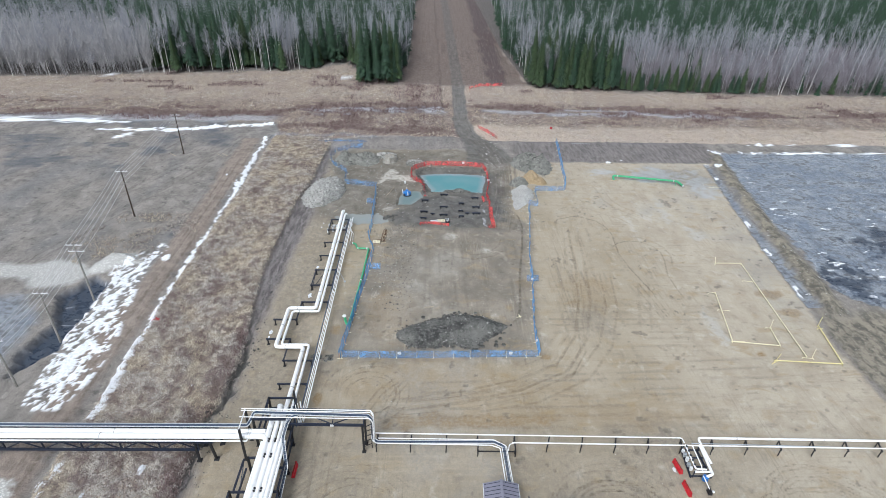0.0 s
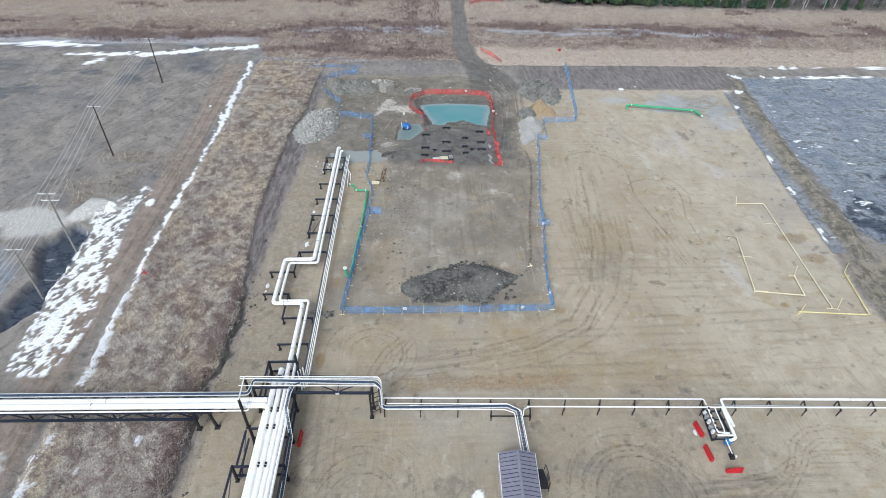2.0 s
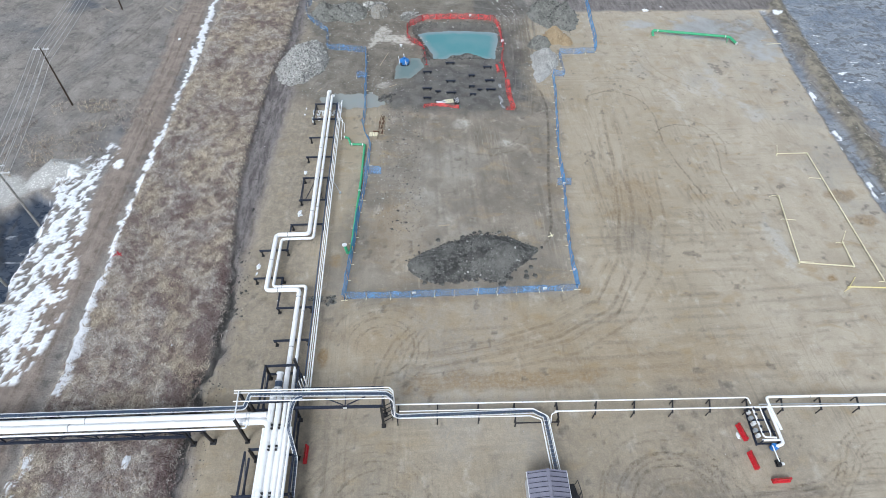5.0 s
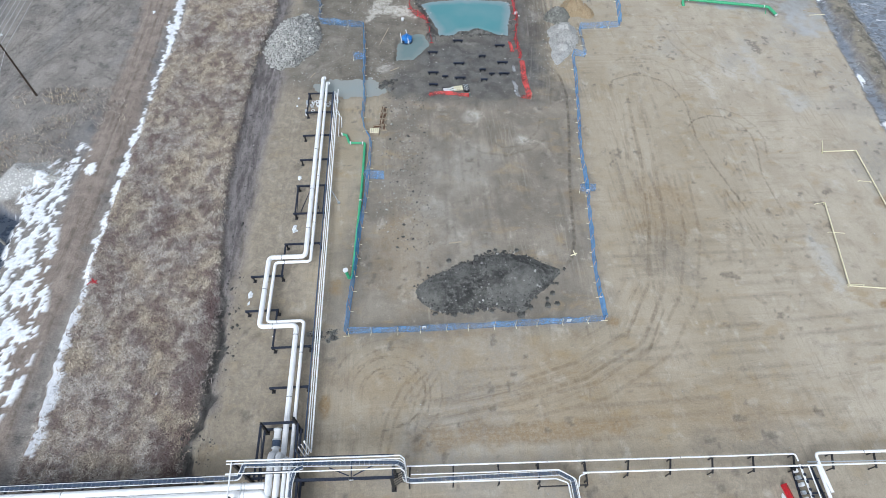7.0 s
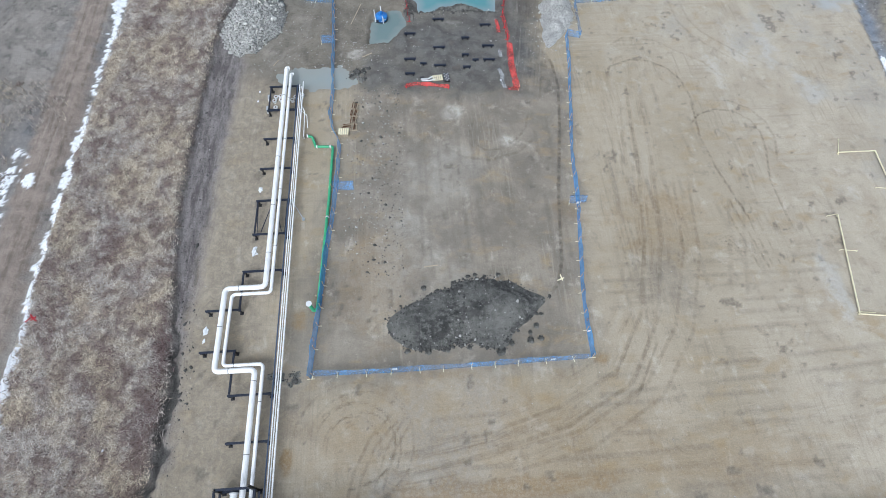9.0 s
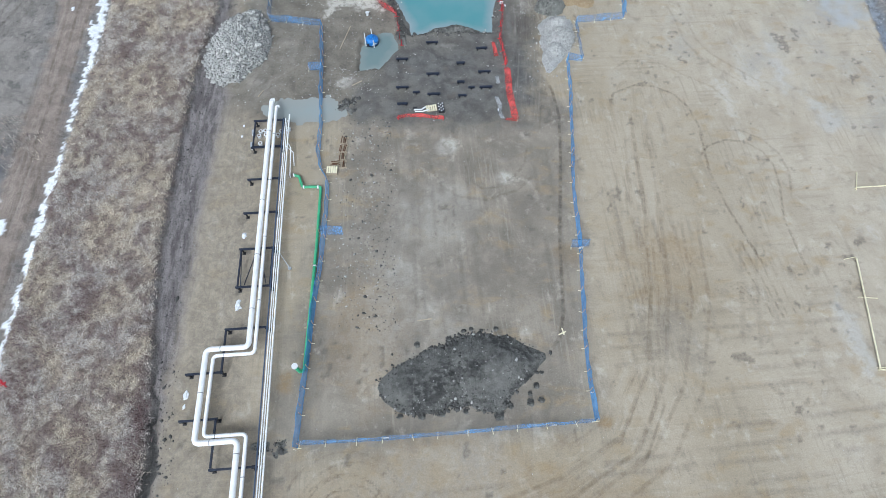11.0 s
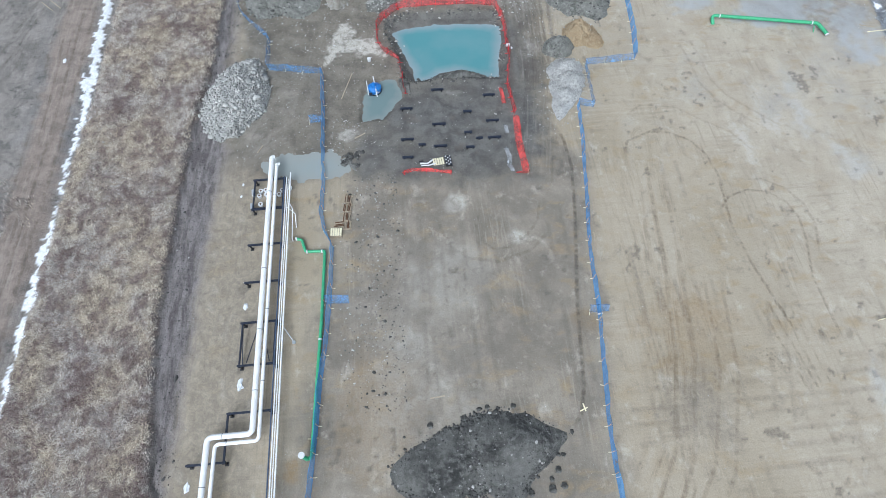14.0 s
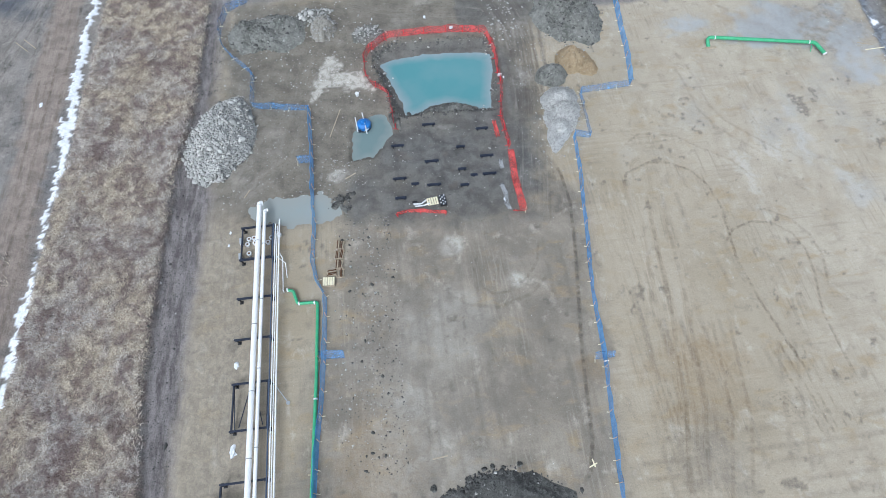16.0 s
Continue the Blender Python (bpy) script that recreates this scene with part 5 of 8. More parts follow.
def pipe_run(name, label, points, radius, bend, joints=(), material=None, category="pipe", group="", sides=16, joint_radius=None, joint_material=None):
    """An insulated pipe along a line with rounded bends; dark joint bands lie at the given places (point, way)."""
    root = thing(name, label, category, points[0], group=group)
    base = Vector(points[0])
    line = fillet([Vector(p) - base for p in points], bend, 8)
    part("run", tube(bmesh.new(), line, radius, sides), material or WHITE_CLAD, root, smooth=True)
    for p, way in joints:
        part("joint_band", disc(bmesh.new(), Vector(p) - base, way, joint_radius or radius * 1.035, 0.07, sides), joint_material or BAND, root, "dark grey joint band")
    return root


NORTH = (0, 1, 0)
big = [(-5.15, 43.6, 1.5), (-5.15, 9.75, 1.5), (-9.5, 9.75, 1.5), (-9.5, 0.35, 1.5), (-5.35, 0.35, 1.5), (-5.35, -14.2, 1.5), (-5.35, -14.2, 3.4), (-5.24, -16.5, 3.4), (-5.24, -34, 3.4)]
small = [(-4.5, 42.6, 1.38), (-4.5, 9.05, 1.38), (-8.72, 9.05, 1.38), (-8.72, 0.95, 1.38), (-4.6, 0.95, 1.38), (-4.6, -14.6, 1.38), (-4.6, -14.6, 3.46), (-4.6, -34, 3.46)]
pipe_run("insulated_pipe", "wide white clad pipe with two side loops on low supports", big, 0.29, 0.6,
         [((-5.15, y, 1.5), NORTH) for y in (38.6, 28.0, 20.6, 14.0)] + [((-8.0, 9.75, 1.5), (1, 0, 0)), ((-9.5, 5.2, 1.5), NORTH), ((-8.0, 0.35, 1.5), (1, 0, 0)), ((-5.35, -0.9, 1.5), NORTH), ((-5.35, -8, 1.5), NORTH), ], group="main pipes")
pipe_run("insulated_pipe", "slim white clad pipe beside the wide one", small, 0.19, 0.5,
         [((-4.5, y, 1.38), NORTH) for y in (38.2, 31.0, 23.0, 15.0)] + [((-7.6, 9.05, 1.38), (1, 0, 0)), ((-7.6, 0.95, 1.38), (1, 0, 0)), ((-4.6, -3.0, 1.38), NORTH)], group="main pipes")
# open pipe ends
for x, y, z, r in ((-5.15, 43.6, 1.5, 0.29), (-4.5, 42.6, 1.38, 0.19)):
    cap = thing("pipe_elbow", "white clad elbow closing the pipe end", "pipe elbow", (x, y, z), group="pipe ends")
    part("bend", tube(bmesh.new(), fillet([(0, -0.1, 0), (0, 0.35, 0), (0.32, 0.45, -0.12)], 0.3, 5), r * 1.05, 14), WHITE_CLAD, cap, smooth=True)
    part("flange", disc(bmesh.new(), (0, 0.02, 0), NORTH, r * 1.18, 0.08), PALE, cap)

stub = pipe_run("valve_pipe", "white clad pipe stub with a flanged end and blue valve body",
                [(-6.1, -11.3, 1.65), (-6.1, -13.7, 1.65), (-6.02, -14.3, 3.4), (-5.95, -17.9, 3.42)], 0.33, 0.5, [], group="main pipes")
part("flange", disc(bmesh.new(), (0, -0.05, 0), NORTH, 0.42, 0.12), PALE, stub)
part("valve_body", disc(bmesh.new(), (0, -1.45, 0), NORTH, 0.41, 0.6), TRAY, stub, "blue wrapped valve body")
part("flange", disc(bmesh.new(), (0, -1.05, 0), NORTH, 0.44, 0.08), PALE, stub)
part("flange", disc(bmesh.new(), (0, -1.85, 0), NORTH, 0.44, 0.08), PALE, stub)

# bridge pipes that swing into the north-south bundle
for y0, r, xb, bend in ((-16.98, 0.31, -6.95, 0.7), (-17.65, 0.345, -5.95, 0.9)):
    pts = [(-130, cross_y(-130, y0), 3.45), (xb, cross_y(xb, y0), 3.42), (xb, -34, 3.4)]
    if y0 > -17:
        pts = [(-130, cross_y(-130, y0), 3.45), (-6.3, cross_y(-6.3, y0), 3.45)]
    run = pipe_run("bridge_pipe", "white clad pipe carried by the truss bridge", pts, r, bend,
                   [((x, cross_y(x, y0), 3.45), (1, SLANT, 0)) for x in ((-25.6, -48) if y0 < -17 else (-24.2, -46))], group="bridge pipes")
    base = Vector(pts[0])
    for x in (-8.3, -8.0):
        part("clamp", disc(bmesh.new(), Vector((x, cross_y(x, y0), 3.45)) - base, (1, SLANT, 0), r * 1.15, 0.09), PALE, run)
pipe_run("thin_pipe", "thin white pipe along the truss bridge", [(-130, cross_y(-130, -18.2), 3.2), (-8.3, cross_y(-8.3, -18.2), 3.2), (-8.3, cross_y(-8.3, -17.0), 3.2)], 0.09, 0.2, group="bridge pipes")

pipe_run("insulated_pipe", "white clad pipe packed beside others on the rack", [(-4.12, -15.4, 2.2), (-4.12, -15.4, 3.5), (-4.12, -34, 3.5)], 0.22, 0.4, group="main pipes")
for x, z, r in ((-5.6, 3.28, 0.19), (-4.87, 3.26, 0.2), (-4.37, 3.28, 0.18), (-3.74, 3.42, 0.15), (-6.42, 3.34, 0.16)):
    pipe_run("insulated_pipe", "white clad pipe packed between others on the rack", [(x, -18.4, z), (x, -34, z)], r, 0.3, group="main pipes")
for y in (-18.2, -20.35, -24.75, -29.55):
    for x in (-5.59, -4.86):
        clamp = thing("pipe_clamp", "small dark steel clamp between packed pipes", "pipe clamp", (x, y, 3.62), group="pipe clamps")
        part("strap", box(bmesh.new(), -0.11, 0.11, -0.08, 0.08, -0.16, 0.1, 0.02), BLACK, clamp)
        part("bolt", box(bmesh.new(), -0.11, 0.11, -0.42, -0.27, -0.16, 0.1, 0.02), BLACK, clamp)
# thin lines beside the main pipes
for k, (dx, z, r, y1, mat) in enumerate(((-3.45, 1.24, 0.075, 41.0, TRAY), (-3.2, 1.26, 0.06, 40.9, WHITE_CLAD), (-2.98, 1.24, 0.05, 40.6, WHITE_CLAD), (-2.72, 1.28, 0.085, 41.5, WHITE_CLAD))):
    pipe_run("thin_pipe", "thin clad service pipe beside the main pipes", [(dx, y1, z), (dx, -14.4 + 0.25 * k, z), (dx, -14.4 + 0.25 * k, 4.9)], r, 0.2, material=mat, group="service pipes", sides=10)
pipe_run("thin_pipe", "short thin pipe branching low from the service pipes", [(-2.75, 37.0, 1.2), (-2.35, 36.2, 0.9), (-2.35, 32.2, 0.5), (-2.35, 32.2, 0.05)], 0.06, 0.15, group="service pipes", sides=10)
pipe_run("thin_pipe", "short thin pipe branching low from the service pipes", [(-2.95, 36.4, 1.2), (-2.05, 35.6, 0.8), (-2.0, 34.0, 0.06)], 0.05, 0.15, group="service pipes", sides=10)


def support(y, x0, x1, long_tie=None, posts=2, top=1.12):
    """A low portal of two posts and a cross beam."""
    s = thing("pipe_support", "black painted steel pipe support on two posts", "pipe support", (x0, y, 0), group="pipe supports")
    for x in ([0.0, x1 - x0] if posts == 2 else [0.0]):
        z = low_height(x0 + x, y)
        part("post", tube(bmesh.new(), [(x, 0, z - 0.1), (x, 0, top - 0.22)], 0.11, 10), BLACK, s)
        part("base_plate", box(bmesh.new(), x - 0.2, x + 0.2, -0.2, 0.2, z - 0.03, z + 0.05, 0.01), BLACK, s)
        part("cap_plate", box(bmesh.new(), x - 0.17, x + 0.17, -0.17, 0.17, top - 0.22, top - 0.185), BLACK, s)
    part("beam", ibeam(bmesh.new(), (-0.25, 0, top - 0.09), (x1 - x0 + 0.15, 0, top - 0.09), 0.2, 0.19), NAVY, s)
    for x in (-5.15, -4.5) if x0 > -8 and y > 10 else (-9.5, -8.72) if y > 1 else (-5.35, -4.6):
        if x0 < x < x1 + 0.2:
            part("pipe_shoe", box(bmesh.new(), x - x0 - 0.1, x - x0 + 0.1, -0.2, 0.2, top, top + 0.05), NAVY, s)
    if long_tie:
        dx, dy = long_tie
        part("tie_beam", ibeam(bmesh.new(), (dx, 0, top - 0.09), (dx, dy, top - 0.09), 0.18, 0.19), NAVY, s)
    return s


for y in (40.9, 36.5, 31.5, 26.6, 21.7, 16.9):
    support(y, -7.15, -3.5)
support(12.0, -7.75, -3.6)
support(7.35, -11.25, -7.85, (3.4, 4.5))
support(2.65, -11.25, -7.85, (3.4, -4.6))
support(-2.1, -7.75, -3.8)
support(-6.75, -7.4, -3.7)
for y0, y1, braced in ((16.9, 21.7, True), (36.5, 40.9, False)):
    frame_root = thing("support_bay", "navy steel side rails tying two pipe supports", "steel bay", (-7.15, y0, 0), group="support bays")
    for x in (-0.02, 3.55):
        part("rail", ibeam(bmesh.new(), (x, 0.12, 1.02), (x, y1 - y0 - 0.12, 1.02), 0.16, 0.18), NAVY, frame_root)
    if braced:
        for a, b in (((0.7, 0.3, 0.98), (1.75, y1 - y0 - 0.3, 0.98)), ((3.1, 0.3, 0.98), (2.1, y1 - y0 - 0.3, 0.98))):
            part("brace", bar(bmesh.new(), a, b, 0.08, 0.08), NAVY, frame_root)
        for x in (0.0, 3.5):
            part("brace", bar(bmesh.new(), (x, 0.2, 0.1), (x, y1 - y0 - 0.2, 0.9), 0.08, 0.08), NAVY, frame_root)
    else:
        part("grating", box(bmesh.new(), 0.1, 3.4, 0.2, 0.26, 0.98, 1.03), NAVY, frame_root)

hose = thing("drain_line", "thin grey drain line with a round foot beside the supports", "drain line", (-3.2, 21.3, 0))
part("arm", tube(bmesh.new(), fillet([(0, 0.3, 1.2), (0.2, 0, 1.1), (1.45, -1.9, 0.1)], 0.2), 0.045, 8), GALV, hose)
part("foot", disc(bmesh.new(), (1.45, -1.95, 0.09), (0, 0, 1), 0.2, 0.16), GALV, hose)

# white drums and parts stored under the last bay
for k, (x, y) in enumerate(((-6.6, 39.7), (-6.0, 39.8), (-5.85, 39.1), (-6.75, 39.0), (-6.5, 37.7), (-3.9, 39.6), (-3.0, 39.9), (-4.3, 39.0))):
    drum = thing("spool", "round white spool standing under the pipes", "spool", (x, y, low_height(x, y)), 20 * k, "spools")
    part("barrel", tube(bmesh.new(), [(0, 0, 0), (0, 0, 0.34)], 0.24, 14), PALE, drum)
    part("rim", tube(bmesh.new(), [(0, 0, 0.34), (0, 0, 0.40)], 0.30, 14), PALE, drum)
    part("hub", tube(bmesh.new(), [(0, 0, 0.40), (0, 0, 0.43)], 0.12, 12), RUST, drum, "brown hub")
for x, y in ((-7.5, 39.4), (-7.5, 37.3)):
    tote = thing("plastic_tote", "pale plastic tote beside the steel bay", "tote", (x, y, low_height(x, y)), 5)
    part("tub", box(bmesh.new(), -0.13, 0.13, -0.4, 0.4, 0, 0.6, 0.03), PALE, tote)
    part("lid", box(bmesh.new(), -0.15, 0.15, -0.43, 0.43, 0.6, 0.66, 0.02), GALV, tote, "grey lid")


def portal(y, x0, x1, top, low=None, extra=None, name="rack_portal"):
    """A tall rack portal: two posts, a top beam and a lower beam."""
    s = thing(name, "navy steel rack portal of two posts and cross beams", "pipe rack", (x0, y, 0), group="rack portals")
    for x, t in ((0, top), (x1 - x0, extra or top)):
        z = low_height(x0 + x, y)
        part("post", ibeam_post(x, 0, z - 0.05, t), BLACK, s)
        part("base_plate", box(bmesh.new(), x - 0.22, x + 0.22, -0.22, 0.22, z - 0.03, z + 0.05), BLACK, s)
    part("beam", ibeam(bmesh.new(), (0.12, 0, top - 0.13), (x1 - x0 - 0.12, 0, top - 0.13), 0.2, 0.24), NAVY, s)
    if low:
        part("lower_beam", ibeam(bmesh.new(), (0.12, 0, low - 0.1), (x1 - x0 - 0.12, 0, low - 0.1), 0.2, 0.2), NAVY, s)
    return s


def ibeam_post(x, y, z0, z1, w=0.24):
    bm = bmesh.new()
    for dy in (-w / 2 + 0.015, w / 2 - 0.015):
        bar(bm, (x, y + dy, z0), (x, y + dy, z1), w, 0.03, (0, 1, 0))
    bar(bm, (x, y, z0), (x, y, z1), 0.03, w - 0.064, (0, 1, 0))
    return bm


portal(-11.1, -7.5, -4.15, 3.0, 1.15, 4.1)
portal(-16.2, -7.9, -3.6, 4.8, 3.0)
portal(-20.3, -7.65, -3.4, 3.0, 1.2)
portal(-24.7, -8.5, -3.2, 3.0, 1.2)
portal(-29.5, -8.5, -3.2, 3.0, 1.2)
for y0, y1, x, tops in ((-16.1, -11.2, -7.5, (2.85, 1.2)), (-16.1, -11.2, -3.9, (2.85, 1.2)), (-20.2, -16.3, -3.5, (2.85, 1.2)), (-24.6, -20.4, -8.05, (2.85, 1.2)), (-24.6, -20.4, -3.3, (2.85, 1.2)), (-29.4, -24.8, -8.5, (2.85,)), (-29.4, -24.8, -3.2, (2.85, 1.2))):
    side = thing("rack_bracing", "navy steel side rails between rack portals", "rack bracing", (x, y0, 0), group="rack bracings")
    for t in tops:
        part("rail", ibeam(bmesh.new(), (0, 0.05, t), (0, y1 - y0 - 0.05, t), 0.18, 0.2), NAVY, side)
    part("brace", bar(bmesh.new(), (0, 0.1, 0.25), (0, y1 - y0 - 0.1, 2.7), 0.09, 0.09), NAVY, side)

# tall posts that lift the tray over the bundle
for x, y, h in ((-8.85, -18.25, 5.4), (-8.95, -15.3, 5.4)):
    mast = thing("rack_post", "tall black steel rack post", "rack post", (x, y, 0), group="rack posts")
    part("shaft", ibeam_post(0, 0, low_height(x, y) - 0.05, h), BLACK, mast)
    part("base_plate", box(bmesh.new(), -0.24, 0.24, -0.24, 0.24, low_height(x, y) - 0.03, low_height(x, y) + 0.05), BLACK, mast)
cross = thing("rack_crossbar", "white crossbar on two tall rack posts", "crossbar", (-8.9, -18.3, 5.35))
part("bar", tube(bmesh.new(), [(0.05, 0, 0.05), (-0.05, 3.0, 0.05)], 0.07, 10), WHITE_CLAD, cross)


def tray(name, label, points, wide=0.5, group="cable trays", lift=0.0, dark=TRAY):
    """A ladder tray: two side rails, rungs and dark cables in it."""
    root = thing(name, label, "cable tray", points[0], group=group)
    base = Vector(points[0])
    line = [Vector(p) - base for p in points]
    rails = [bmesh.new(), bmesh.new()]
    sides = []
    for k, p in enumerate(line):
        ahead = (line[min(k + 1, len(line) - 1)] - line[max(k - 1, 0)])
        flat = Vector((ahead.x, ahead.y, 0))
        side = Vector((-flat.y, flat.x, 0)).normalized() if flat.length > 0.05 else (sides[-1] if sides else Vector((0, 1, 0)))
        sides.append(side)
    for bm, s in zip(rails, (-1, 1)):
        for a, b, sa, sb in zip(line, line[1:], sides, sides[1:]):
            bar(bm, a + sa * s * wide / 2, b + sb * s * wide / 2, 0.05, 0.12)
        part("rail", bm, PALE, root, "pale galvanised rail")
    bm, cables = bmesh.new(), bmesh.new()
    for a, b, sa, sb in zip(line, line[1:], sides, sides[1:]):
        n = max(1, int((b - a).length / 0.42))
        for k in range(n):
            p = a.lerp(b, (k + 0.5) / n)
            s = sa.lerp(sb, (k + 0.5) / n)
            bar(bm, p - s * wide / 2, p + s * wide / 2, 0.07, 0.03)
        for off in (-0.11, 0.0, 0.11):
            bar(cables, a + sa * off * wide / 0.5 + Vector((0, 0, 0.042)), b + sb * off * wide / 0.5 + Vector((0, 0, 0.042)), 0.075 * wide / 0.5, 0.05)
    part("rung_set", bm, PALE, root)["kind"] = "stuff"
    part("cable_bed", cables, TRAY, root, "dark blue cables")
    return root


tray("cable_tray", "galvanised ladder tray with dark cables along the bridge", fillet([(-130, cross_y(-130, -16.25), 3.65), (-8.7, cross_y(-8.7, -16.25), 3.65), (-8.2, cross_y(-8.2, -15.8), 4.4), (-7.9, cross_y(-7.9, -15.5), 5.1), (5.9, cross_y(5.9, -15.75), 5.1),
      (6.35, cross_y(6.35, -15.9), 4.6), (6.45, cross_y(6.45, -16.4), 1.6), (7.0, cross_y(7, -16.5), 1.32), (21.3, -16.95, 1.32), (22.45, -17.6, 1.32), (22.55, -23.4, 1.5)], 0.45, 5), 0.44)
tray("cable_tray", "galvanised tray branching south beside the rack", fillet([(-3.55, -16.1, 5.1), (-3.6, -19.3, 5.0), (-3.1, -21.2, 2.4), (-3.0, -34, 1.6)], 0.5, 5), 0.34)
tray("cable_tray", "short curved tray joining the two runs", fillet([(-2.6, -16.0, 5.1), (-3.3, -16.2, 5.1), (-3.5, -17.2, 5.1)], 0.5, 5), 0.3)
for dy, r, z in ((-15.2, 0.07, 5.4), (-15.45, 0.05, 5.35), (-16.25, 0.06, 5.15)):
    pipe_run("thin_pipe", "thin white pipe crossing high over the rack", [(-9.4, cross_y(-9.4, dy), z), (6.15, cross_y(6.15, dy), z), (6.5, cross_y(6.5, dy - 0.2), z - 0.4), (6.55, cross_y(6.5, dy - 0.3), 1.45)], r, 0.3, group="high pipes", sides=10)

gantry = thing("road_gantry", "navy steel gantry carrying pipes over the drive", "gantry", (5.3, -17.0, 0))
for dx, dy in ((0, -0.25), (0.15, 1.0)):
    part("post", ibeam_post(dx, dy, low_height(5.3 + dx, -17 + dy) - 0.05, 4.9), BLACK, gantry)
    part("base_plate", box(bmesh.new(), dx - 0.24, dx + 0.24, dy - 0.24, dy + 0.24, -0.03, 0.06), BLACK, gantry)
for dy in (-0.25, 1.25):
    part("girder", ibeam(bmesh.new(), (-9.0, dy + 0.24, 4.75), (0.25, dy, 4.75), 0.22, 0.3), NAVY, gantry)
part("top_rail", ibeam(bmesh.new(), (-8.0, 1.75, 5.3), (0.3, 1.52, 5.3), 0.2, 0.22), NAVY, gantry)
for a, b in (((-5.6, 0.9, 4.7), (-3.8, 0.1, 4.7)), ((-1.6, 0.9, 4.7), (-3.4, 0.1, 4.7)), ((-3.6, 1.3, 4.7), (-3.6, -0.1, 4.7)), ((0.1, 1.3, 4.7), (0.1, -0.2, 4.7))):
    part("brace", bar(bmesh.new(), a, b, 0.1, 0.1), NAVY, gantry)
part("gusset", box(bmesh.new(), -3.8, -3.4, -0.28, -0.14, 4.6, 4.9), PALE, gantry, "pale gusset plate")
for k in range(5):
    z = 0.8 + 0.85 * k
    part("rung", bar(bmesh.new(), (0.1, -0.1 + 0.0 * k, z), (0.95, 0.35, z), 0.07, 0.07), BLACK, gantry)
part("stand", bar(bmesh.new(), (0.95, 0.35, 0.0), (0.95, 0.35, 4.9), 0.08, 0.08), BLACK, gantry)

# truss bridge
bridge = thing("truss_bridge", "dark navy steel truss bridge carrying white pipes", "truss bridge", (-12.4, cross_y(-12.4, -18.2), 0))
SPAN = 92.0
for dy in (0.0, 2.3):
    for z, w in ((3.0, 0.24), (1.65, 0.24)):
        part("chord", ibeam(bmesh.new(), (0.1 if z > 2 else -1.8, dy, z), (-SPAN, dy + -WEST_SLANT * SPAN, z), w, 0.24), NAVY, bridge)
    pitch = 4.55
    for k in range(int(SPAN / pitch)):
        xa, xm, xb = -1.8 - k * pitch, -1.8 - (k + 0.5) * pitch, -1.8 - (k + 1) * pitch
        ya, ym, yb = (dy - WEST_SLANT * -x for x in (xa, xm, xb))
        part("diagonal", bar(bmesh.new(), (xa, ya, 1.7), (xm, ym, 2.95), 0.12, 0.12), NAVY, bridge)
        part("diagonal", bar(bmesh.new(), (xb, yb, 1.7), (xm, ym, 2.95), 0.12, 0.12), NAVY, bridge)
        part("vertical", bar(bmesh.new(), (xa, ya, 1.7), (xa, ya, 2.95), 0.14, 0.14), NAVY, bridge)
for k in range(26):
    x = -0.2 - k * 3.4
    part("cross_beam", ibeam(bmesh.new(), (x, -0.1 + WEST_SLANT * x, 3.02), (x, 2.4 + WEST_SLANT * x, 3.02), 0.14, 0.16), NAVY, bridge)
for x in (0.0, -2.1, -46.0, -48.0):
    for dy in (0.0, 2.3):
        wx, wy = -12.4 + x, cross_y(-12.4, -18.2) + dy
        z = low_height(wx, wy)
        part("leg", bar(bmesh.new(), (x, dy, z - 0.15), (x - (0.35 if x == 0 else 0.0), dy, 3.0), 0.24, 0.24), BLACK, bridge)
        part("footing", box(bmesh.new(), x - 0.3, x + 0.3, dy - 0.3, dy + 0.3, z - 0.1, z + 0.12, 0.02), BLACK, bridge)

# low east run
tie_x = [6.8, 11.0, 15.4, 19.3, 23.9, 27.9, 32.1, 36.3, 40.4, 44.5, 48.4, 52.7, 56.9, 61.1, 65.3, 69.5, 73.7]
for k, x in enumerate(tie_x):
    yn = -15.5 + SLANT * (x - 7)
    s = thing("low_pipe_stand", "black steel stand under the low cross pipes", "pipe stand", (x, yn, 0), group="low pipe stands")
    lean = 0.55 if x > 26 else 0.12
    reach = -1.4 if x > 26 else -1.75
    for dx, dy in ((lean, 0.0), (0.0, reach)):
        z = low_height(x + dx, yn + dy)
        part("post", tube(bmesh.new(), [(dx, dy, z - 0.1), (dx, dy, 1.06)], 0.065, 8), BLACK, s)
    part("beam", ibeam(bmesh.new(), (lean, 0.12, 1.13), (0, reach - 0.15, 1.13), 0.14, 0.15), BLACK, s)
pipe_run("low_pipe", "white clad pipe on low black stands", [(6.6, -15.5, 1.32), (45.1, -15.5 + SLANT * 38.1, 1.32), (45.15, -17.2, 1.25)], 0.08, 0.35, [((x, -15.5 + SLANT * (x - 7), 1.32), (1, 0, 0)) for x in (20.3, 33.5)], group="low pipes", sides=12)
pipe_run("low_pipe", "wider white clad pipe on low black stands", [(47.25, -20.2, 1.2), (47.15, -17.4, 1.25), (47.1, -16.55, 1.36), (90, -16.55 + SLANT * 43, 1.36)], 0.145, 0.45, [((x, -16.55 + SLANT * (x - 47), 1.36), (1, 0, 0)) for x in (52, 63)], group="low pipes", sides=14)
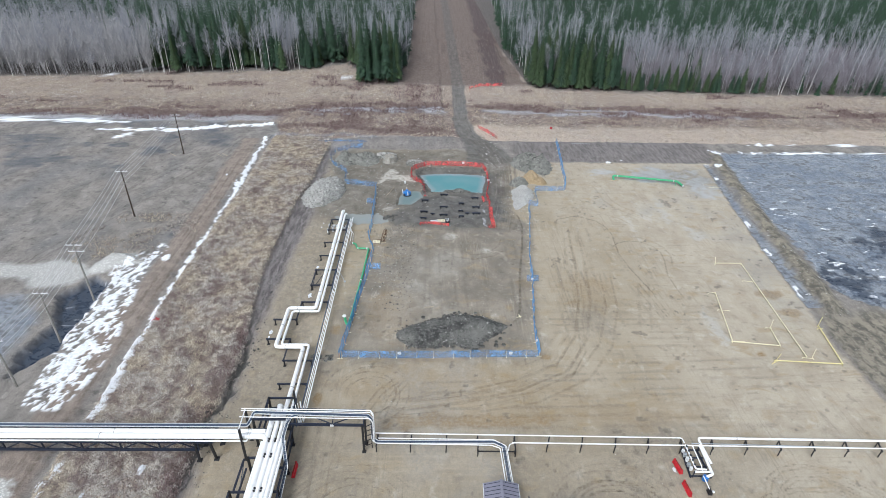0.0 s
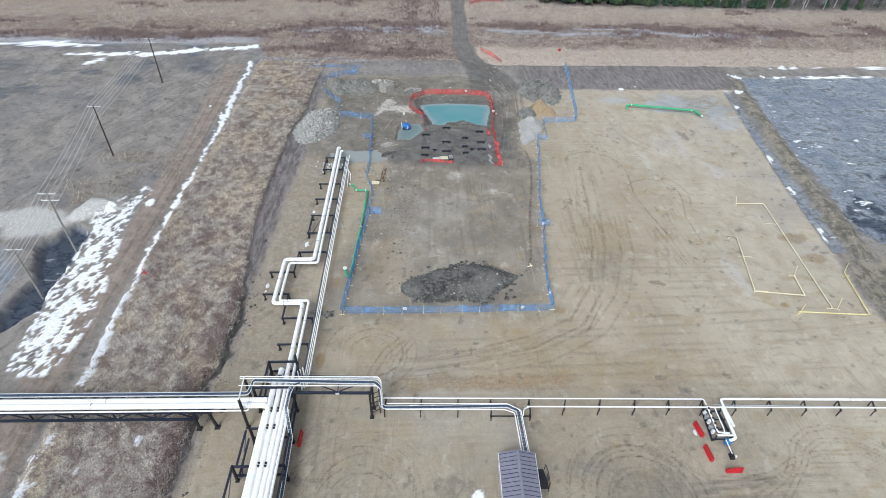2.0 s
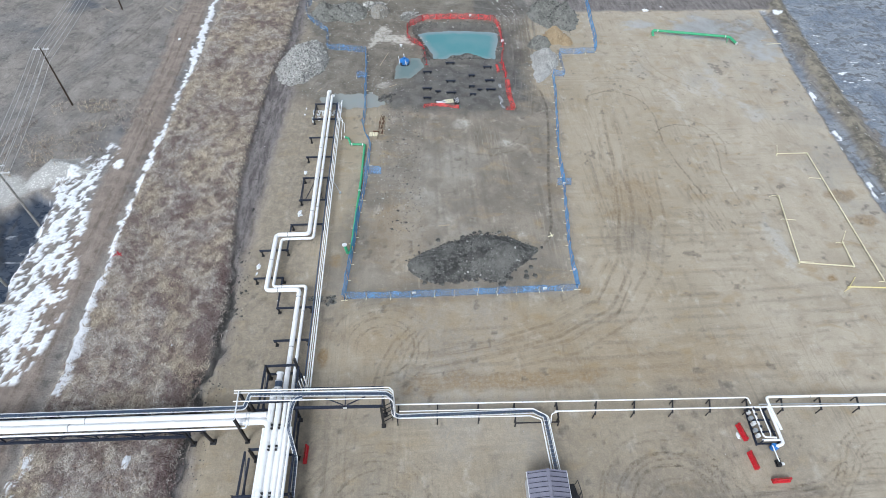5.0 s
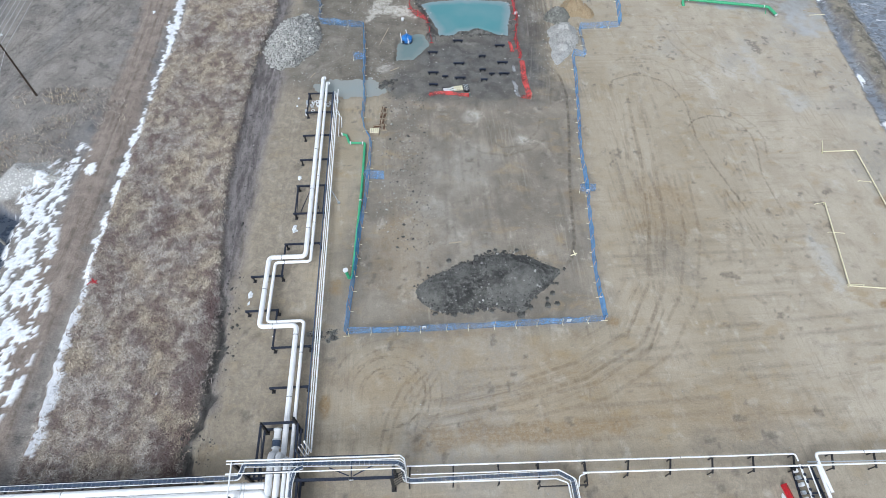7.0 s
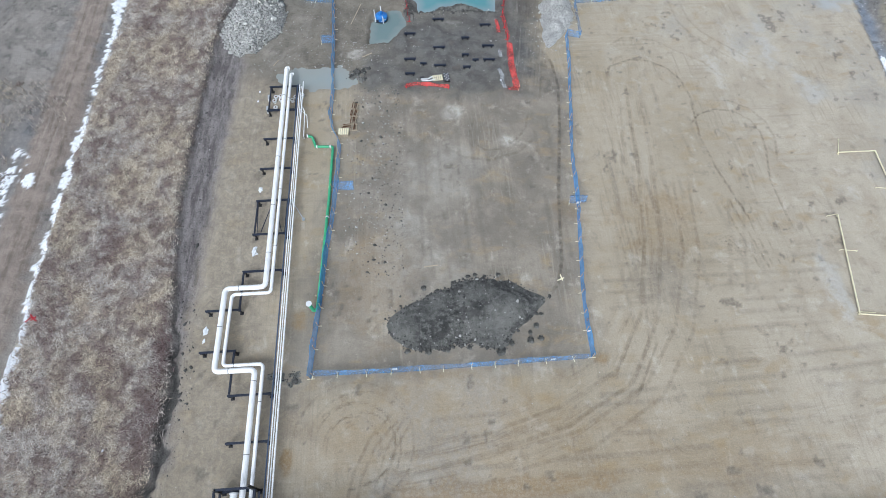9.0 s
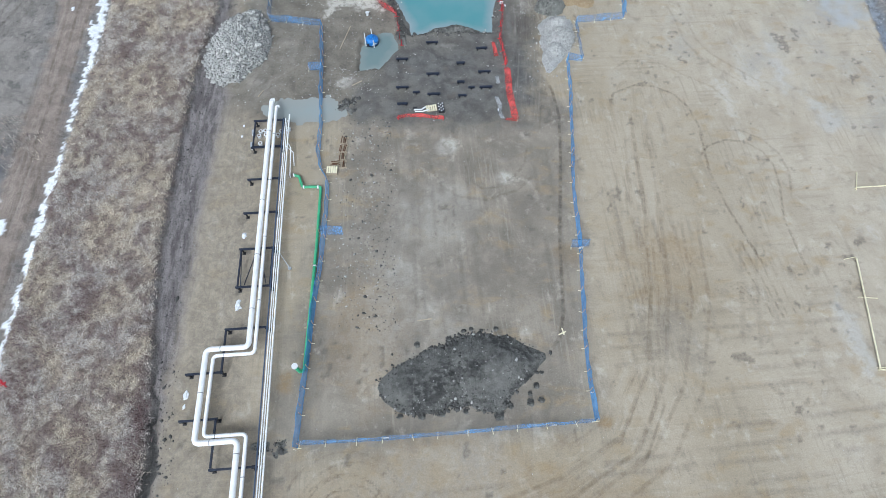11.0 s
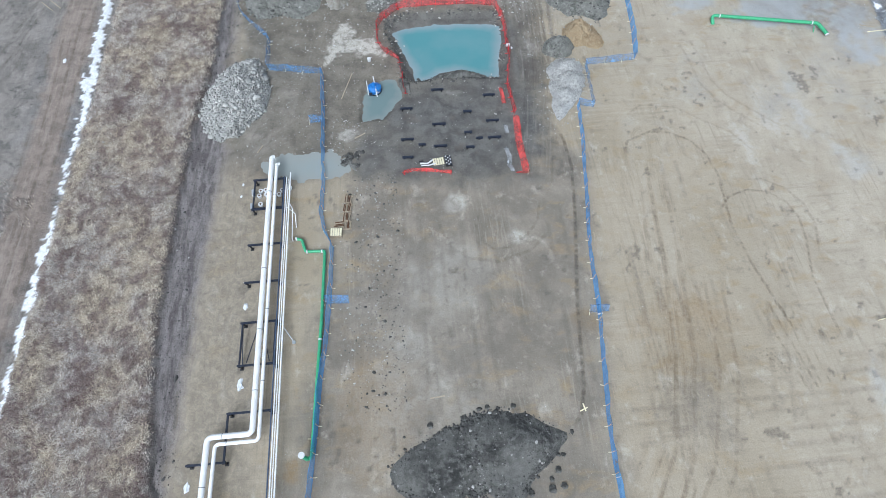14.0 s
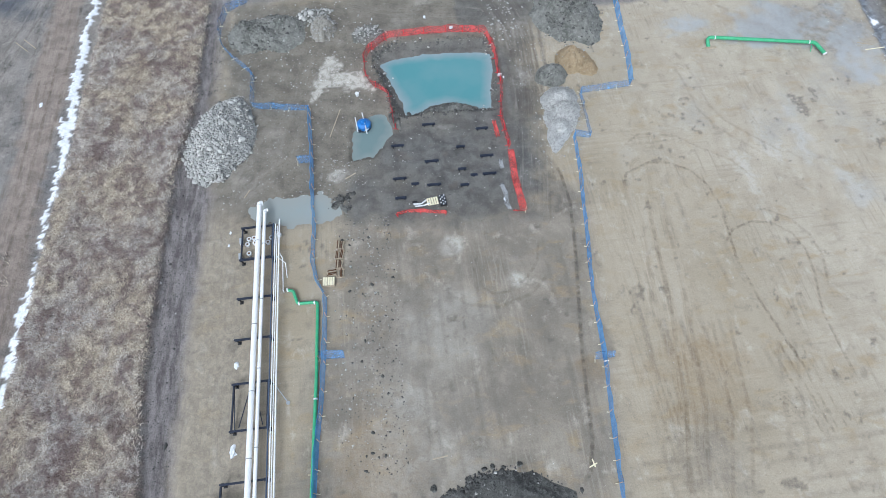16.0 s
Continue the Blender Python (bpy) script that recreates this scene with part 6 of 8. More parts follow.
for dy, r in ((-16.64, 0.085), (-16.9, 0.06)):
    pipe_run("low_pipe", "white clad pipe on low black stands", [(23.6 if r > 0.07 else 46, dy + SLANT * 16, 1.3), (90, dy + SLANT * 83, 1.3)], r, 0.2, material=WHITE_CLAD if r > 0.07 else GALV, group="low pipes", sides=10)
pipe_run("low_pipe", "white clad pipe on low black stands", [(7.0, -17.05, 1.33), (20.9, -17.45, 1.33), (22.0, -17.9, 1.33), (22.1, -23.4, 1.4)], 0.07, 0.4, group="low pipes", sides=10)
pipe_run("low_pipe", "white clad pipe on low black stands", [(7.0, -16.3, 1.35), (21.3, -16.65, 1.35), (22.8, -17.6, 1.35), (22.95, -23.4, 1.4)], 0.06, 0.5, group="low pipes", sides=10)
pipe_run("low_pipe", "short curved white pipe joining the run", [(24.0, -17.1, 1.33), (23.2, -17.35, 1.33), (22.95, -18.3, 1.33)], 0.06, 0.4, group="low pipes", sides=10)
stand = thing("tray_stand", "black steel frame under the tray corner", "tray stand", (19.3, -18.0, 0))
for x, y in ((0.0, 0.0), (4.6, -0.1)):
    part("post", bar(bmesh.new(), (x, y, -0.05), (x, y, 1.1), 0.12, 0.12), BLACK, stand)
    part("arm", bar(bmesh.new(), (x, y, 1.05), (x, y + 1.9, 1.05), 0.1, 0.1), BLACK, stand)
part("sill", bar(bmesh.new(), (0, 0, 0.9), (4.6, -0.1, 0.9), 0.1, 0.14), BLACK, stand)

# metering skid
skid = thing("metering_skid", "white piped metering skid with grey steel frame", "skid", (45.85, -19.4, 0), -2)
for x in (-1.0, 0.95):
    part("runner", ibeam(bmesh.new(), (1.25 * x, -2.0, 0.16), (x, 1.9, 0.16), 0.16, 0.2), NAVY, skid)
for y in (-1.9, -0.6, 0.7, 1.85):
    part("cross_member", ibeam(bmesh.new(), (-1.25, y, 0.34), (1.2, y, 0.34), 0.12, 0.15), NAVY, skid)
for x, y in ((-1.0, -1.9), (0.95, -1.9), (-1.0, 1.8), (0.95, 1.8)):
    part("upright", bar(bmesh.new(), (x, y, 0.1), (x, y, 1.2), 0.1, 0.1), NAVY, skid)
part("pipe", tube(bmesh.new(), fillet([(-0.75, 1.9, 1.25), (-0.72, -1.5, 1.15), (0.6, -1.55, 1.1)], 0.3), 0.1, 12), WHITE_CLAD, skid, smooth=True)
part("pipe", tube(bmesh.new(), fillet([(0.1, 1.9, 1.2), (0.15, -1.1, 1.1), (0.15, -1.5, 0.8)], 0.2), 0.07, 10), WHITE_CLAD, skid, smooth=True)
part("pipe", tube(bmesh.new(), fillet([(1.05, 1.9, 1.2), (1.05, -2.2, 1.1), (0.45, -2.4, 1.0), (0.3, -2.3, 0.6)], 0.35), 0.17, 14), WHITE_CLAD, skid, "wide white clad pipe", True)
part("header", tube(bmesh.new(), [(-0.9, -1.75, 0.95), (0.95, -1.75, 0.95)], 0.12, 12), WHITE_CLAD, skid)
for k, y in enumerate((1.4, 0.75, 0.1, -0.6, -1.2)):
    part("meter", box(bmesh.new(), -1.25 - 0.06 * (k % 2), -0.92, y - 0.17, y + 0.17, 0.5, 0.95 + 0.1 * (k % 3), 0.04), GALV if k % 2 else PALE, skid)
    part("valve_wheel", disc(bmesh.new(), (-0.72, y + 0.15, 1.38), (0, 0, 1), 0.14, 0.05), NAVY, skid)
part("tank", tube(bmesh.new(), [(0.25, -2.35, 0.3), (0.25, -2.35, 0.85)], 0.36, 16), BLUE_PUMP, skid, "bright blue vessel")
part("tank_lid", tube(bmesh.new(), [(0.25, -2.35, 0.85), (0.25, -2.35, 0.95)], [0.36, 0.2], 16), BLUE_PUMP, skid)
part("drain_pipe", tube(bmesh.new(), fillet([(-0.05, -2.3, 0.9), (0.1, -3.9, 0.7)], 0.2), 0.06, 10), WHITE_CLAD, skid)
motor = thing("pump_motor", "black pump motor with white fan cover", "motor", (45.95, -23.3, 0), -4)
part("body", tube(bmesh.new(), [(0, -0.3, 0.35), (0, 0.3, 0.35)], 0.2, 14), BLACK, motor)
part("cowl", tube(bmesh.new(), [(0.2, -0.12, 0.4), (0.42, -0.12, 0.4)], 0.16, 12), PALE, motor, "white fan cowl")
part("foot", box(bmesh.new(), -0.25, 0.25, -0.35, 0.35, 0, 0.15, 0.02), BLACK, motor)
part("riser", bar(bmesh.new(), (0, 0.3, 0.0), (0, 0.3, 0.75), 0.1, 0.1), BLACK, motor)
rag = thing("plastic_scrap", "crumpled white plastic scrap on the gravel", "scrap", (43.0, -20.2, low_height(43.0, -20.2)))
bm = bmesh.new()
bmesh.ops.create_icosphere(bm, subdivisions=2, radius=0.3)
for v in bm.verts:
    v.co = Vector((v.co.x * 0.6, v.co.y * 1.3, 0.08 + 0.35 * v.co.z)) * (1 + 0.5 * noise.noise(v.co * 6))
part("sheet", bm, PALE, rag)


def barrier(x, y, turn):
    b = thing("road_barrier", "red plastic road barrier standing on the gravel", "barrier", (x, y, low_height(x, y)), turn, "red barriers")
    bm = bmesh.new()
    outline = [(-0.2, 0), (0.2, 0), (0.2, 0.16), (0.12, 0.32), (0.08, 0.7), (-0.08, 0.7), (-0.12, 0.32), (-0.2, 0.16)]
    rings = [[bm.verts.new((px, l, pz)) for px, pz in outline] for l in (-0.9, -0.87, 0.87, 0.9)]
    for r, s in zip(rings, rings[1:]):
        for k in range(8):
            bm.faces.new((r[k], r[(k + 1) % 8], s[(k + 1) % 8], s[k]))
    bm.faces.new(rings[0][::-1])
    bm.faces.new(rings[-1])
    part("body", bm, RED, b)
    for l in (-0.55, 0.0, 0.55):
        part("rib", box(bmesh.new(), -0.18, 0.18, l - 0.05, l + 0.05, 0.05, 0.45, 0.02), RED, b)
    part("top_slot", box(bmesh.new(), -0.035, 0.035, -0.7, 0.7, 0.7, 0.712), RUST, b, "dark red slot")
    return b


for x, y, turn in ((43.5, -19.9, 8), (43.45, -22.9, 4), (45.45, -25.0, 91), (-2.65, -20.0, -2)):
    barrier(x, y, turn)

# small building with a standing-seam roof
hut = thing("control_building", "small control building with a mauve grey seamed roof", "building", (21.3, -23.7, 0), -1.5)
HL, HW, EAVE, RIDGE = 9.0, 1.75, 2.65, 3.2
for sx in (-1, 1):
    part("wall", box(bmesh.new(), sx * HW - 0.06, sx * HW + 0.06, -HL, -0.2, 0, EAVE), WALL, hut)
for y in (-0.26, -HL):
    bm = bmesh.new()
    for yy in (y - 0.06, y + 0.06):
        bm.faces.new([bm.verts.new((px, yy, pz)) for px, pz in ((-HW, 0), (HW, 0), (HW, EAVE), (0, RIDGE - 0.05), (-HW, EAVE))])
    bmesh.ops.bridge_loops(bm, edges=bm.edges[:])
    part("gable", bm, WALL, hut)
for sx in (-1, 1):
    bm = bmesh.new()
    x1 = sx * (HW + 0.2)
    lo, hi = EAVE - 0.08, RIDGE
    a = [bm.verts.new(p) for p in ((0, 0.0, hi), (x1, 0.0, lo), (x1, -HL - 0.2, lo), (0, -HL - 0.2, hi))]
    b = [bm.verts.new((v.co.x, v.co.y, v.co.z + 0.05)) for v in a]
    bm.faces.new(a[::-1])
    bm.faces.new(b)
    for k in range(4):
        bm.faces.new((a[k], a[(k + 1) % 4], b[(k + 1) % 4], b[k]))
    panel = part("roof_panel", bm, ROOF, hut)
    for k in range(20):
        y = -0.22 - k * 0.46
        part("seam", bar(bmesh.new(), (sx * 0.1, y, hi + 0.06 - 0.03), (x1 - sx * 0.08, y, lo + 0.075), 0.05, 0.06), NAVY, panel)
    part("gutter", box(bmesh.new(), x1 - 0.06, x1 + 0.06, -HL - 0.2, 0, lo - 0.06, lo + 0.02), PALE, hut)
part("ridge_cap", bar(bmesh.new(), (0, 0.03, RIDGE + 0.08), (0, -HL - 0.2, RIDGE + 0.08), 0.3, 0.05), ROOF, hut)
part("door", box(bmesh.new(), HW + 0.06, HW + 0.1, -2.6, -1.7, 0.6, 2.5), GALV, hut)
steps = thing("access_stair", "black steel landing and stair with rails", "stair", (23.35, -24.2, 0), -1.5)
part("landing", box(bmesh.new(), 0.1, 1.2, -2.6, -1.3, 0.72, 0.8), BLACK, steps)
for k in range(5):
    part("tread", box(bmesh.new(), 0.2, 1.1, -1.25 + 0.26 * k, -1.02 + 0.26 * k, 0.58 - 0.15 * k, 0.62 - 0.15 * k), BLACK, steps)
for x in (0.15, 1.2):
    for y, z in ((-2.55, 0.0), (-1.3, 0.0), (0.0, 0.0)):
        top = 1.8 if y < -1 else 1.1
        part("post", bar(bmesh.new(), (x, y, z), (x, y, top), 0.06, 0.06), BLACK, steps)
    part("rail", bar(bmesh.new(), (x, -2.55, 1.8), (x, -1.3, 1.8), 0.06, 0.06), BLACK, steps)
    part("rail", bar(bmesh.new(), (x, -1.3, 1.8), (x, 0.0, 1.1), 0.06, 0.06), BLACK, steps)
    part("mid_rail", bar(bmesh.new(), (x, -2.55, 1.3), (x, -1.3, 1.3), 0.05, 0.05), BLACK, steps)


# ---- fences ----
def net_fence(label, points, material, high=1.2, stakes=3.0, lean=0.0, sag=0.1, group="blue fences", seed=1, stake_material=None, lies=False):
    """Plastic netting on timber stakes: bands and cross strands are real strips."""
    rng = random.Random(seed)
    root = thing("mesh_fence", label, "fence", (points[0][0], points[0][1], 0), group=group)
    bx, by = points[0]
    line = []
    for (ax, ay), (cx, cy) in zip(points, points[1:]):
        n = max(1, int(math.hypot(cx - ax, cy - ay) / 0.5))
        for k in range(n):
            s = k / n
            line.append((ax + (cx - ax) * s, ay + (cy - ay) * s))
    line.append(points[-1])
    rows = 5
    bm = bmesh.new()
    cols = []
    run = 0.0
    phase = rng.random() * 6
    for k, (x, y) in enumerate(line):
        px, py = line[max(k - 1, 0)]
        qx, qy = line[min(k + 1, len(line) - 1)]
        nxx, nyy = -(qy - py), qx - px
        ln = math.hypot(nxx, nyy) or 1
        nxx, nyy = nxx / ln, nyy / ln
        run += math.hypot(x - px, y - py)
        dip = sag * math.sin(run / stakes * math.pi) ** 2 + 0.05 * math.sin(run * 1.7 + phase)
        tilt = lean + 0.05 * math.sin(run * 0.6 + phase) + 0.04 * math.sin(run * 2.3)
        z0 = low_height(x, y) + 0.04
        col = []
        for r in range(rows):
            f = r / (rows - 1)
            if lies:
                col.append(bm.verts.new((x - bx + nxx * (f - 0.5) * high, y - by + nyy * (f - 0.5) * high, z0 + 0.12 + 0.1 * math.sin(run * 1.9 + 4 * f))))
            else:
                col.append(bm.verts.new((x - bx + nxx * tilt * f * high, y - by + nyy * tilt * f * high, z0 + f * (high - dip))))
        cols.append(col)
    hems = {r: [c[r].co.copy() for c in cols] for r in (0, rows - 1)}
    for k, (a, b) in enumerate(zip(cols, cols[1:])):
        for r in range(rows - 1):
            bm.faces.new((a[r], b[r], b[r + 1], a[r + 1]))
    part("netting", bm, material, root)
    for r in (0, rows - 1):
        hem = bmesh.new()
        for a, b in zip(hems[r], hems[r][1:]):
            bar(hem, a, b, 0.03, 0.06)
        part("hem", hem, material, root)
    run, due = 0.0, 0.0
    for k, (x, y) in enumerate(line):
        if k:
            run += math.hypot(x - line[k - 1][0], y - line[k - 1][1])
        if run >= due and not lies:
            due += stakes * rng.uniform(0.85, 1.1)
            z = low_height(x, y)
            a, b = (x - bx, y - by, z - 0.2), (x - bx + rng.uniform(-0.08, 0.08), y - by + rng.uniform(-0.08, 0.08), z + high + 0.12)
            part("stake", bar(bmesh.new(), a, b, 0.07, 0.05), stake_material or WOOD, root)
            px, py = line[max(k - 1, 0)]
            qx, qy = line[min(k + 1, len(line) - 1)]
            ln = math.hypot(qx - px, qy - py) or 1
            ux, uy = -(qy - py) / ln, (qx - px) / ln
            way, half = rng.uniform(-0.08, 0.08), rng.uniform(0.28, 0.42)
            part("peg", bar(bmesh.new(), (x - bx - ux * half + uy * way, y - by - uy * half - ux * way, z + 0.06), (x - bx + ux * half - uy * way, y - by + uy * half + ux * way, z + 0.12), 0.06, 0.05), stake_material or CREAM_BAR, root)
    return root


net_fence("blue plastic mesh fence on timber stakes along the pad", [(0.1, -0.6), (0.5, 4.2), (0.95, 9.1), (1.4, 15), (1.9, 19), (2.3, 24), (2.45, 28), (2.5, 31.0), (1.6, 33.2), (1.2, 35.7), (1.4, 40.8), (1.2, 46.8), (1.2, 51.4), (1.1, 55.2), (0.9, 59.9)], SLACK_NET, 1.2, 2.6, 0.2, seed=2)
net_fence("blue plastic mesh fence jogging round the soil heaps", [(0.9, 59.9), (-7.0, 61.3), (-7.2, 67.6), (-10, 71.1), (-11.7, 73.6), (-12.7, 76.5), (-12.8, 79.4), (-12, 83), (-8.4, 85.0), (-5, 85.6)], BLUE_NET, 1.2, 2.8, 0.1, seed=3)
net_fence("blue plastic mesh fence across the south side", [(0.3, -0.25), (9, -0.4), (20, -0.3), (30.0, -0.15)], BLUE_NET, 1.15, 2.75, 0.1, seed=4)
net_fence("blue plastic mesh fence along the east side", [(30.0, -0.15), (30.1, 4), (30.5, 8.5), (31.3, 14.2), (32.1, 19.4), (32.7, 26.5), (33.3, 31), (34.3, 36.7), (34.9, 41), (35.5, 44.5), (36.2, 50.6)], SLACK_NET, 1.1, 2.6, -0.12, seed=5)
net_fence("blue plastic mesh fence jogging past the gravel heap", [(36.2, 50.6), (38.4, 50.0), (38.9, 58.1), (46.4, 58.5)], BLUE_NET, 1.15, 2.6, 0.05, seed=6)
net_fence("blue plastic mesh fence towards the meadow", [(46.4, 58.5), (47.7, 66), (48.2, 71), (49.0, 77), (50.5, 91)], SLACK_NET, 1.2, 3.0, -0.2, seed=7)
net_fence("short spare length of blue mesh fence across the line", [(1.6, 23.7), (4.3, 23.5)], BLUE_NET, 1.0, 9, 0.5, seed=8)
net_fence("short spare length of blue mesh fence across the line", [(31.2, 19.9), (33.4, 19.9)], BLUE_NET, 0.9, 9, 0.5, seed=9)
net_fence("short slack length of blue mesh fence by the puddle", [(-0.8, 50.8), (1.1, 50.8)], BLUE_NET, 0.9, 9, 0.5, seed=19)
net_fence("faded mesh fence along the far edge of the strip", [(-33.5, 93.3), (-20, 92.3), (-8, 91.2), (-1.5, 90.7)], FADED_NET, 0.9, 5, 0.1, seed=10)
net_fence("blue mesh fence fallen flat on the bank", [(-18, 89), (-12, 88.4), (-4, 88.2)], BLUE_NET, 0.8, 5, 0.1, seed=11, lies=True)
net_fence("orange red mesh fence round the flooded pit", [(12.5, 54.9), (12.0, 61.6), (9.9, 63.5), (9.0, 65.4), (9.0, 68.9), (9.9, 70.6), (12.7, 73.0), (18.3, 73.2), (22.7, 73.1), (27.4, 72.4), (28.4, 68.2), (28.2, 64.6), (28.1, 61.1), (27.0, 55.4), (27.2, 49.6)], RED_NET, 1.1, 3.0, 0.15, group="red fences", seed=12, stake_material=RED)
net_fence("orange red mesh fence fallen beside the mud", [(27.4, 49.3), (27.1, 45), (27.3, 39.8)], FALLEN_NET, 0.85, 4, 0.1, group="red fences", seed=13, lies=True)
net_fence("orange red mesh fence crumpled on the mud", [(27.5, 39.6), (25.9, 39.8)], FALLEN_NET, 0.9, 4, 0.4, group="red fences", seed=14)
net_fence("short orange red mesh fence before the mud", [(11.5, 40.9), (12.8, 41.3), (15, 41.0), (17.6, 40.5)], FALLEN_NET, 0.5, 3, 0.2, group="red fences", seed=15, stake_material=RED)
net_fence("torn strip of orange red mesh", [(26.0, 54.6), (26.1, 51.6)], FALLEN_NET, 0.5, 9, 0.2, group="red fences", seed=16, lies=True)
for k, (pts, wide) in enumerate((([(25.2, 44.0), (25.5, 42.4), (25.3, 41.2), (25.6, 40.0)], 0.55), ([(25.7, 47.8), (25.75, 46.4)], 0.5))):
    net_fence("torn pale grey plastic sheet lying on the mud", pts, TORN, wide, 9, 0.2, group="torn sheets", seed=17 + 8 * k, lies=True)
net_fence("orange red mesh fence beside the dirt track", [(33.8, 93.5), (31.0, 99), (28.8, 103)], RED_NET, 1.0, 3, 0.1, group="red fences", seed=18)
net_fence("orange red mesh fence beside the dirt track", [(28.4, 141), (29, 147), (33, 150.5), (42, 152)], RED_NET, 1.0, 3, 0.1, group="red fences", seed=20)
for x, y, s in ((22.5, 73.15, 0.5), (28.15, 62.6, 0.55), (32.1, 19.4, 0.5), (8.9, -0.25, 0.5), (25.6, -0.25, 0.5), (30.1, 2.7, 0.4)):
    board = thing("notice_board", "small white notice board tied to the mesh fence", "sign", (x, y, low_height(x, y)), group="notice boards")
    part("face", box(bmesh.new(), -s / 2, s / 2, -0.1, -0.07, 0.6, 0.6 + s, 0.008), PALE, board)
    for k in range(2):
        part("text_bar", box(bmesh.new(), -s * 0.35, s * 0.35, -0.106, -0.102, 0.72 + 0.16 * k, 0.76 + 0.16 * k), TRAY, board)

# ---- steel piles in the mud ----
for x, y, l in ((17.0, 54.8, 1.36), (24.1, 53.2, 1.3), (12.5, 51.6, 1.3), (20.8, 50.5, 0.9), (16.7, 48.5, 1.4), (24.0, 48.5, 1.36), (20.5, 46.8, 0.82), (21.9, 45.7, 0.7), (23.9, 45.6, 1.36), (12.3, 46.3, 1.36), (14.2, 45.2, 0.74), (16.6, 44.8, 1.36), (20.5, 44.3, 0.87), (12.2, 43.3, 1.1)):
    z = low_height(x, y)
    pile = thing("pile_support", "black steel pile with a flat cap beam", "pile", (x, y, z), -1.5, "steel piles")
    l *= 1.32
    for px in ((-l / 3, l / 3) if l > 1 else (0,)):
        part("shaft", tube(bmesh.new(), [(px, 0, -0.3), (px, 0, 0.3)], 0.09, 10), BLACK, pile)
        part("collar", disc(bmesh.new(), (px, 0, 0.30), (0, 0, 1), 0.14, 0.05, 10), BLACK, pile)
    part("cap_beam", ibeam(bmesh.new(), (-l / 2, 0, 0.43), (l / 2, 0, 0.43), 0.27, 0.2), NAVY, pile)


# ---- heaps ----
def heap(name, label, cx, cy, rx, ry, high, turn, material, seed, rough=0.25, lobes=(), category="heap", ragged_edge=0.22, outline=None):
    """A loose heap with an uneven outline; lobes are (dx, dy, radius, height) humps on it."""
    rng = np.random.RandomState(seed)
    rings, sides = 34, 96
    rho, ang = np.meshgrid(np.linspace(0, 1, rings), np.linspace(0, 2 * np.pi, sides, endpoint=False), indexing="ij")
    wob = 1 + ragged_edge * fbm(np.cos(ang) * 2 + seed, np.sin(ang) * 2, 1.0, 4, seed)
    if outline:
        way = np.array([math.atan2(y - cy, x - cx) for x, y in outline])
        far_ = np.array([math.hypot(x - cx, y - cy) for x, y in outline])
        order_ = np.argsort(way)
        wob = np.interp(ang, way[order_], far_[order_], period=2 * np.pi) * (1 + ragged_edge * fbm(np.cos(ang) * 6 + seed, np.sin(ang) * 6, 1.0, 4, seed, 0.7))
        rx = ry = 1.0
    lx, ly = rho * wob * rx * np.cos(ang), rho * wob * ry * np.sin(ang)
    c, s = math.cos(radians(turn)), math.sin(radians(turn))
    wx, wy = cx + lx * c - ly * s, cy + lx * s + ly * c
    body = np.clip(1 - rho ** 2, 0, 1) ** 0.85
    if lobes:
        body = body * 0.35
        for dx, dy, r, h in lobes:
            body = np.maximum(body, h * np.exp(-((wx - cx - dx) ** 2 + (wy - cy - dy) ** 2) / r ** 2) * np.clip(1.6 * (1 - rho), 0, 1) ** 0.5)
    lump = 1.5 * rough * (0.7 * fbm(wx, wy, 1.8, 4, seed + 1, 0.65) + 0.5 * np.abs(fbm(wx, wy, 0.6, 2, seed + 2)))
    z = high * body + lump * np.clip(3 * (1 - rho), 0, 1) - 0.25 * rho ** 6
    z += height(wx.ravel(), wy.ravel()).reshape(wx.shape) * np.clip(rho * 1.2, 0.3, 1)
    verts = np.stack([wx - cx, wy - cy, z], -1).reshape(-1, 3)
    ids = np.arange(rings * sides).reshape(rings, sides)
    nxt = np.roll(ids, -1, axis=1)
    quads_ = np.stack([ids[:-1], ids[1:], nxt[1:], nxt[:-1]], -1)[:, :, :].reshape(-1, 4)
    root = thing(name, label, category, (cx, cy, 0))
    ob = np_mesh("mound", verts, quads_, material, True)
    ob.parent = root
    top = lambda x, y: float(z.ravel()[np.argmin((wx.ravel() - x) ** 2 + (wy.ravel() - y) ** 2)])
    return root, top, (wx, wy, z, rho)


ROCKS = []
for k in range(5):
    bm = bmesh.new()
    bmesh.ops.create_icosphere(bm, subdivisions=1, radius=1.0)
    for v in bm.verts:
        q = v.co.copy()
        v.co = q * (0.75 + 0.95 * noise.noise(q * 1.9 + Vector((k * 7.1, 0, 0))))
        v.co.z *= 0.72
    bm.verts.ensure_lookup_table()
    ROCKS.append((np.array([v.co[:] for v in bm.verts]), np.array([[v.index for v in f.verts] for f in bm.faces])))
    bm.free()


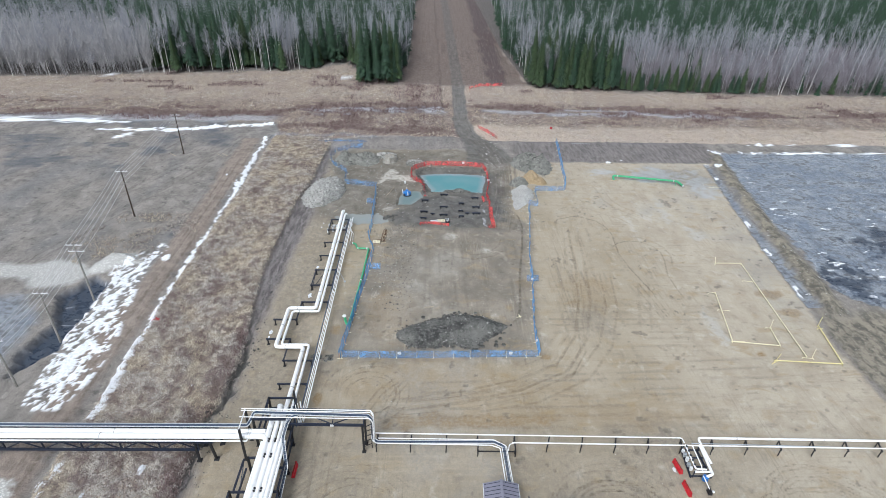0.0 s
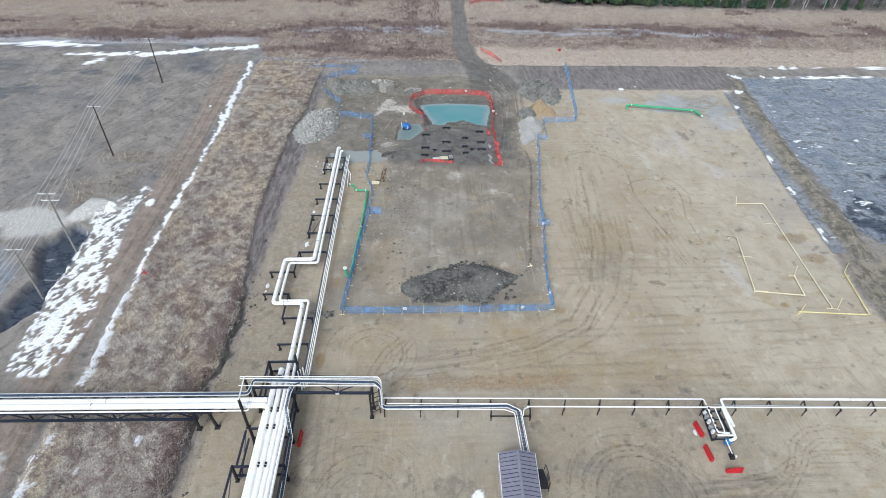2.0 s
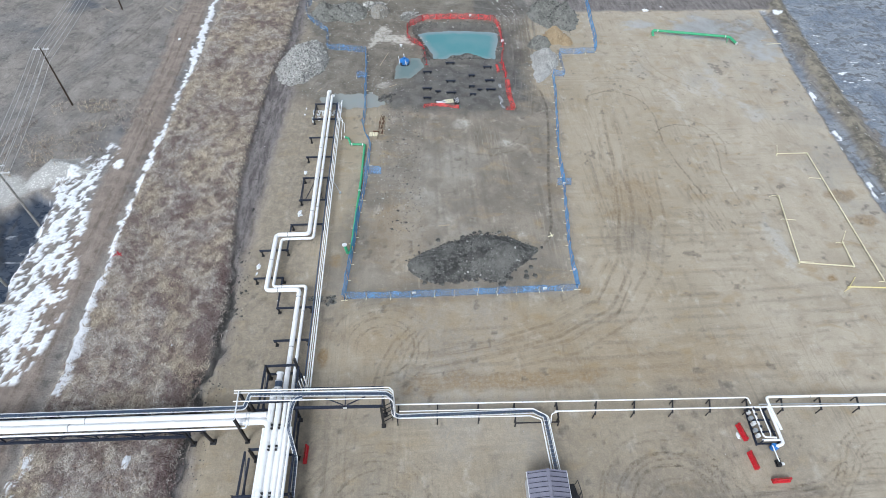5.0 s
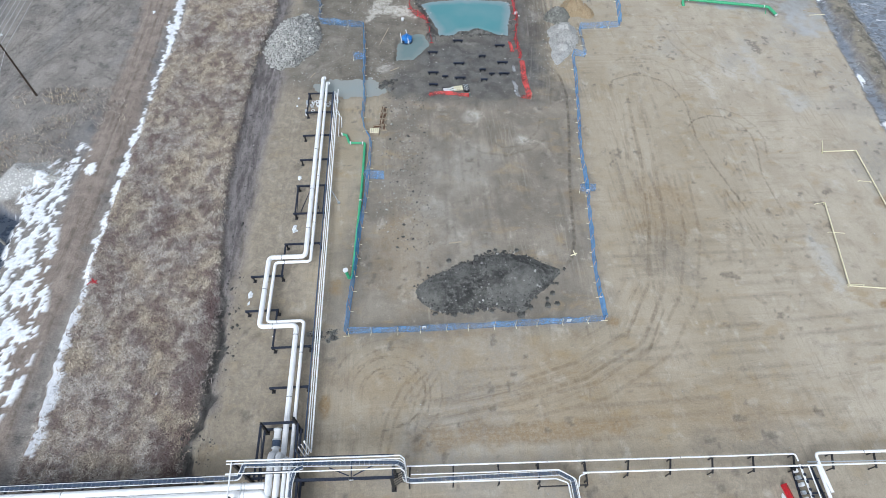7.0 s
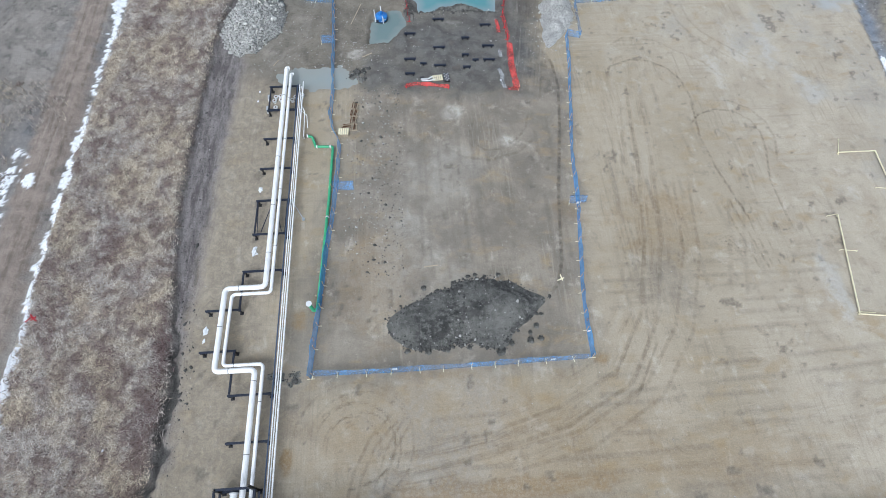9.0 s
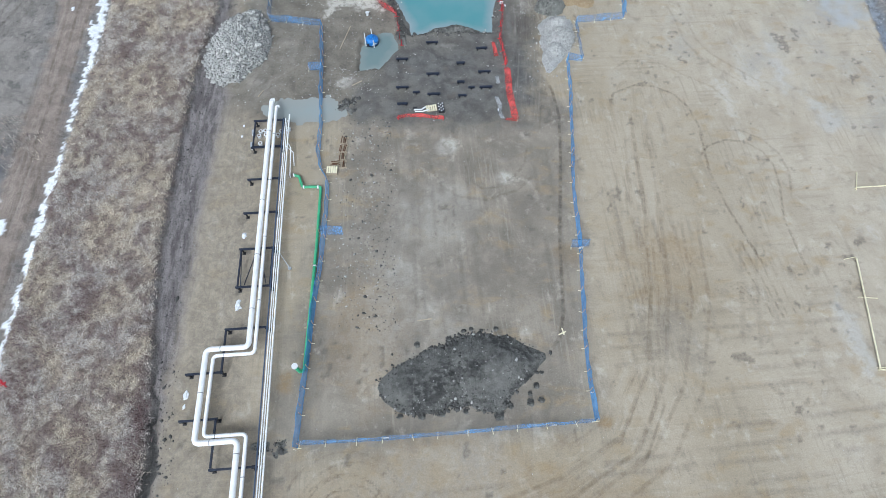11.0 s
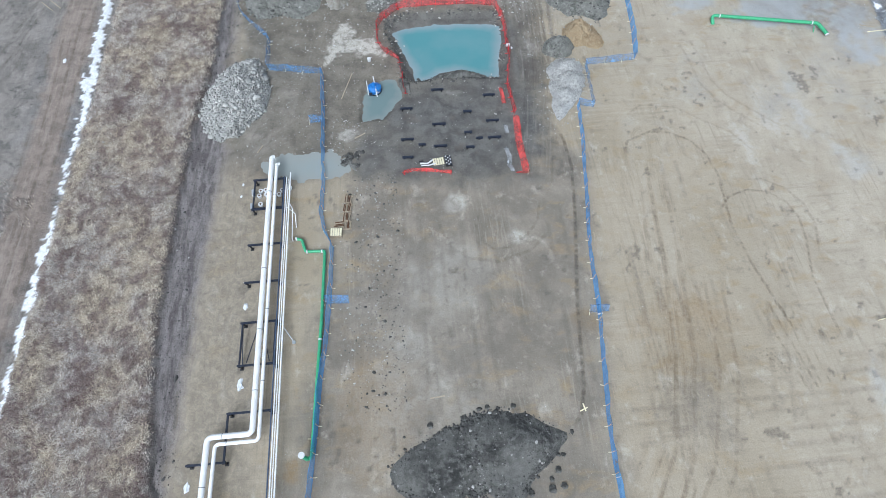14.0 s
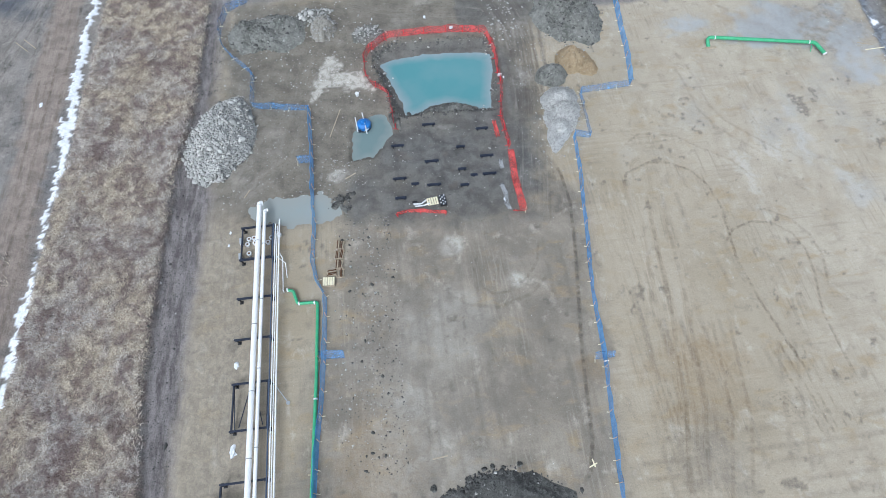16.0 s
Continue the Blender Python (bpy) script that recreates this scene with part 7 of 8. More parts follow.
def scatter(spots, sizes, seed, templates=ROCKS, flat=1.0):
    """Joined stones at the given places: arrays of places and triangles."""
    rng = np.random.RandomState(seed)
    allv, allf, base = [], [], 0
    for (x, y, z), s in zip(spots, sizes):
        v, f = templates[rng.randint(len(templates))]
        a = rng.rand() * 6.28
        rot = np.array([[math.cos(a), -math.sin(a), 0], [math.sin(a), math.cos(a), 0], [0, 0, 1]])
        w = (v * s * np.array([1 + 0.5 * rng.rand(), 0.7 + 0.4 * rng.rand(), 0.8 * flat])) @ rot.T + (x, y, z)
        allv.append(w)
        allf.append(f + base)
        base += len(v)
    return np.concatenate(allv), np.concatenate(allf)


def stones_on(root, field, count, size, seed, material, spread=1.02, name="stone_cover", inner=0.0):
    wx, wy, z, rho = field
    rng = np.random.RandomState(seed)
    ok = np.argwhere((rho < spread) & (rho >= inner))
    pick = ok[rng.randint(len(ok), size=count)]
    # even over the area, not crowded at the middle
    keep = rng.rand(count) < rho[pick[:, 0], pick[:, 1]] + 0.08
    pick = pick[keep]
    ox, oy, _ = root.location
    j = rng.randn(len(pick), 2) * 0.2
    spots = np.stack([wx[pick[:, 0], pick[:, 1]] - ox + j[:, 0], wy[pick[:, 0], pick[:, 1]] - oy + j[:, 1], z[pick[:, 0], pick[:, 1]] + 0.02], 1)
    sizes = size * rng.lognormal(0, 0.45, len(pick))
    v, f = scatter(spots, sizes, seed)
    ob = np_mesh(name, v, f, material)
    ob.parent = root
    ob["kind"] = "stuff"
    return ob


root, top, field = heap("soil_heap", "dark heap of dug soil with clods on the pad", 16.6, 5.4, 9.8, 4.4, 1.5, 0, DARK_SOIL, 3, 0.16,
                        ((-5.2, -0.9, 2.9, 0.72), (-2.0, 0.4, 2.6, 0.55), (1.6, 1.4, 3.0, 0.8), (4.8, 0.9, 3.2, 1.0), (8.4, 1.6, 1.8, 0.35)), ragged_edge=0.07,
                        outline=[(7.3, 5.2), (9.5, 7.0), (12.1, 8.2), (15.3, 9.3), (18.8, 10.5), (21.9, 9.9), (24.0, 8.5), (26.9, 7.4), (26.4, 6.2), (24.9, 5.0), (22.7, 3.3), (21.0, 1.0), (19.5, 1.3),
                                 (17.4, 2.0), (15.2, 1.9), (12.5, 1.5), (10.1, 1.9), (8.2, 3.3)])
stones_on(root, field, 1300, 0.065, 31, DARK_ROCK)
stones_on(root, field, 700, 0.11, 32, DARK_ROCK, 1.04, "clod_cover", 0.8)
stones_on(root, field, 300, 0.085, 33, ROCK, 1.02, "pale_stone_cover")
for k, (x, y, s) in enumerate(((18.5, 4.9, 0.42), (23.7, 5.8, 0.45), (20.6, 3.5, 0.36), (25.9, 6.9, 0.32), (15.1, 4.3, 0.4), (18.8, 8.1, 0.36), (10.9, 6.6, 0.34), (9.5, 4.0, 0.26), (15.4, 8.1, 0.28), (12.2, 3.0, 0.26), (21.8, 6.4, 0.3))):
    bm = bmesh.new()
    bmesh.ops.create_icosphere(bm, subdivisions=2, radius=s)
    for v in bm.verts:
        v.co = v.co * (0.5 + 0.5 * noise.noise(v.co * 2.2 / s + Vector((k * 5.3, 2, 0))))
        v.co.z *= 0.6
    stone = link_mesh("pale_boulder", bm, GREY_SOIL)
    stone.matrix_basis = pose(x, y, top(x, y) + 0.05 * s, 0, 0, 40 * k)
    tagged(stone, "pale stone lying on the dark soil heap", "boulder", "heap boulders")
for x, y, s in ((12.4, 9.2, 0.5), (15.9, 9.6, 0.5), (18.4, 10.5, 0.4), (21.1, 10.4, 0.42), (9.7, 8.3, 0.22), (24.6, 3.9, 0.5), (23.8, 3.1, 0.42), (23.7, 2.2, 0.6), (24.9, 2.4, 0.5), (20.3, 1.1, 0.75), (21.6, 2.0, 0.5), (12.5, 1.6, 0.55), (10.3, 1.8, 0.4), (14.6, 1.7, 0.45), (17.0, 1.8, 0.4), (25.4, 5.2, 0.32)):
    bm = bmesh.new()
    bmesh.ops.create_icosphere(bm, subdivisions=3, radius=s)
    for v in bm.verts:
        v.co = v.co * (0.6 + 0.45 * noise.noise(v.co * 2.6 / s + Vector((x, y, 0))) + 0.2 * noise.noise(v.co * 7 / s + Vector((y, x, 0))))
        v.co.z *= 0.62
    clod = link_mesh("soil_clod", bm, DARK_SOIL)
    clod.location = (x, y, low_height(x, y) + 0.12 * s)
    tagged(clod, "loose dark clod of soil beside the heap", "clod", "soil clods")

root, top, field = heap("rubble_heap", "grey heap of broken concrete rubble at the pad edge", -11.1, 55.9, 4.6, 7.6, 2.3, -12, GRAVEL, 8, 0.5, ragged_edge=0.15)
stones_on(root, field, 7000, 0.13, 81, ROCK)
stones_on(root, field, 420, 0.25, 82, ROCK, 1.05, "boulder_cover", 0.4)
root, top, field = heap("soil_heap", "grey green clay heap inside the blue fence", -5.6, 76.0, 6.0, 4.0, 2.4, 0, PALE_CLAY, 12, 0.45,
                        ((-3.6, 0.6, 2.6, 1.0), (-0.4, -0.8, 2.2, 0.75), (2.8, 1.4, 2.4, 0.8), (4.8, -0.6, 1.8, 0.5)), ragged_edge=0.10,
                        outline=[(-11.8, 76.4), (-10.2, 79.2), (-6.5, 80.4), (-2.0, 80.2), (0.1, 78.9), (0.8, 75.6), (0.2, 73.6), (-2.2, 72.0), (-5.7, 72.9), (-9.1, 72.2), (-11.0, 73.7)])
stones_on(root, field, 420, 0.09, 121, ROCK)
stones_on(root, field, 380, 0.11, 122, DARK_ROCK, 1.02, "clod_cover", 0.3)
root, top, field = heap("rubble_heap", "pale heap of sand and broken rock", 3.1, 76.2, 2.0, 2.8, 1.7, 0, PALE_SOIL, 14, 0.3)
stones_on(root, field, 200, 0.15, 141, ROCK, 1.02, "boulder_cover", 0.6)
root, top, field = heap("rubble_heap", "low heap of rocks on dark soil", 1.2, 79.6, 3.2, 1.6, 0.6, 10, GREY_SOIL, 15, 0.25)
stones_on(root, field, 220, 0.26, 151, ROCK, 1.02, "boulder_cover")
root, top, field = heap("rubble_heap", "small stony heap beside the red fence", 10.0, 73.9, 2.6, 2.2, 0.9, 0, GREY_SOIL, 16, 0.2)
stones_on(root, field, 420, 0.13, 161, ROCK)
root, top, field = heap("soil_heap", "dark grey clay heap beside the dirt track", 40.8, 74.2, 5.4, 7.2, 2.6, 8, PALE_CLAY, 17, 0.55, ((-1.0, 2.0, 3.4, 1.0), (1.5, -2.5, 3.2, 0.9), (-1, -4, 2.2, 0.6), (2.8, 1.4, 1.8, 0.7)))
stones_on(root, field, 700, 0.12, 171, DARK_ROCK)
stones_on(root, field, 160, 0.08, 172, ROCK, 1.0, "pale_stone_cover")
root, top, field = heap("soil_heap", "smooth tan clay heap", 39.6, 64.2, 3.2, 2.4, 2.3, 0, TAN_SOIL, 18, 0.3, ((-0.6, 0.5, 2.3, 1.0), (1.6, -1.4, 1.6, 0.6)), ragged_edge=0.08,
                        outline=[(36.9, 65.2), (38.0, 67.0), (39.5, 67.6), (41.6, 66.8), (42.3, 64.6), (43.0, 62.2), (41.7, 60.9), (39.8, 61.9), (38.2, 61.7), (36.8, 63.0)])
stones_on(root, field, 60, 0.08, 181, ROCK)
root, top, field = heap("soil_heap", "rounded grey clay heap", 35.7, 61.9, 2.5, 2.2, 1.7, 0, PALE_CLAY, 19, 0.25, ragged_edge=0.1)
stones_on(root, field, 120, 0.07, 191, DARK_ROCK)
root, top, field = heap("gravel_heap", "pale grey gravel heap beside the blue fence", 35.6, 54.8, 2.4, 5.9, 2.1, 0, GRAVEL, 20, 0.22, ((0.4, 2.4, 2.0, 1.0), (0.4, -0.2, 1.8, 0.85), (-0.6, -2.8, 1.5, 0.55), (-1.8, -5.2, 1.1, 0.3)), ragged_edge=0.08,
                        outline=[(34.0, 59.5), (36.4, 60.2), (38.3, 59.3), (38.3, 56.5), (37.6, 53.4), (36.4, 51.2), (34.6, 49.3), (33.0, 47.3), (32.3, 49.4), (33.0, 52.2), (33.3, 55.5)])
stones_on(root, field, 2200, 0.07, 201, ROCK)
root, top, field = heap("soil_spoil", "low clods of dark spoil beside the puddle", 4.6, 43.9, 1.5, 1.5, 0.12, 0, DARK_SOIL, 22, 0.25, ragged_edge=0.7)
stones_on(root, field, 160, 0.14, 221, DARK_ROCK)
root, top, field = heap("soil_spoil", "low clods of dark spoil by the fence corner", -2.6, -0.4, 2.4, 1.2, 0.02, 0, GREY_SOIL, 23, 0.08, ragged_edge=0.6)
stones_on(root, field, 200, 0.07, 231, DARK_ROCK)
heap("soil_bank", "low dark bank along the pit's south edge", 20.6, 58.2, 4.6, 1.0, 0.35, 0, DARK_SOIL, 24, 0.25)
heap("soil_bank", "small dark mound beside the pump water", 12.6, 56.4, 0.8, 2.6, 0.12, 8, DARK_SOIL, 25, 0.2, ragged_edge=0.5)

# ---- green pipes ----
def saddle(x, y, z, root, base, turn=0):
    part("sleeper", box(bmesh.new(), x - base[0] - 0.5, x - base[0] + 0.5, y - base[1] - 0.07, y - base[1] + 0.07, low_height(x, y) - base[2], low_height(x, y) + 0.14 - base[2]), WOOD, root, "timber sleeper")


base = (-1.8, 32.2, 0.5)
g = pipe_run("green_pipe", "green coated steel pipe lying along the fence", [base, (-1.2, 32.0, 0.45), (-0.7, 30.4, 0.40), (1.55, 30.3, 0.38), (1.3, 22, 0.38), (0.5, 7.2, 0.38)], 0.18, 0.3, material=GREEN, sides=14)
for p, w in (((-1.85, 32.2, 0.5), (1, 0.2, 0)), ((-0.55, 30.4, 0.40), (1, 0, 0)), ((1.2, 30.3, 0.38), (1, 0, 0)), ((1.18, 19.3, 0.38), NORTH)):
    part("weld_ring", disc(bmesh.new(), Vector(p) - Vector(base), w, 0.23, 0.16), PALE, g, "bare white weld ring")
for y in (28.5, 24, 19.8, 16.4, 12, 9):
    saddle(np.interp(y, [7.2, 22, 30], [0.5, 1.3, 1.55]), y, 0, g, base)
part("riser", tube(bmesh.new(), fillet([Vector((0.5, 7.2, 0.38)) - Vector(base), Vector((0.1, 7.0, 0.4)) - Vector(base), Vector((-0.15, 7.2, 1.9)) - Vector(base)], 0.3), 0.2, 14), GREEN, g, smooth=True)
part("blind_flange", disc(bmesh.new(), Vector((-0.15, 7.2, 1.9)) - Vector(base), (0, 0, 1), 0.32, 0.12), PALE, g, "white blind flange")
base = (60.2, 64.6, 0.05)
g = pipe_run("green_pipe", "green coated steel pipe raised on two bent legs", [base, (60.1, 65.8, 0.85), (75.4, 62.6, 0.85), (76.2, 60.6, 0.5)], 0.26, 0.6, material=GREEN, sides=14)
part("foot", box(bmesh.new(), -1.0, 1.1, -0.35, -0.05, -0.05, 0.12), WOOD, g)
for p, w in (((76.2, 60.5, 0.48), (0.2, -1, -0.3)), ((74.6, 62.77, 0.85), (1, -0.2, 0)), ((61.2, 65.55, 0.85), (1, -0.2, 0))):
    part("weld_ring", disc(bmesh.new(), Vector(p) - Vector(base), w, 0.29, 0.14), PALE, g, "bare white weld ring")
part("strut", tube(bmesh.new(), [Vector((75.0, 62.4, 0.6)) - Vector(base), Vector((74.8, 61.6, 0.0)) - Vector(base)], 0.07, 8), GREEN, g)

# ---- painted bars laid out on the pad ----
def bar_thing(label, a, b, material, r=0.06, z=0.35):
    s = thing("laid_rail", label, "rail", (a[0], a[1], 0), group="laid rails")
    dx, dy = b[0] - a[0], b[1] - a[1]
    za, zb = low_height(*a), low_height(*b)
    part("rail", tube(bmesh.new(), [(0, 0, za + z), (dx, dy, zb + z)], r, 8), material, s)
    n = max(1, int(math.hypot(dx, dy) / 7))
    for k in range(n + 1):
        f = k / n
        px, py = dx * f, dy * f
        part("trestle", bar(bmesh.new(), (px, py, min(za, zb) - 0.02), (px, py, za + z - r * 0.5), 0.07, 0.07), material, s)
    return s


CREAM = "cream painted pipe rail laid out on low trestles"
for a, b, m in (((68.6, 25.7), (73.7, 25.7), CREAM_BAR), ((73.7, 25.7), (71.0, -0.6), CREAM_BAR), ((64.3, 16.0), (61.2, 3.0), CREAM_BAR), ((61.2, 2.9), (68.3, 1.9), CREAM_BAR),
                ((68.3, 1.9), (69.0, 6.3), CREAM_BAR), ((65.6, -1.4), (75.6, -2.2), YELLOW_BAR), ((75.6, -2.2), (77.4, 6.9), YELLOW_BAR)):
    bar_thing(CREAM if m is CREAM_BAR else "yellow painted pipe rail laid out on low trestles", a, b, m, 0.085 if m is CREAM_BAR else 0.10)
for a, b, m in (((69.8, 28.1), (68.6, 25.5), CREAM_BAR), ((71.2, 19.9), (72.9, 19.6), CREAM_BAR), ((63.0, 16.0), (64.4, 16.2), CREAM_BAR), ((62.6, 11.2), (64.6, 10.9), CREAM_BAR), ((61.2, 3.2), (63.2, 3.0), CREAM_BAR), ((68.3, 6.4), (69.4, 6.4), CREAM_BAR),
                ((70.8, 8.5), (69.2, 6.5), CREAM_BAR), ((73.6, 1.2), (71.8, -0.7), CREAM_BAR), ((70.4, -0.6), (72, -0.9), CREAM_BAR), ((67.5, 0.2), (65.8, -1.4), YELLOW_BAR), ((65.0, -1.9), (66.6, -1.2), YELLOW_BAR), ((79.6, 9.2), (77.5, 7.0), YELLOW_BAR), ((76.9, 6.2), (77.9, 6.3), YELLOW_BAR)):
    bar_thing("short painted side prop of the laid rails", a, b, m, 0.05, 0.2)

# ---- power line ----
def power_pole(x, y, high, material, arms, label):
    z = low_height(x, y)
    p = thing("power_pole", label, "utility pole", (x, y, z), group="power poles")
    part("pole", tube(bmesh.new(), [(0, 0, -0.3), (0, 0, high * 0.5), (0, 0, high)], [0.17, 0.14, 0.1], 12), material, p, smooth=True)
    for zz, half in arms:
        arm = part("crossarm", box(bmesh.new(), -half, half, 0.1, 0.2, zz - 0.06, zz + 0.06), PALE, p, "pale crossarm")
        for k in (-1, -0.4, 0.4, 1):
            part("insulator", tube(bmesh.new(), [(k * half * 0.92, 0.15, zz + 0.06), (k * half * 0.92, 0.15, zz + 0.26)], [0.06, 0.04], 8), PALE, arm)
    return [(x + k * half * 0.92, y + 0.15, z + zz + 0.26) for zz, half in arms[:1] for k in (-1, -0.4, 0.4, 1)] + [(x - 0.5, y, z + high - 2.2), (x + 0.5, y, z + high - 2.2)]


tops = [power_pole(-52.4, 79.1, 11.0, POLE_WOOD, ((10.7, 1.2), (9.9, 1.0)), "dark timber power pole with two pale crossarms"),
        power_pole(-49.55, 43.4, 10.7, POLE_WOOD, ((10.4, 1.2),), "dark timber power pole with a pale crossarm"),
        power_pole(-44.4, 15.5, 11.2, GREY_POLE, ((11.0, 1.3), (9.8, 1.3)), "silvered timber power pole with two pale crossarms"),
        power_pole(-44.0, 4.6, 9.4, GREY_POLE, ((9.2, 1.1),), "silvered timber power pole with a pale crossarm"),
        power_pole(-43.6, -6.1, 8.2, GREY_POLE, ((8.0, 1.1),), "silvered timber power pole with a pale crossarm"),
        ]
order = [(0, 1), (1, 2), (2, 3), (3, 4)]
for a, b in order:
    for p, q in zip(tops[a], tops[b]):
        p, q = Vector(p), Vector(q)
        drop = 0.012 * (q - p).length
        pts = [p.lerp(q, s) - Vector((0, 0, 4 * drop * s * (1 - s))) for s in (k / 8 for k in range(9))]
        w = tube(bmesh.new(), pts, 0.02, 4, False)
        ob = link_mesh("overhead_wire", w, WIRE)
        tagged(ob, "thin pale overhead wire slung between poles", "wire", "overhead wires")

# ---- pump and loose things ----
pump = thing("dewatering_pump", "blue dewatering pump with white suction pipes", "pump", (8.2, 56.3, -0.5), 5)
part("body", tube(bmesh.new(), [(0, 0, 0.1), (0, 0, 0.75), (0, 0, 1.0)], [0.95, 0.95, 0.55], 20), BLUE_PUMP, pump)
part("motor", tube(bmesh.new(), [(0, 0, 1.0), (0, 0, 1.35)], 0.26, 14), BLUE_PUMP, pump)
part("skirt", disc(bmesh.new(), (0, 0, 0.1), (0, 0, 1), 1.0, 0.18), BLACK, pump, "black float skirt")
part("frame_bar", bar(bmesh.new(), (-0.7, -0.5, 0.75), (0.7, -0.5, 0.75), 0.08, 0.08), BLACK, pump)
part("frame_bar", bar(bmesh.new(), (-0.7, 0.5, 0.75), (0.7, 0.5, 0.75), 0.08, 0.08), BLACK, pump)
part("pipe", tube(bmesh.new(), [(0.05, 1.6, 1.15), (0.2, -1.9, 0.75)], 0.075, 10), PALE, pump, "white pipe")
part("pipe", tube(bmesh.new(), [(-1.0, 1.2, 0.9), (-0.95, -1.3, 0.7)], 0.075, 10), PALE, pump, "white pipe")
part("strut", bar(bmesh.new(), (0.6, -1.1, 0.8), (-0.1, -1.4, 0.7), 0.06, 0.06), PALE, pump)
part("coupling", disc(bmesh.new(), (0.2, -1.1, 0.85), (0, 1, 0), 0.14, 0.2), GALV, pump)
part("coupling", box(bmesh.new(), -0.92, -0.5, -1.3, -1.0, 0.45, 0.8, 0.04), NAVY, pump)

tools = thing("tool_pallet", "pallet with white fittings lying on the mud", "pallet", (15.3, 42.35, low_height(15.3, 42.35)), 6)
for k in range(5):
    part("deck_board", box(bmesh.new(), 0.1 + 0.3 * k, 0.32 + 0.3 * k, -0.55, 0.55, 0.12, 0.15), CREAM_BAR, tools)
for y in (-0.45, 0, 0.45):
    part("runner", box(bmesh.new(), 0.1, 1.55, y - 0.06, y + 0.06, 0, 0.12), WOOD, tools)
part("fitting", tube(bmesh.new(), fillet([(-1.6, 0.1, 0.15), (-0.6, -0.1, 0.2), (0.1, 0.35, 0.15)], 0.3), 0.1, 8), PALE, tools)
part("fitting", tube(bmesh.new(), fillet([(-1.5, -0.25, 0.15), (-0.5, -0.4, 0.15), (0.4, -0.3, 0.2)], 0.3), 0.09, 8), PALE, tools)
part("clamp", box(bmesh.new(), -1.7, -1.1, 0.2, 0.5, 0, 0.25, 0.04), BLACK, tools)
bins = thing("bottle_crate", "crate packed with dark and white bottles", "crate", (17.4, 42.4, low_height(17.4, 42.4)), 4)
part("tub", box(bmesh.new(), -0.42, 0.42, -0.8, 0.8, 0, 0.3, 0.02), BLACK, bins)
for i in range(3):
    for j in range(6):
        part("bottle", tube(bmesh.new(), [(-0.27 + 0.27 * i, -0.65 + 0.26 * j, 0.3), (-0.27 + 0.27 * i, -0.65 + 0.26 * j, 0.42)], [0.1, 0.07], 8), PALE if (i + j) % 2 else NAVY, bins)

for k, (x, y, turn, count, iron) in enumerate(((4.35, 37.6, 80, 5, True), (4.3, 36.3, 82, 6, True), (4.1, 35.0, 85, 5, True), (3.2, 33.9, 2, 5, True), (4.2, 33.8, 88, 4, True))):
    st = thing("bar_stack", "small stack of rusty iron bars on timbers", "bar stack", (x, y, low_height(x, y)), turn, "bar stacks")
    rng = random.Random(k)
    for j in range(count):
        part("bar", bar(bmesh.new(), (-0.5 + rng.uniform(-.1, .1), -0.35 + 0.17 * j, 0.2 + 0.05 * rng.random()), (0.5 + rng.uniform(-.15, .15), -0.35 + 0.17 * j + rng.uniform(-.1, .1), 0.2 + 0.12 * rng.random()), 0.08, 0.1), RUST if j % 3 else WOOD, st)
    for px in (-0.5, 0.5):
        part("timber", box(bmesh.new(), px - 0.07, px + 0.07, -0.5, 0.5, 0, 0.14), WOOD, st)
crate = thing("timber_crate", "pale timber crate beside the blue fence", "crate", (2.9, 32.7, low_height(2.9, 32.7)), -3)
part("box_body", box(bmesh.new(), -0.65, 0.65, -0.5, 0.5, 0.1, 0.55, 0.01), WOOD, crate)
for k in range(5):
    part("slat", box(bmesh.new(), -0.68 + 0.28 * k, -0.46 + 0.28 * k, -0.53, 0.53, 0.552, 0.58), CREAM_BAR, crate)
for y in (-0.4, 0.4):
    part("skid_runner", box(bmesh.new(), -0.65, 0.65, y - 0.06, y + 0.06, 0, 0.1), WOOD, crate)

bucket = thing("white_pail", "white pail lying by the pump water", "pail", (7.6, 61.8, low_height(7.6, 61.8)))
part("pail_body", tube(bmesh.new(), [(0, 0, 0), (0, 0, 0.5)], [0.22, 0.27], 12), PALE, bucket)
part("rim", tube(bmesh.new(), [(0, 0, 0.47), (0, 0, 0.51)], 0.29, 12), PALE, bucket)
for k, (x, y, s) in enumerate(((-7.35, 24.1, 0.6), (-7.25, 15.1, 0.85), (-11.55, 5.5, 0.7), (-11.6, 4.3, 0.35), (-9.0, 41.1, 0.3), (-9.1, 39.3, 0.3), (-8.2, -0.2, .25), (18.8, 77.0, 0.5), (43.5, 79.2, 0.6), (28.8, 62.6, 0.3), (-20.5, -20.0, 0.9), (-25.7, -23.5, 0.6), (-19.5, -6.5, 0.25), (25.2, 41.6, 0.3), (-37, 66, 0.6))):
    bm = bmesh.new()
    bmesh.ops.create_icosphere(bm, subdivisions=2, radius=s)
    for v in bm.verts:
        q = v.co / s
        v.co = Vector((v.co.x * 0.55, v.co.y, v.co.z * 0.22)) * (0.75 + 0.6 * noise.noise(q * 2.2 + Vector((k * 3.3, 1, 0))))
    lump = link_mesh("snow_lump", bm, SNOW)
    lump.location = (x, y, low_height(x, y) + 0.03)
    tagged(lump, "melting lump of old snow on bare ground", "snow", "snow lumps")

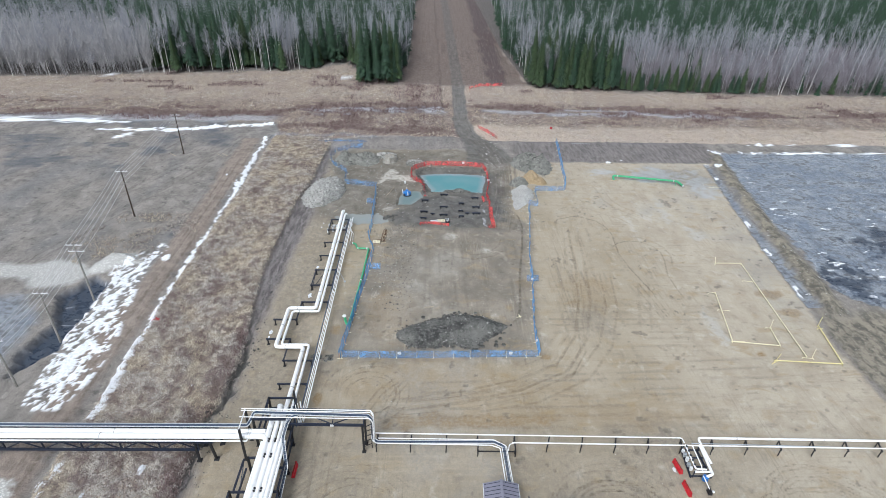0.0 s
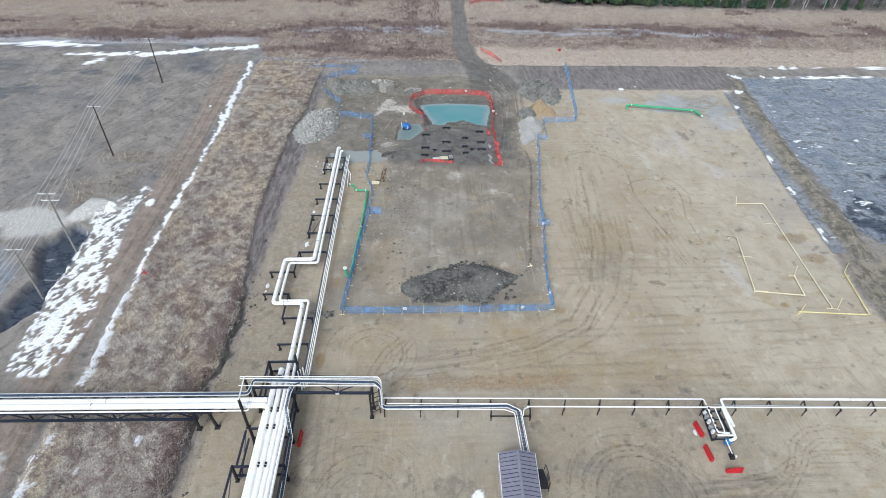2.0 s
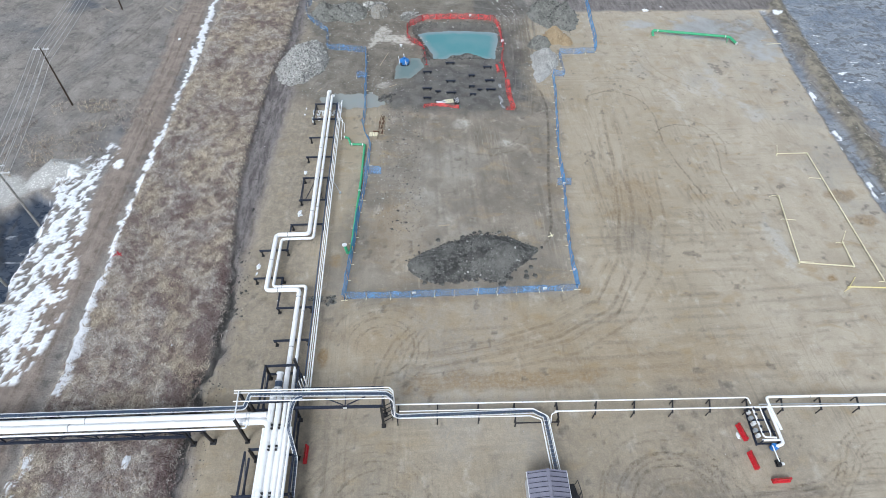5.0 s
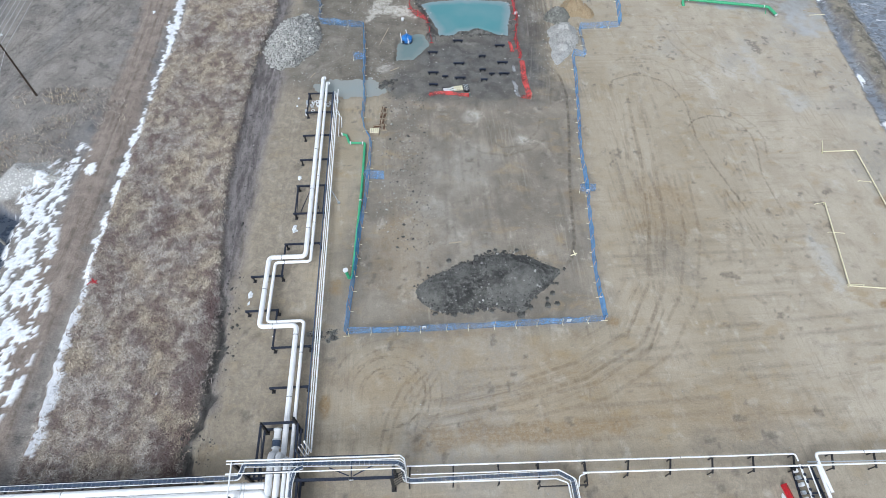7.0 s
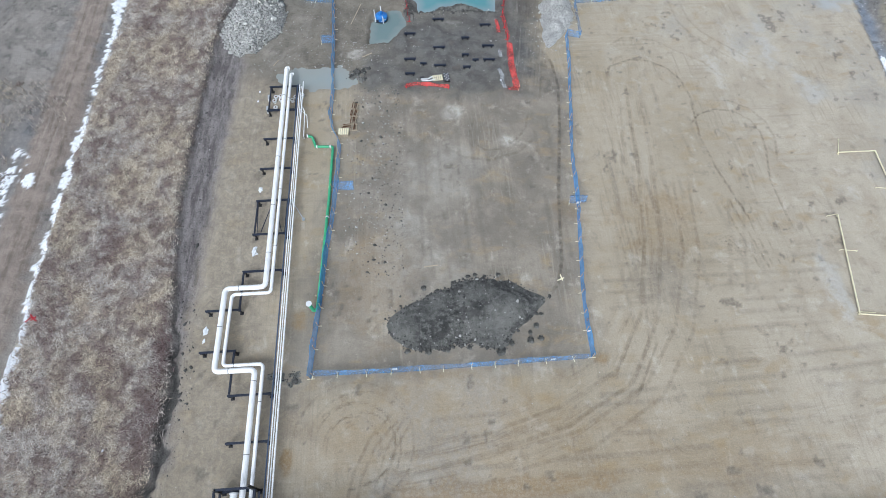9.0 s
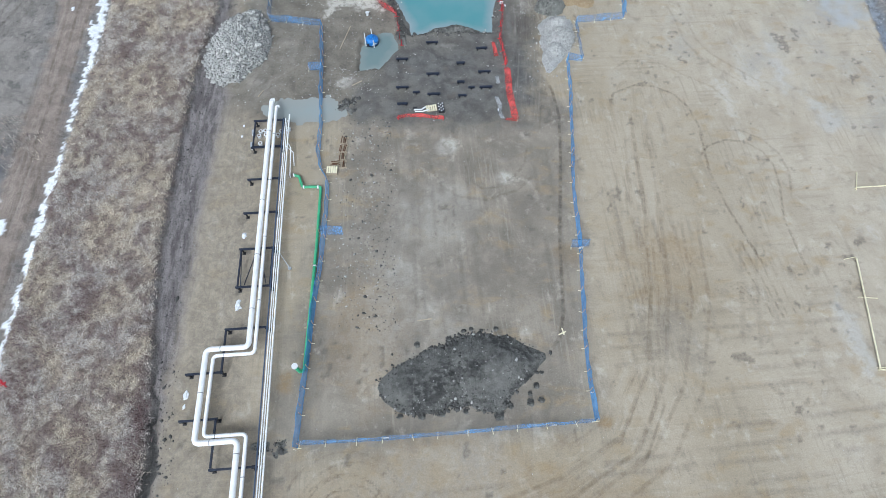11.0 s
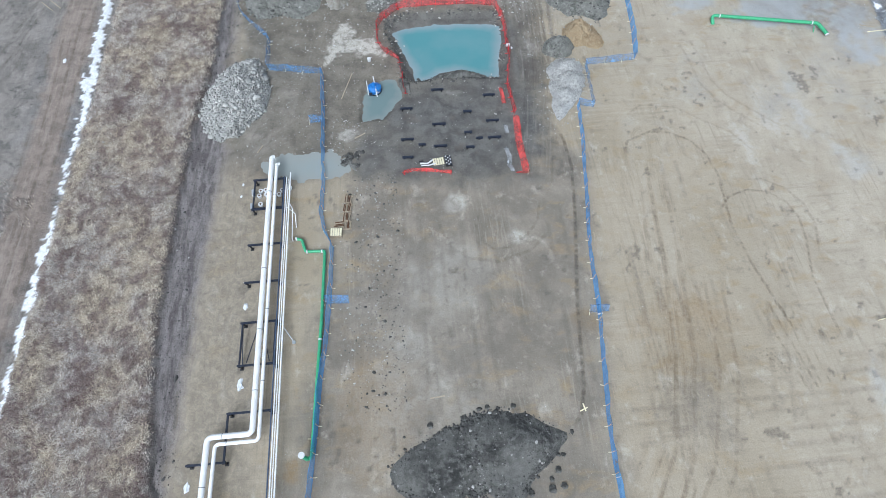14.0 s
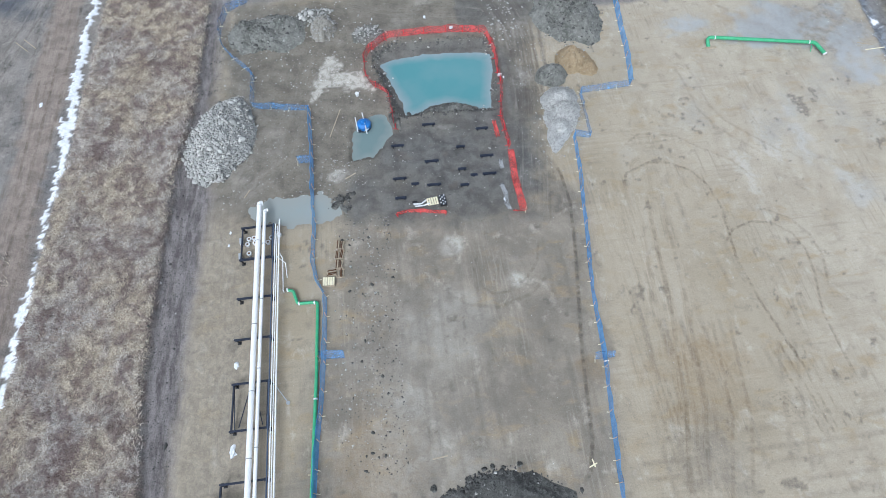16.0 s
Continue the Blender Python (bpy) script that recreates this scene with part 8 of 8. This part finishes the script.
# loose timber: pegs, planks and a bundled post
for x, y, l, turn, m in ((28.3, 9.4, 0.9, 20, CREAM_BAR), (28.4, 9.6, 0.8, 100, CREAM_BAR), (34.4, 27.0, 1.0, 75, WOOD), (33.9, 29.5, 1.2, 85, WOOD), (10.6, 77.6, 0.5, 80, PALE), (57.5, 89.2, 5.5, 0, GALV), (-14, 90.0, 5.5, -2, GALV), (84.5, 61.0, 3.0, 2, CREAM_BAR), (83.5, 62.2, 2.2, -20, WOOD), (13.4, 12.0, 1.6, 5, WOOD),
                         (4.3, 57.0, 5.0, 72, WOOD), (-40, 41, 0.2, 0, WOOD), (6.0, 47.8, 1.6, 30, WOOD), (-7.2, 46.6, 1.3, 60, WOOD), (-30.8, 9.0, 2.4, 100, PALE), (-31.0, 7.6, 1.8, 60, PALE), (-55.0, 78.5, 3.0, -40, WOOD), (-41.5, 79, 3.2, -45, WOOD), (-42.6, 78.5, 3.2, -45, WOOD)):
    pl = link_mesh("loose_plank", bar(bmesh.new(), (-l / 2, 0, 0.05), (l / 2, 0, 0.07), 0.12, 0.07), m)
    pl.matrix_basis = pose(x, y, low_height(x, y), 0, 0, turn)
    tagged(pl, "loose plank lying on the bare ground", "plank", "loose planks")
flag = thing("marker_flag", "red marker flag on a thin stake in straw", "marker", (50.6, 100.5, low_height(50.6, 100.5)))
part("stake", tube(bmesh.new(), [(0, 0, -0.1), (0, 0, 1.6)], 0.04, 6), WOOD, flag)
part("flag", box(bmesh.new(), 0, 0.7, -0.02, 0.02, 0.9, 1.6), RED, flag)
heaplet = thing("red_tape", "crumpled red tape on the dry grass", "tape", (-30.1, 7.9, low_height(-30.1, 7.9)))
bm = bmesh.new()
for k in range(6):
    bar(bm, (0.3 * math.cos(k * 2.1), 0.3 * math.sin(k * 1.3), 0.2), (0.6 * math.cos(k * 1.1 + 1), 0.5 * math.sin(k * 2.3), 0.35), 0.12, 0.03)
part("strip", bm, RED, heaplet)

# clods round the pit's rim and along the bare bank of the strip
rng = np.random.RandomState(76)
rim = np.array(POND_RIM + POND_RIM[:1], float)
seg = rng.randint(len(POND_RIM), size=900)
f_ = rng.rand(900)[:, None]
rp = rim[seg] * (1 - f_) + rim[seg + 1] * f_ + rng.randn(900, 2) * 0.45
v, f = scatter(np.column_stack([rp, height(rp[:, 0], rp[:, 1]) + 0.02]), 0.11 * rng.lognormal(0, 0.5, 900), 761)
tagged(np_mesh("rim_clods", v, f, DARK_ROCK), "dark clods along the pit's rim", "clods", kind="stuff")
v, f = scatter(np.column_stack([rp[:260] + rng.randn(260, 2) * 0.3, height(rp[:260, 0], rp[:260, 1]) + 0.02]), 0.08 * rng.lognormal(0, 0.5, 260), 762)
tagged(np_mesh("rim_stones", v, f, ROCK), "pale stones along the pit's rim", "stones", kind="stuff")
sy = rng.uniform(-26, 80, 1500)
sx = np.interp(sy, [-26, -13, 0, 11.7, 23, 38, 52, 64, 80], [-15.4, -15.2, -14.2, -15.6, -16.6, -16.4, -16.0, -14.6, -14.4]) + rng.uniform(-0.9, 2.4, 1500)
v, f = scatter(np.column_stack([sx, sy, height(sx, sy) + 0.01]), 0.055 * rng.lognormal(0, 0.6, 1500), 763)
tagged(np_mesh("bank_clods", v, f, DARK_ROCK), "dark clods on the bare bank", "clods", kind="stuff")

# rocks scattered over the works and the pad
rng = np.random.RandomState(77)
spots, sizes = [], []
for (x0, x1, y0, y1), count, s in (((2, 8, 45.5, 51), 110, 0.07), ((-12, 6, 44, 60), 420, 0.055), ((6, 11, 12, 41), 500, 0.045), ((-12, 10, 60, 83), 500, 0.09), ((5, 30, 40, 57), 260, 0.06), ((30, 37, 45, 80), 260, 0.08), ((3, 9, 14, 40), 240, 0.07), ((-13, 76, -28, 76), 900, 0.035), ((28, 33, 70, 90), 120, 0.14), ((80, 90, 10, 75), 300, 0.09), ((-34, -13, -26, 70), 60, 0.12)):
    px, py = rng.uniform(x0, x1, count), rng.uniform(y0, y1, count)
    pz = height(px, py)
    keep = pz > -0.4
    spots += list(np.stack([px, py, pz], 1)[keep])
    sizes += list(s * rng.lognormal(0, 0.4, keep.sum()))
v, f = scatter(spots, sizes, 78)
tagged(np_mesh("scattered_stones", v, f, ROCK), "scattered small stones on the bare ground", "stones", kind="stuff")
px, py = rng.uniform(3.4, 10.5, 900), rng.uniform(11, 41, 900)
ok = rng.rand(900) < np.clip(0.25 + (px - 4) / 5, 0, 1)
v, f = scatter(np.stack([px, py, height(px, py) + 0.01], 1)[ok], 0.055 * rng.lognormal(0, 0.6, ok.sum()), 79)
tagged(np_mesh("scattered_clods", v, f, DARK_ROCK), "scattered dark clods of mud on the pad", "clods", kind="stuff")


# ---- dry grass and brush ----
def tufts(name, label, px, py, size, blades, material, seed, spread=0.16, lean=0.6, wide=0.05):
    """Tufts of bent blades, each blade a narrow tapered triangle pair, joined."""
    rng = np.random.RandomState(seed)
    n = len(px)
    pz = height(px, py) - 0.03
    total = n * blades
    ox, oy, oz = np.repeat(px, blades), np.repeat(py, blades), np.repeat(pz, blades)
    high = np.repeat(size * rng.lognormal(0, 0.35, n), blades) * rng.uniform(0.6, 1.15, total)
    ox, oy = ox + rng.randn(total) * spread, oy + rng.randn(total) * spread
    a = rng.rand(total) * 2 * np.pi
    tip = high * lean * rng.uniform(0.3, 1.6, total)
    w = wide * rng.uniform(0.6, 1.4, total)
    sx, sy = -np.sin(a) * w, np.cos(a) * w
    verts = np.empty((total, 5, 3))
    for k, (f, g, s) in enumerate(((0, 0, -1), (0, 0, 1), (0.55, 0.35, -0.7), (0.55, 0.35, 0.7), (1, 1, 0))):
        verts[:, k, 0] = ox + np.cos(a) * tip * g + sx * s
        verts[:, k, 1] = oy + np.sin(a) * tip * g + sy * s
        verts[:, k, 2] = oz + high * (f if g < 1 else 0.85)
    tri = np.array([[0, 1, 3], [0, 3, 2], [2, 3, 4]])
    tris = (np.arange(total)[:, None, None] * 5 + tri[None]).reshape(-1, 3)
    return tagged(np_mesh(name, verts.reshape(-1, 3), tris, material), label, "grass" if "grass" in name else "brush", kind="stuff")


def over(mask_low, mask_high, count, seed, ok):
    rng = np.random.RandomState(seed)
    x, y = rng.uniform(mask_low[0], mask_high[0], count), rng.uniform(mask_low[1], mask_high[1], count)
    keep = ok(x, y)
    return x[keep], y[keep]


def strip_here(x, y):
    e = np.interp(y, [-75, -23, -13, -6.7, 0, 11.7, 23, 38, 52, 64, 81, 90, 96], [-15.7, -15.6, -15.4, -14.7, -14.6, -16.0, -17.2, -17.1, -16.8, -15.2, -15, -14, -14])
    return (x > -31.3) & (x < e - 0.1) & (sample(snow, x, y) < 0.3)


def patchy(x, y, size, seed, level):
    return fbm(x, y, size, 3, seed) > level


x, y = over((-32, -30), (-13, 93), 40000, 1, lambda x, y: strip_here(x, y) & patchy(x, y, 0.8, 17, -0.55))
tufts("dry_grass", "matted pale dry grass on the strip", x, y, 0.21, 5, STRAW, 101, 0.22, 1.6, 0.036)
x, y = over((-32, -30), (-13, 93), 60000, 9, lambda x, y: strip_here(x, y) & patchy(x, y, 0.8, 15, -0.05) & (sample(brush, x, y) < 0.6))
tufts("dry_grass", "bleached dry grass clumps on the strip", x, y, 0.20, 5, PALE_STRAW, 109, 0.16, 1.2, 0.034)
x, y = over((-32, -30), (-13, 93), 16000, 2, lambda x, y: strip_here(x, y) & (sample(brush, x, y) > 0.35))
tufts("low_brush", "dark reddish low brush among the dry grass", x, y, 0.36, 4, BRUSH, 102, 0.2, 0.9, 0.026)
x, y = over((-18.5, -26), (-13.5, 12), 1600, 3, lambda x, y: strip_here(x, y) & (x > np.interp(y, [-26, 0, 12], [-17.4, -16.0, -17])) & patchy(x, y, 3, 25, -0.1))
tufts("low_brush", "dark reddish low brush along the strip edge", x, y, 0.5, 6, BRUSH, 103, 0.3, 0.8, 0.035)


def meadow_here(x, y):
    low = np.where(x < 26, np.interp(x, [-200, -34, -30, 20], [112, 106, 95, 94]), 92)
    high = np.where(x < 27, np.interp(x, [-200, -150, -110, -96, -42, -21, 2, 4], [156, 155, 160, 163, 171, 176, 150, 150]), np.interp(x, [27, 52, 60, 87, 200], [152, 152, 148, 146, 144]))
    path = np.abs(x - np.interp(y, [74, 86, 96, 110, 155], [31, 28.5, 25.3, 23.7, 24.8])) < 3.4
    return (y > low) & (y < high) & ~path


x, y = over((-160, 91), (190, 172), 50000, 4, lambda x, y: meadow_here(x, y) & (sample(ice, x, y) < 0.3) & (sample(brush, x, y) < 0.35))
tufts("dry_grass", "pale dry meadow grass below the woods", x, y, 0.4, 3, STRAW, 104, 0.4, 1.6, 0.06)
x, y = over((-160, 91), (190, 172), 22000, 14, lambda x, y: meadow_here(x, y) & (sample(ice, x, y) < 0.2) & (sample(brush, x, y) < 0.15) & patchy(x, y * 2, 9, 16, 0.0))
tufts("dry_grass", "bleached dry meadow grass below the woods", x, y, 0.42, 3, PALE_STRAW, 114, 0.4, 1.5, 0.06)
x, y = over((-160, 94), (190, 165), 52000, 5, lambda x, y: meadow_here(x, y) & (sample(brush, x, y) > 0.4))
tufts("low_brush", "dark reddish brush bands in the meadow", x, y, 0.8, 3, BRUSH, 105, 0.4, 0.7, 0.06)
x, y = over((-60, 20), (-33, 45), 3000, 6, lambda x, y: (np.hypot(x + 45, y - 34) < 12) & patchy(x, y, 3, 8, 0.0))
tufts("dry_grass", "thin dry grass on the bare field", x, y, 0.4, 4, STRAW, 106, 0.25, 0.8, 0.04)


# ---- trees ----
def strips(rows):
    """Joins narrow four-sided strips given as (a, b, width at a, width at b, side) into arrays."""
    v, f = [], []
    for a, b, wa, wb, side in rows:
        k = len(v)
        a, b, side = np.array(a), np.array(b), np.array(side)
        v += [a - side * wa, a + side * wa, b + side * wb, b - side * wb]
        f += [[k, k + 1, k + 2], [k, k + 2, k + 3]]
    return np.array(v, float), np.array(f, int)


def cone_tube(points, radii, sides):
    v, f = [], []
    for p, r in zip(points, radii):
        v += [(p[0] + r * math.cos(6.2832 * k / sides), p[1] + r * math.sin(6.2832 * k / sides), p[2]) for k in range(sides)]
    for j in range(len(points) - 1):
        for k in range(sides):
            a, b = j * sides + k, j * sides + (k + 1) % sides
            f += [[a, b, b + sides], [a, b + sides, a + sides]]
    return np.array(v, float), np.array(f, int)


def joined(*many):
    vs, fs, base = [], [], 0
    for v, f in many:
        vs.append(v)
        fs.append(f + base)
        base += len(v)
    return np.concatenate(vs), np.concatenate(fs)


def spruce_crown(seed, high, wide, whorls, arms, bare=0.12):
    """Drooping boughs in uneven whorls; each bough is a folded, tapering spray with side sprays."""
    rng = np.random.RandomState(seed)
    v, f = [], []
    for w in range(whorls):
        s = (w + rng.uniform(-0.3, 0.3)) / whorls
        z = high * (bare + (0.97 - bare) * s)
        reach = 0.74 * wide * (1 - s) ** 0.8 * rng.uniform(0.65, 1.25) + 0.12
        turn = rng.rand() * 6.28
        for k in range(arms):
            if rng.rand() < 0.1:
                continue
            a = turn + 6.2832 * k / arms + rng.uniform(-0.25, 0.25)
            r = reach * rng.uniform(0.65, 1.15)
            c, d = math.cos(a), math.sin(a)
            drop = r * rng.uniform(0.25, 0.55)
            half = r * rng.uniform(0.2, 0.34)
            b = len(v)
            v += [(0, 0, z + 0.10 * r), (c * r * 0.55 - d * half, d * r * 0.55 + c * half, z - drop * 0.55), (c * r * 0.6, d * r * 0.6, z - drop * 0.15),
                  (c * r * 0.55 + d * half, d * r * 0.55 - c * half, z - drop * 0.55), (c * r, d * r, z - drop)]
            f += [[b, b + 1, b + 2], [b, b + 2, b + 3], [b + 1, b + 4, b + 2], [b + 2, b + 4, b + 3]]
    b = len(v)
    v += [(0.1, 0, high * 0.93), (-0.07, 0.08, high * 0.93), (-0.05, -0.08, high * 0.93), (0, 0, high)]
    f += [[b, b + 1, b + 3], [b + 1, b + 2, b + 3], [b + 2, b, b + 3]]
    return np.array(v, float), np.array(f, int)


def bare_tree(seed, high, limbs, twigs, spread=0.16, start=0.35, stem=0.11, stem_sides=5, thick=1.0):
    """A leafless stem with rising limbs and forked twigs; returns stem and branches."""
    rng = np.random.RandomState(seed)
    bend = rng.randn(2) * 0.03 * high
    axis = lambda s: np.array([bend[0] * s * s, bend[1] * s * s, high * s])
    stem_mesh = cone_tube([axis(s) for s in (0, 0.35, 0.7, 1.0)], [stem, stem * 0.8, stem * 0.5, 0.02], stem_sides)
    rows = []
    for k in range(limbs):
        s = start + (1 - start) * (k + rng.rand()) / limbs * 0.97
        a = rng.rand() * 6.28
        r = high * spread * (1.15 - s) * rng.uniform(0.6, 1.4)
        p = axis(s)
        q = p + np.array([math.cos(a) * r, math.sin(a) * r, r * rng.uniform(0.7, 1.5)])
        side = np.array([-math.sin(a), math.cos(a), 0])
        rows.append((p, q, 0.035 * thick, 0.015 * thick, side))
        for j in range(twigs):
            t = rng.uniform(0.3, 1.0)
            m = p + (q - p) * t
            e = m + np.array([rng.randn() * 0.35 * r, rng.randn() * 0.35 * r, r * rng.uniform(0.2, 0.8)])
            b = rng.rand() * 6.28
            rows.append((m, e, 0.022 * thick, 0.010 * thick, np.array([math.cos(b), math.sin(b), 0])))
    return stem_mesh, strips(rows)


SPRUCES = [(spruce_crown(k, 1.0 * h, w, int(n * 2.2), 9), cone_tube([(0, 0, -0.3), (0, 0, h * 0.5), (0, 0, h * 0.95)], [0.17, 0.1, 0.02], 6), h) for k, (h, w, n) in enumerate(((15, 2.3, 22), (12, 2.0, 19), (18, 2.5, 25), (9, 1.8, 16), (7, 1.6, 14)))]
BARES = [(bare_tree(30 + k, h, limbs, 12, sp, st, 0.13, 5, 1.0), h) for k, (h, limbs, sp, st) in enumerate(((18, 44, 0.19, 0.42), (16, 42, 0.21, 0.38), (20, 46, 0.17, 0.5), (13, 40, 0.22, 0.3)))]
tree_meshes = {}
for k, (crown, trunk, h) in enumerate(SPRUCES):
    a, b = np_mesh("crown", *crown, NEEDLES if k % 3 else NEEDLES_WARM), np_mesh("trunk", *trunk, TRUNK)
    root = thing("spruce_tree", "dark green spruce with drooping boughs", "spruce tree", (0, 0, -500), group="spruce trees")
    a.parent = b.parent = root
    tree_meshes["s", k] = root
for k, ((stem, limbs), h) in enumerate(BARES):
    a, b = np_mesh("trunk", *stem, BARK_PALE), np_mesh("crown", *limbs, TWIG)
    root = thing("aspen_tree", "leafless pale aspen with thin grey twigs", "aspen tree", (0, 0, -500), group="aspen trees")
    a.parent = b.parent = root
    tree_meshes["a", k] = root

rng = np.random.RandomState(5)


def wood_kind(x, y):
    """Which trees stand at a place: shares of spruce, aspen and thicket, and the height."""
    n = fbm(np.array([x]), np.array([y]), 30, 3, 91)[0]
    if x < 5:
        if y < 168 and x > -16:
            return 1.0, 0.0, 0.0
        if x < -93 + 6 * n:
            return (0.02, 0.3, 0.75) if y < 222 + 10 * n else (0.6, 0.3, 0.0)
        front = y < np.interp(x, [-110, -96, -42, -21, -18, -13], [167, 170, 177, 189, 184, 172])
        if front and n > -0.5:
            return (0.45, 0.5, 0.05)
        if x < -56:
            return (0.8, 0.25, 0.0) if y < 178 else (0.92, 0.1, 0.0)
        if x < -44:
            return (0.12, 0.88, 0.0) if y < 200 else (0.85, 0.15, 0.0)
        if x < -30:
            return (0.75, 0.35, 0.0)
        return (0.3 + 0.3 * (n > 0.2), 0.7, 0.0) if y < 190 else (0.8, 0.25, 0.0)
    if x < 68:
        return (0.8, 0.25, 0.0) if n < 0.25 else (0.5, 0.6, 0.0)
    if x < 86:
        return (0.7, 0.2, 0.0) if y < 156 else (0.4, 0.6, 0.1) if y < 190 else (0.85, 0.2, 0.0)
    if y < 151:
        return (0.85, 0.05, 0.1) if n > -0.35 else (0.1, 0.1, 0.8)
    if y < 196 + 14 * n:
        return 0.02, 0.2, 0.78
    return 0.92, 0.1, 0.0


def in_wood(x, y):
    if x < 5:
        edge = np.interp(x, [-400, -150, -110, -96, -42, -21, -18, -13.8, -13.5, 2, 2.2, 4.5], [154, 155, 160, 163, 171, 183, 178, 166, 150.5, 150.5, 166, 190])
        if x > -16 and 166 < y < 172 and x < -2:
            return False
        return y > edge
    return x > np.interp(y, [144, 148, 154, 216, 400], [58, 55, 53.5, 50, 61]) and y > np.interp(x, [50, 60, 87, 130, 190, 500], [150, 148.5, 146.5, 145, 144.5, 144])


def in_view(x, y):
    """The wedge of woodland that the open ground looks out on."""
    return -12 - 0.86 * (y + 62) < x < 40 + 0.93 * (y + 62) and y < 440


trees = []
for x0, x1, gap in ((-420, 5, 2.6), (49, 480, 2.6)):
    y = 140.0
    while y < 440:
        g = gap * (1.0 + 0.9 * np.clip((y - 175) / 160, 0, 1))
        for x in np.arange(x0, x1, g):
            px, py = x + rng.uniform(-0.5, 0.5) * g, y + rng.uniform(-0.5, 0.5) * g
            if in_wood(px, py) and in_view(px, py):
                trees.append((px, py))
        y += g
counts = {"s": 0, "a": 0}
far = {"spruce": [], "aspen": [], "thicket": [], "pale_thicket": []}
for x, y in trees:
    s, a, t = wood_kind(x, y)
    pick = rng.rand() * (s + a + t)
    edge_low = x > 86 and y < 151
    near = y < 195 and -135 < x < 175
    z = low_height(x, y)
    if pick < s:
        if near and counts["s"] < 300 and (y < 178 or rng.rand() < 0.5):
            counts["s"] += 1
            k = rng.randint(3, 5) if edge_low else rng.randint(0, 4)
            scale = rng.uniform(0.85, 1.25) * (1.0 if edge_low else 1.22)
            copy_thing(tree_meshes["s", k], pose(x, y, z, rng.uniform(-2, 2), rng.uniform(-2, 2), rng.uniform(0, 360)) @ Matrix.Scale(scale, 4))
        else:
            far["spruce"].append((x, y, z, rng.uniform(0.5, 0.75) if edge_low else rng.uniform(0.85, 1.45)))
    elif pick < s + a:
        if near and counts["a"] < 300 and rng.rand() < 0.75:
            counts["a"] += 1
            copy_thing(tree_meshes["a", rng.randint(0, 4)], pose(x, y, z, rng.uniform(-4, 4), rng.uniform(-4, 4), rng.uniform(0, 360)) @ Matrix.Scale(rng.uniform(0.75, 1.2), 4))
        else:
            far["aspen"].append((x, y, z, rng.uniform(0.75, 1.2)))
    else:
        for _ in range(4 if x < 0 else 3):
            far["pale_thicket" if x < 0 else "thicket"].append((x + rng.uniform(-1.3, 1.3), y + rng.uniform(-1.3, 1.3), z, rng.uniform(0.9, 1.5) if x < 0 else rng.uniform(0.6, 1.15)))
for root in tree_meshes.values():
    for o in (*root.children_recursive, root):
        bpy.data.objects.remove(o)


def planted(name, label, category, places, templates, material, seed, lean=0.018):
    """Many trees joined into one mesh from a few shapes."""
    rng = np.random.RandomState(seed)
    vs, fs, base = [], [], 0
    places = np.array(places)
    which = rng.randint(len(templates), size=len(places))
    for w, (v, f) in enumerate(templates):
        some = places[which == w]
        if not len(some):
            continue
        a = rng.rand(len(some)) * 6.2832
        c, s = np.cos(a)[:, None], np.sin(a)[:, None]
        k = some[:, 3:4]
        tilt = rng.randn(len(some), 2) * lean
        x = (v[None, :, 0] * c - v[None, :, 1] * s) * k + tilt[:, :1] * v[None, :, 2] * k
        y = (v[None, :, 0] * s + v[None, :, 1] * c) * k + tilt[:, 1:] * v[None, :, 2] * k
        z = v[None, :, 2] * k + some[:, 2:3] - 0.2
        vs.append(np.stack([x + some[:, :1], y + some[:, 1:2], z], -1).reshape(-1, 3))
        fs.append((f[None] + (base + np.arange(len(some)) * len(v))[:, None, None]).reshape(-1, 3))
        base += len(some) * len(v)
    return tagged(np_mesh(name, np.concatenate(vs), np.concatenate(fs), material), label, category, kind="stuff")


planted("far_spruces", "dense dark green spruce wood", "spruce wood", far["spruce"], [spruce_crown(60 + k, h, w, 17, 6) for k, (h, w) in enumerate(((15, 2.4), (13, 2.2), (17, 2.6), (11, 2.0)))], NEEDLES, 6)
sets = [bare_tree(70 + k, h, 26, 5, 0.19, 0.38, 0.10, 3, 1.4) for k, h in enumerate((18, 16, 20))]
planted("far_aspen_stems", "pale leafless aspen stems", "aspen wood", far["aspen"], [s for s, _ in sets], BARK_PALE, 7)
planted("far_aspen_twigs", "thin grey twigs of leafless aspens", "aspen wood", far["aspen"], [t for _, t in sets], TWIG, 7)
sets = [joined(*bare_tree(80 + k, h, 20, 4, 0.22, 0.22, 0.05, 3, 1.25)) for k, h in enumerate((10, 8, 12, 9))]
planted("pale_thicket", "thicket of leafless pale grey young aspens", "thicket", far["pale_thicket"], sets, PALE_THICKET, 9, 0.09)
planted("sapling_thicket", "thicket of leafless mauve grey saplings", "thicket", far["thicket"], sets, THICKET, 8, 0.08)
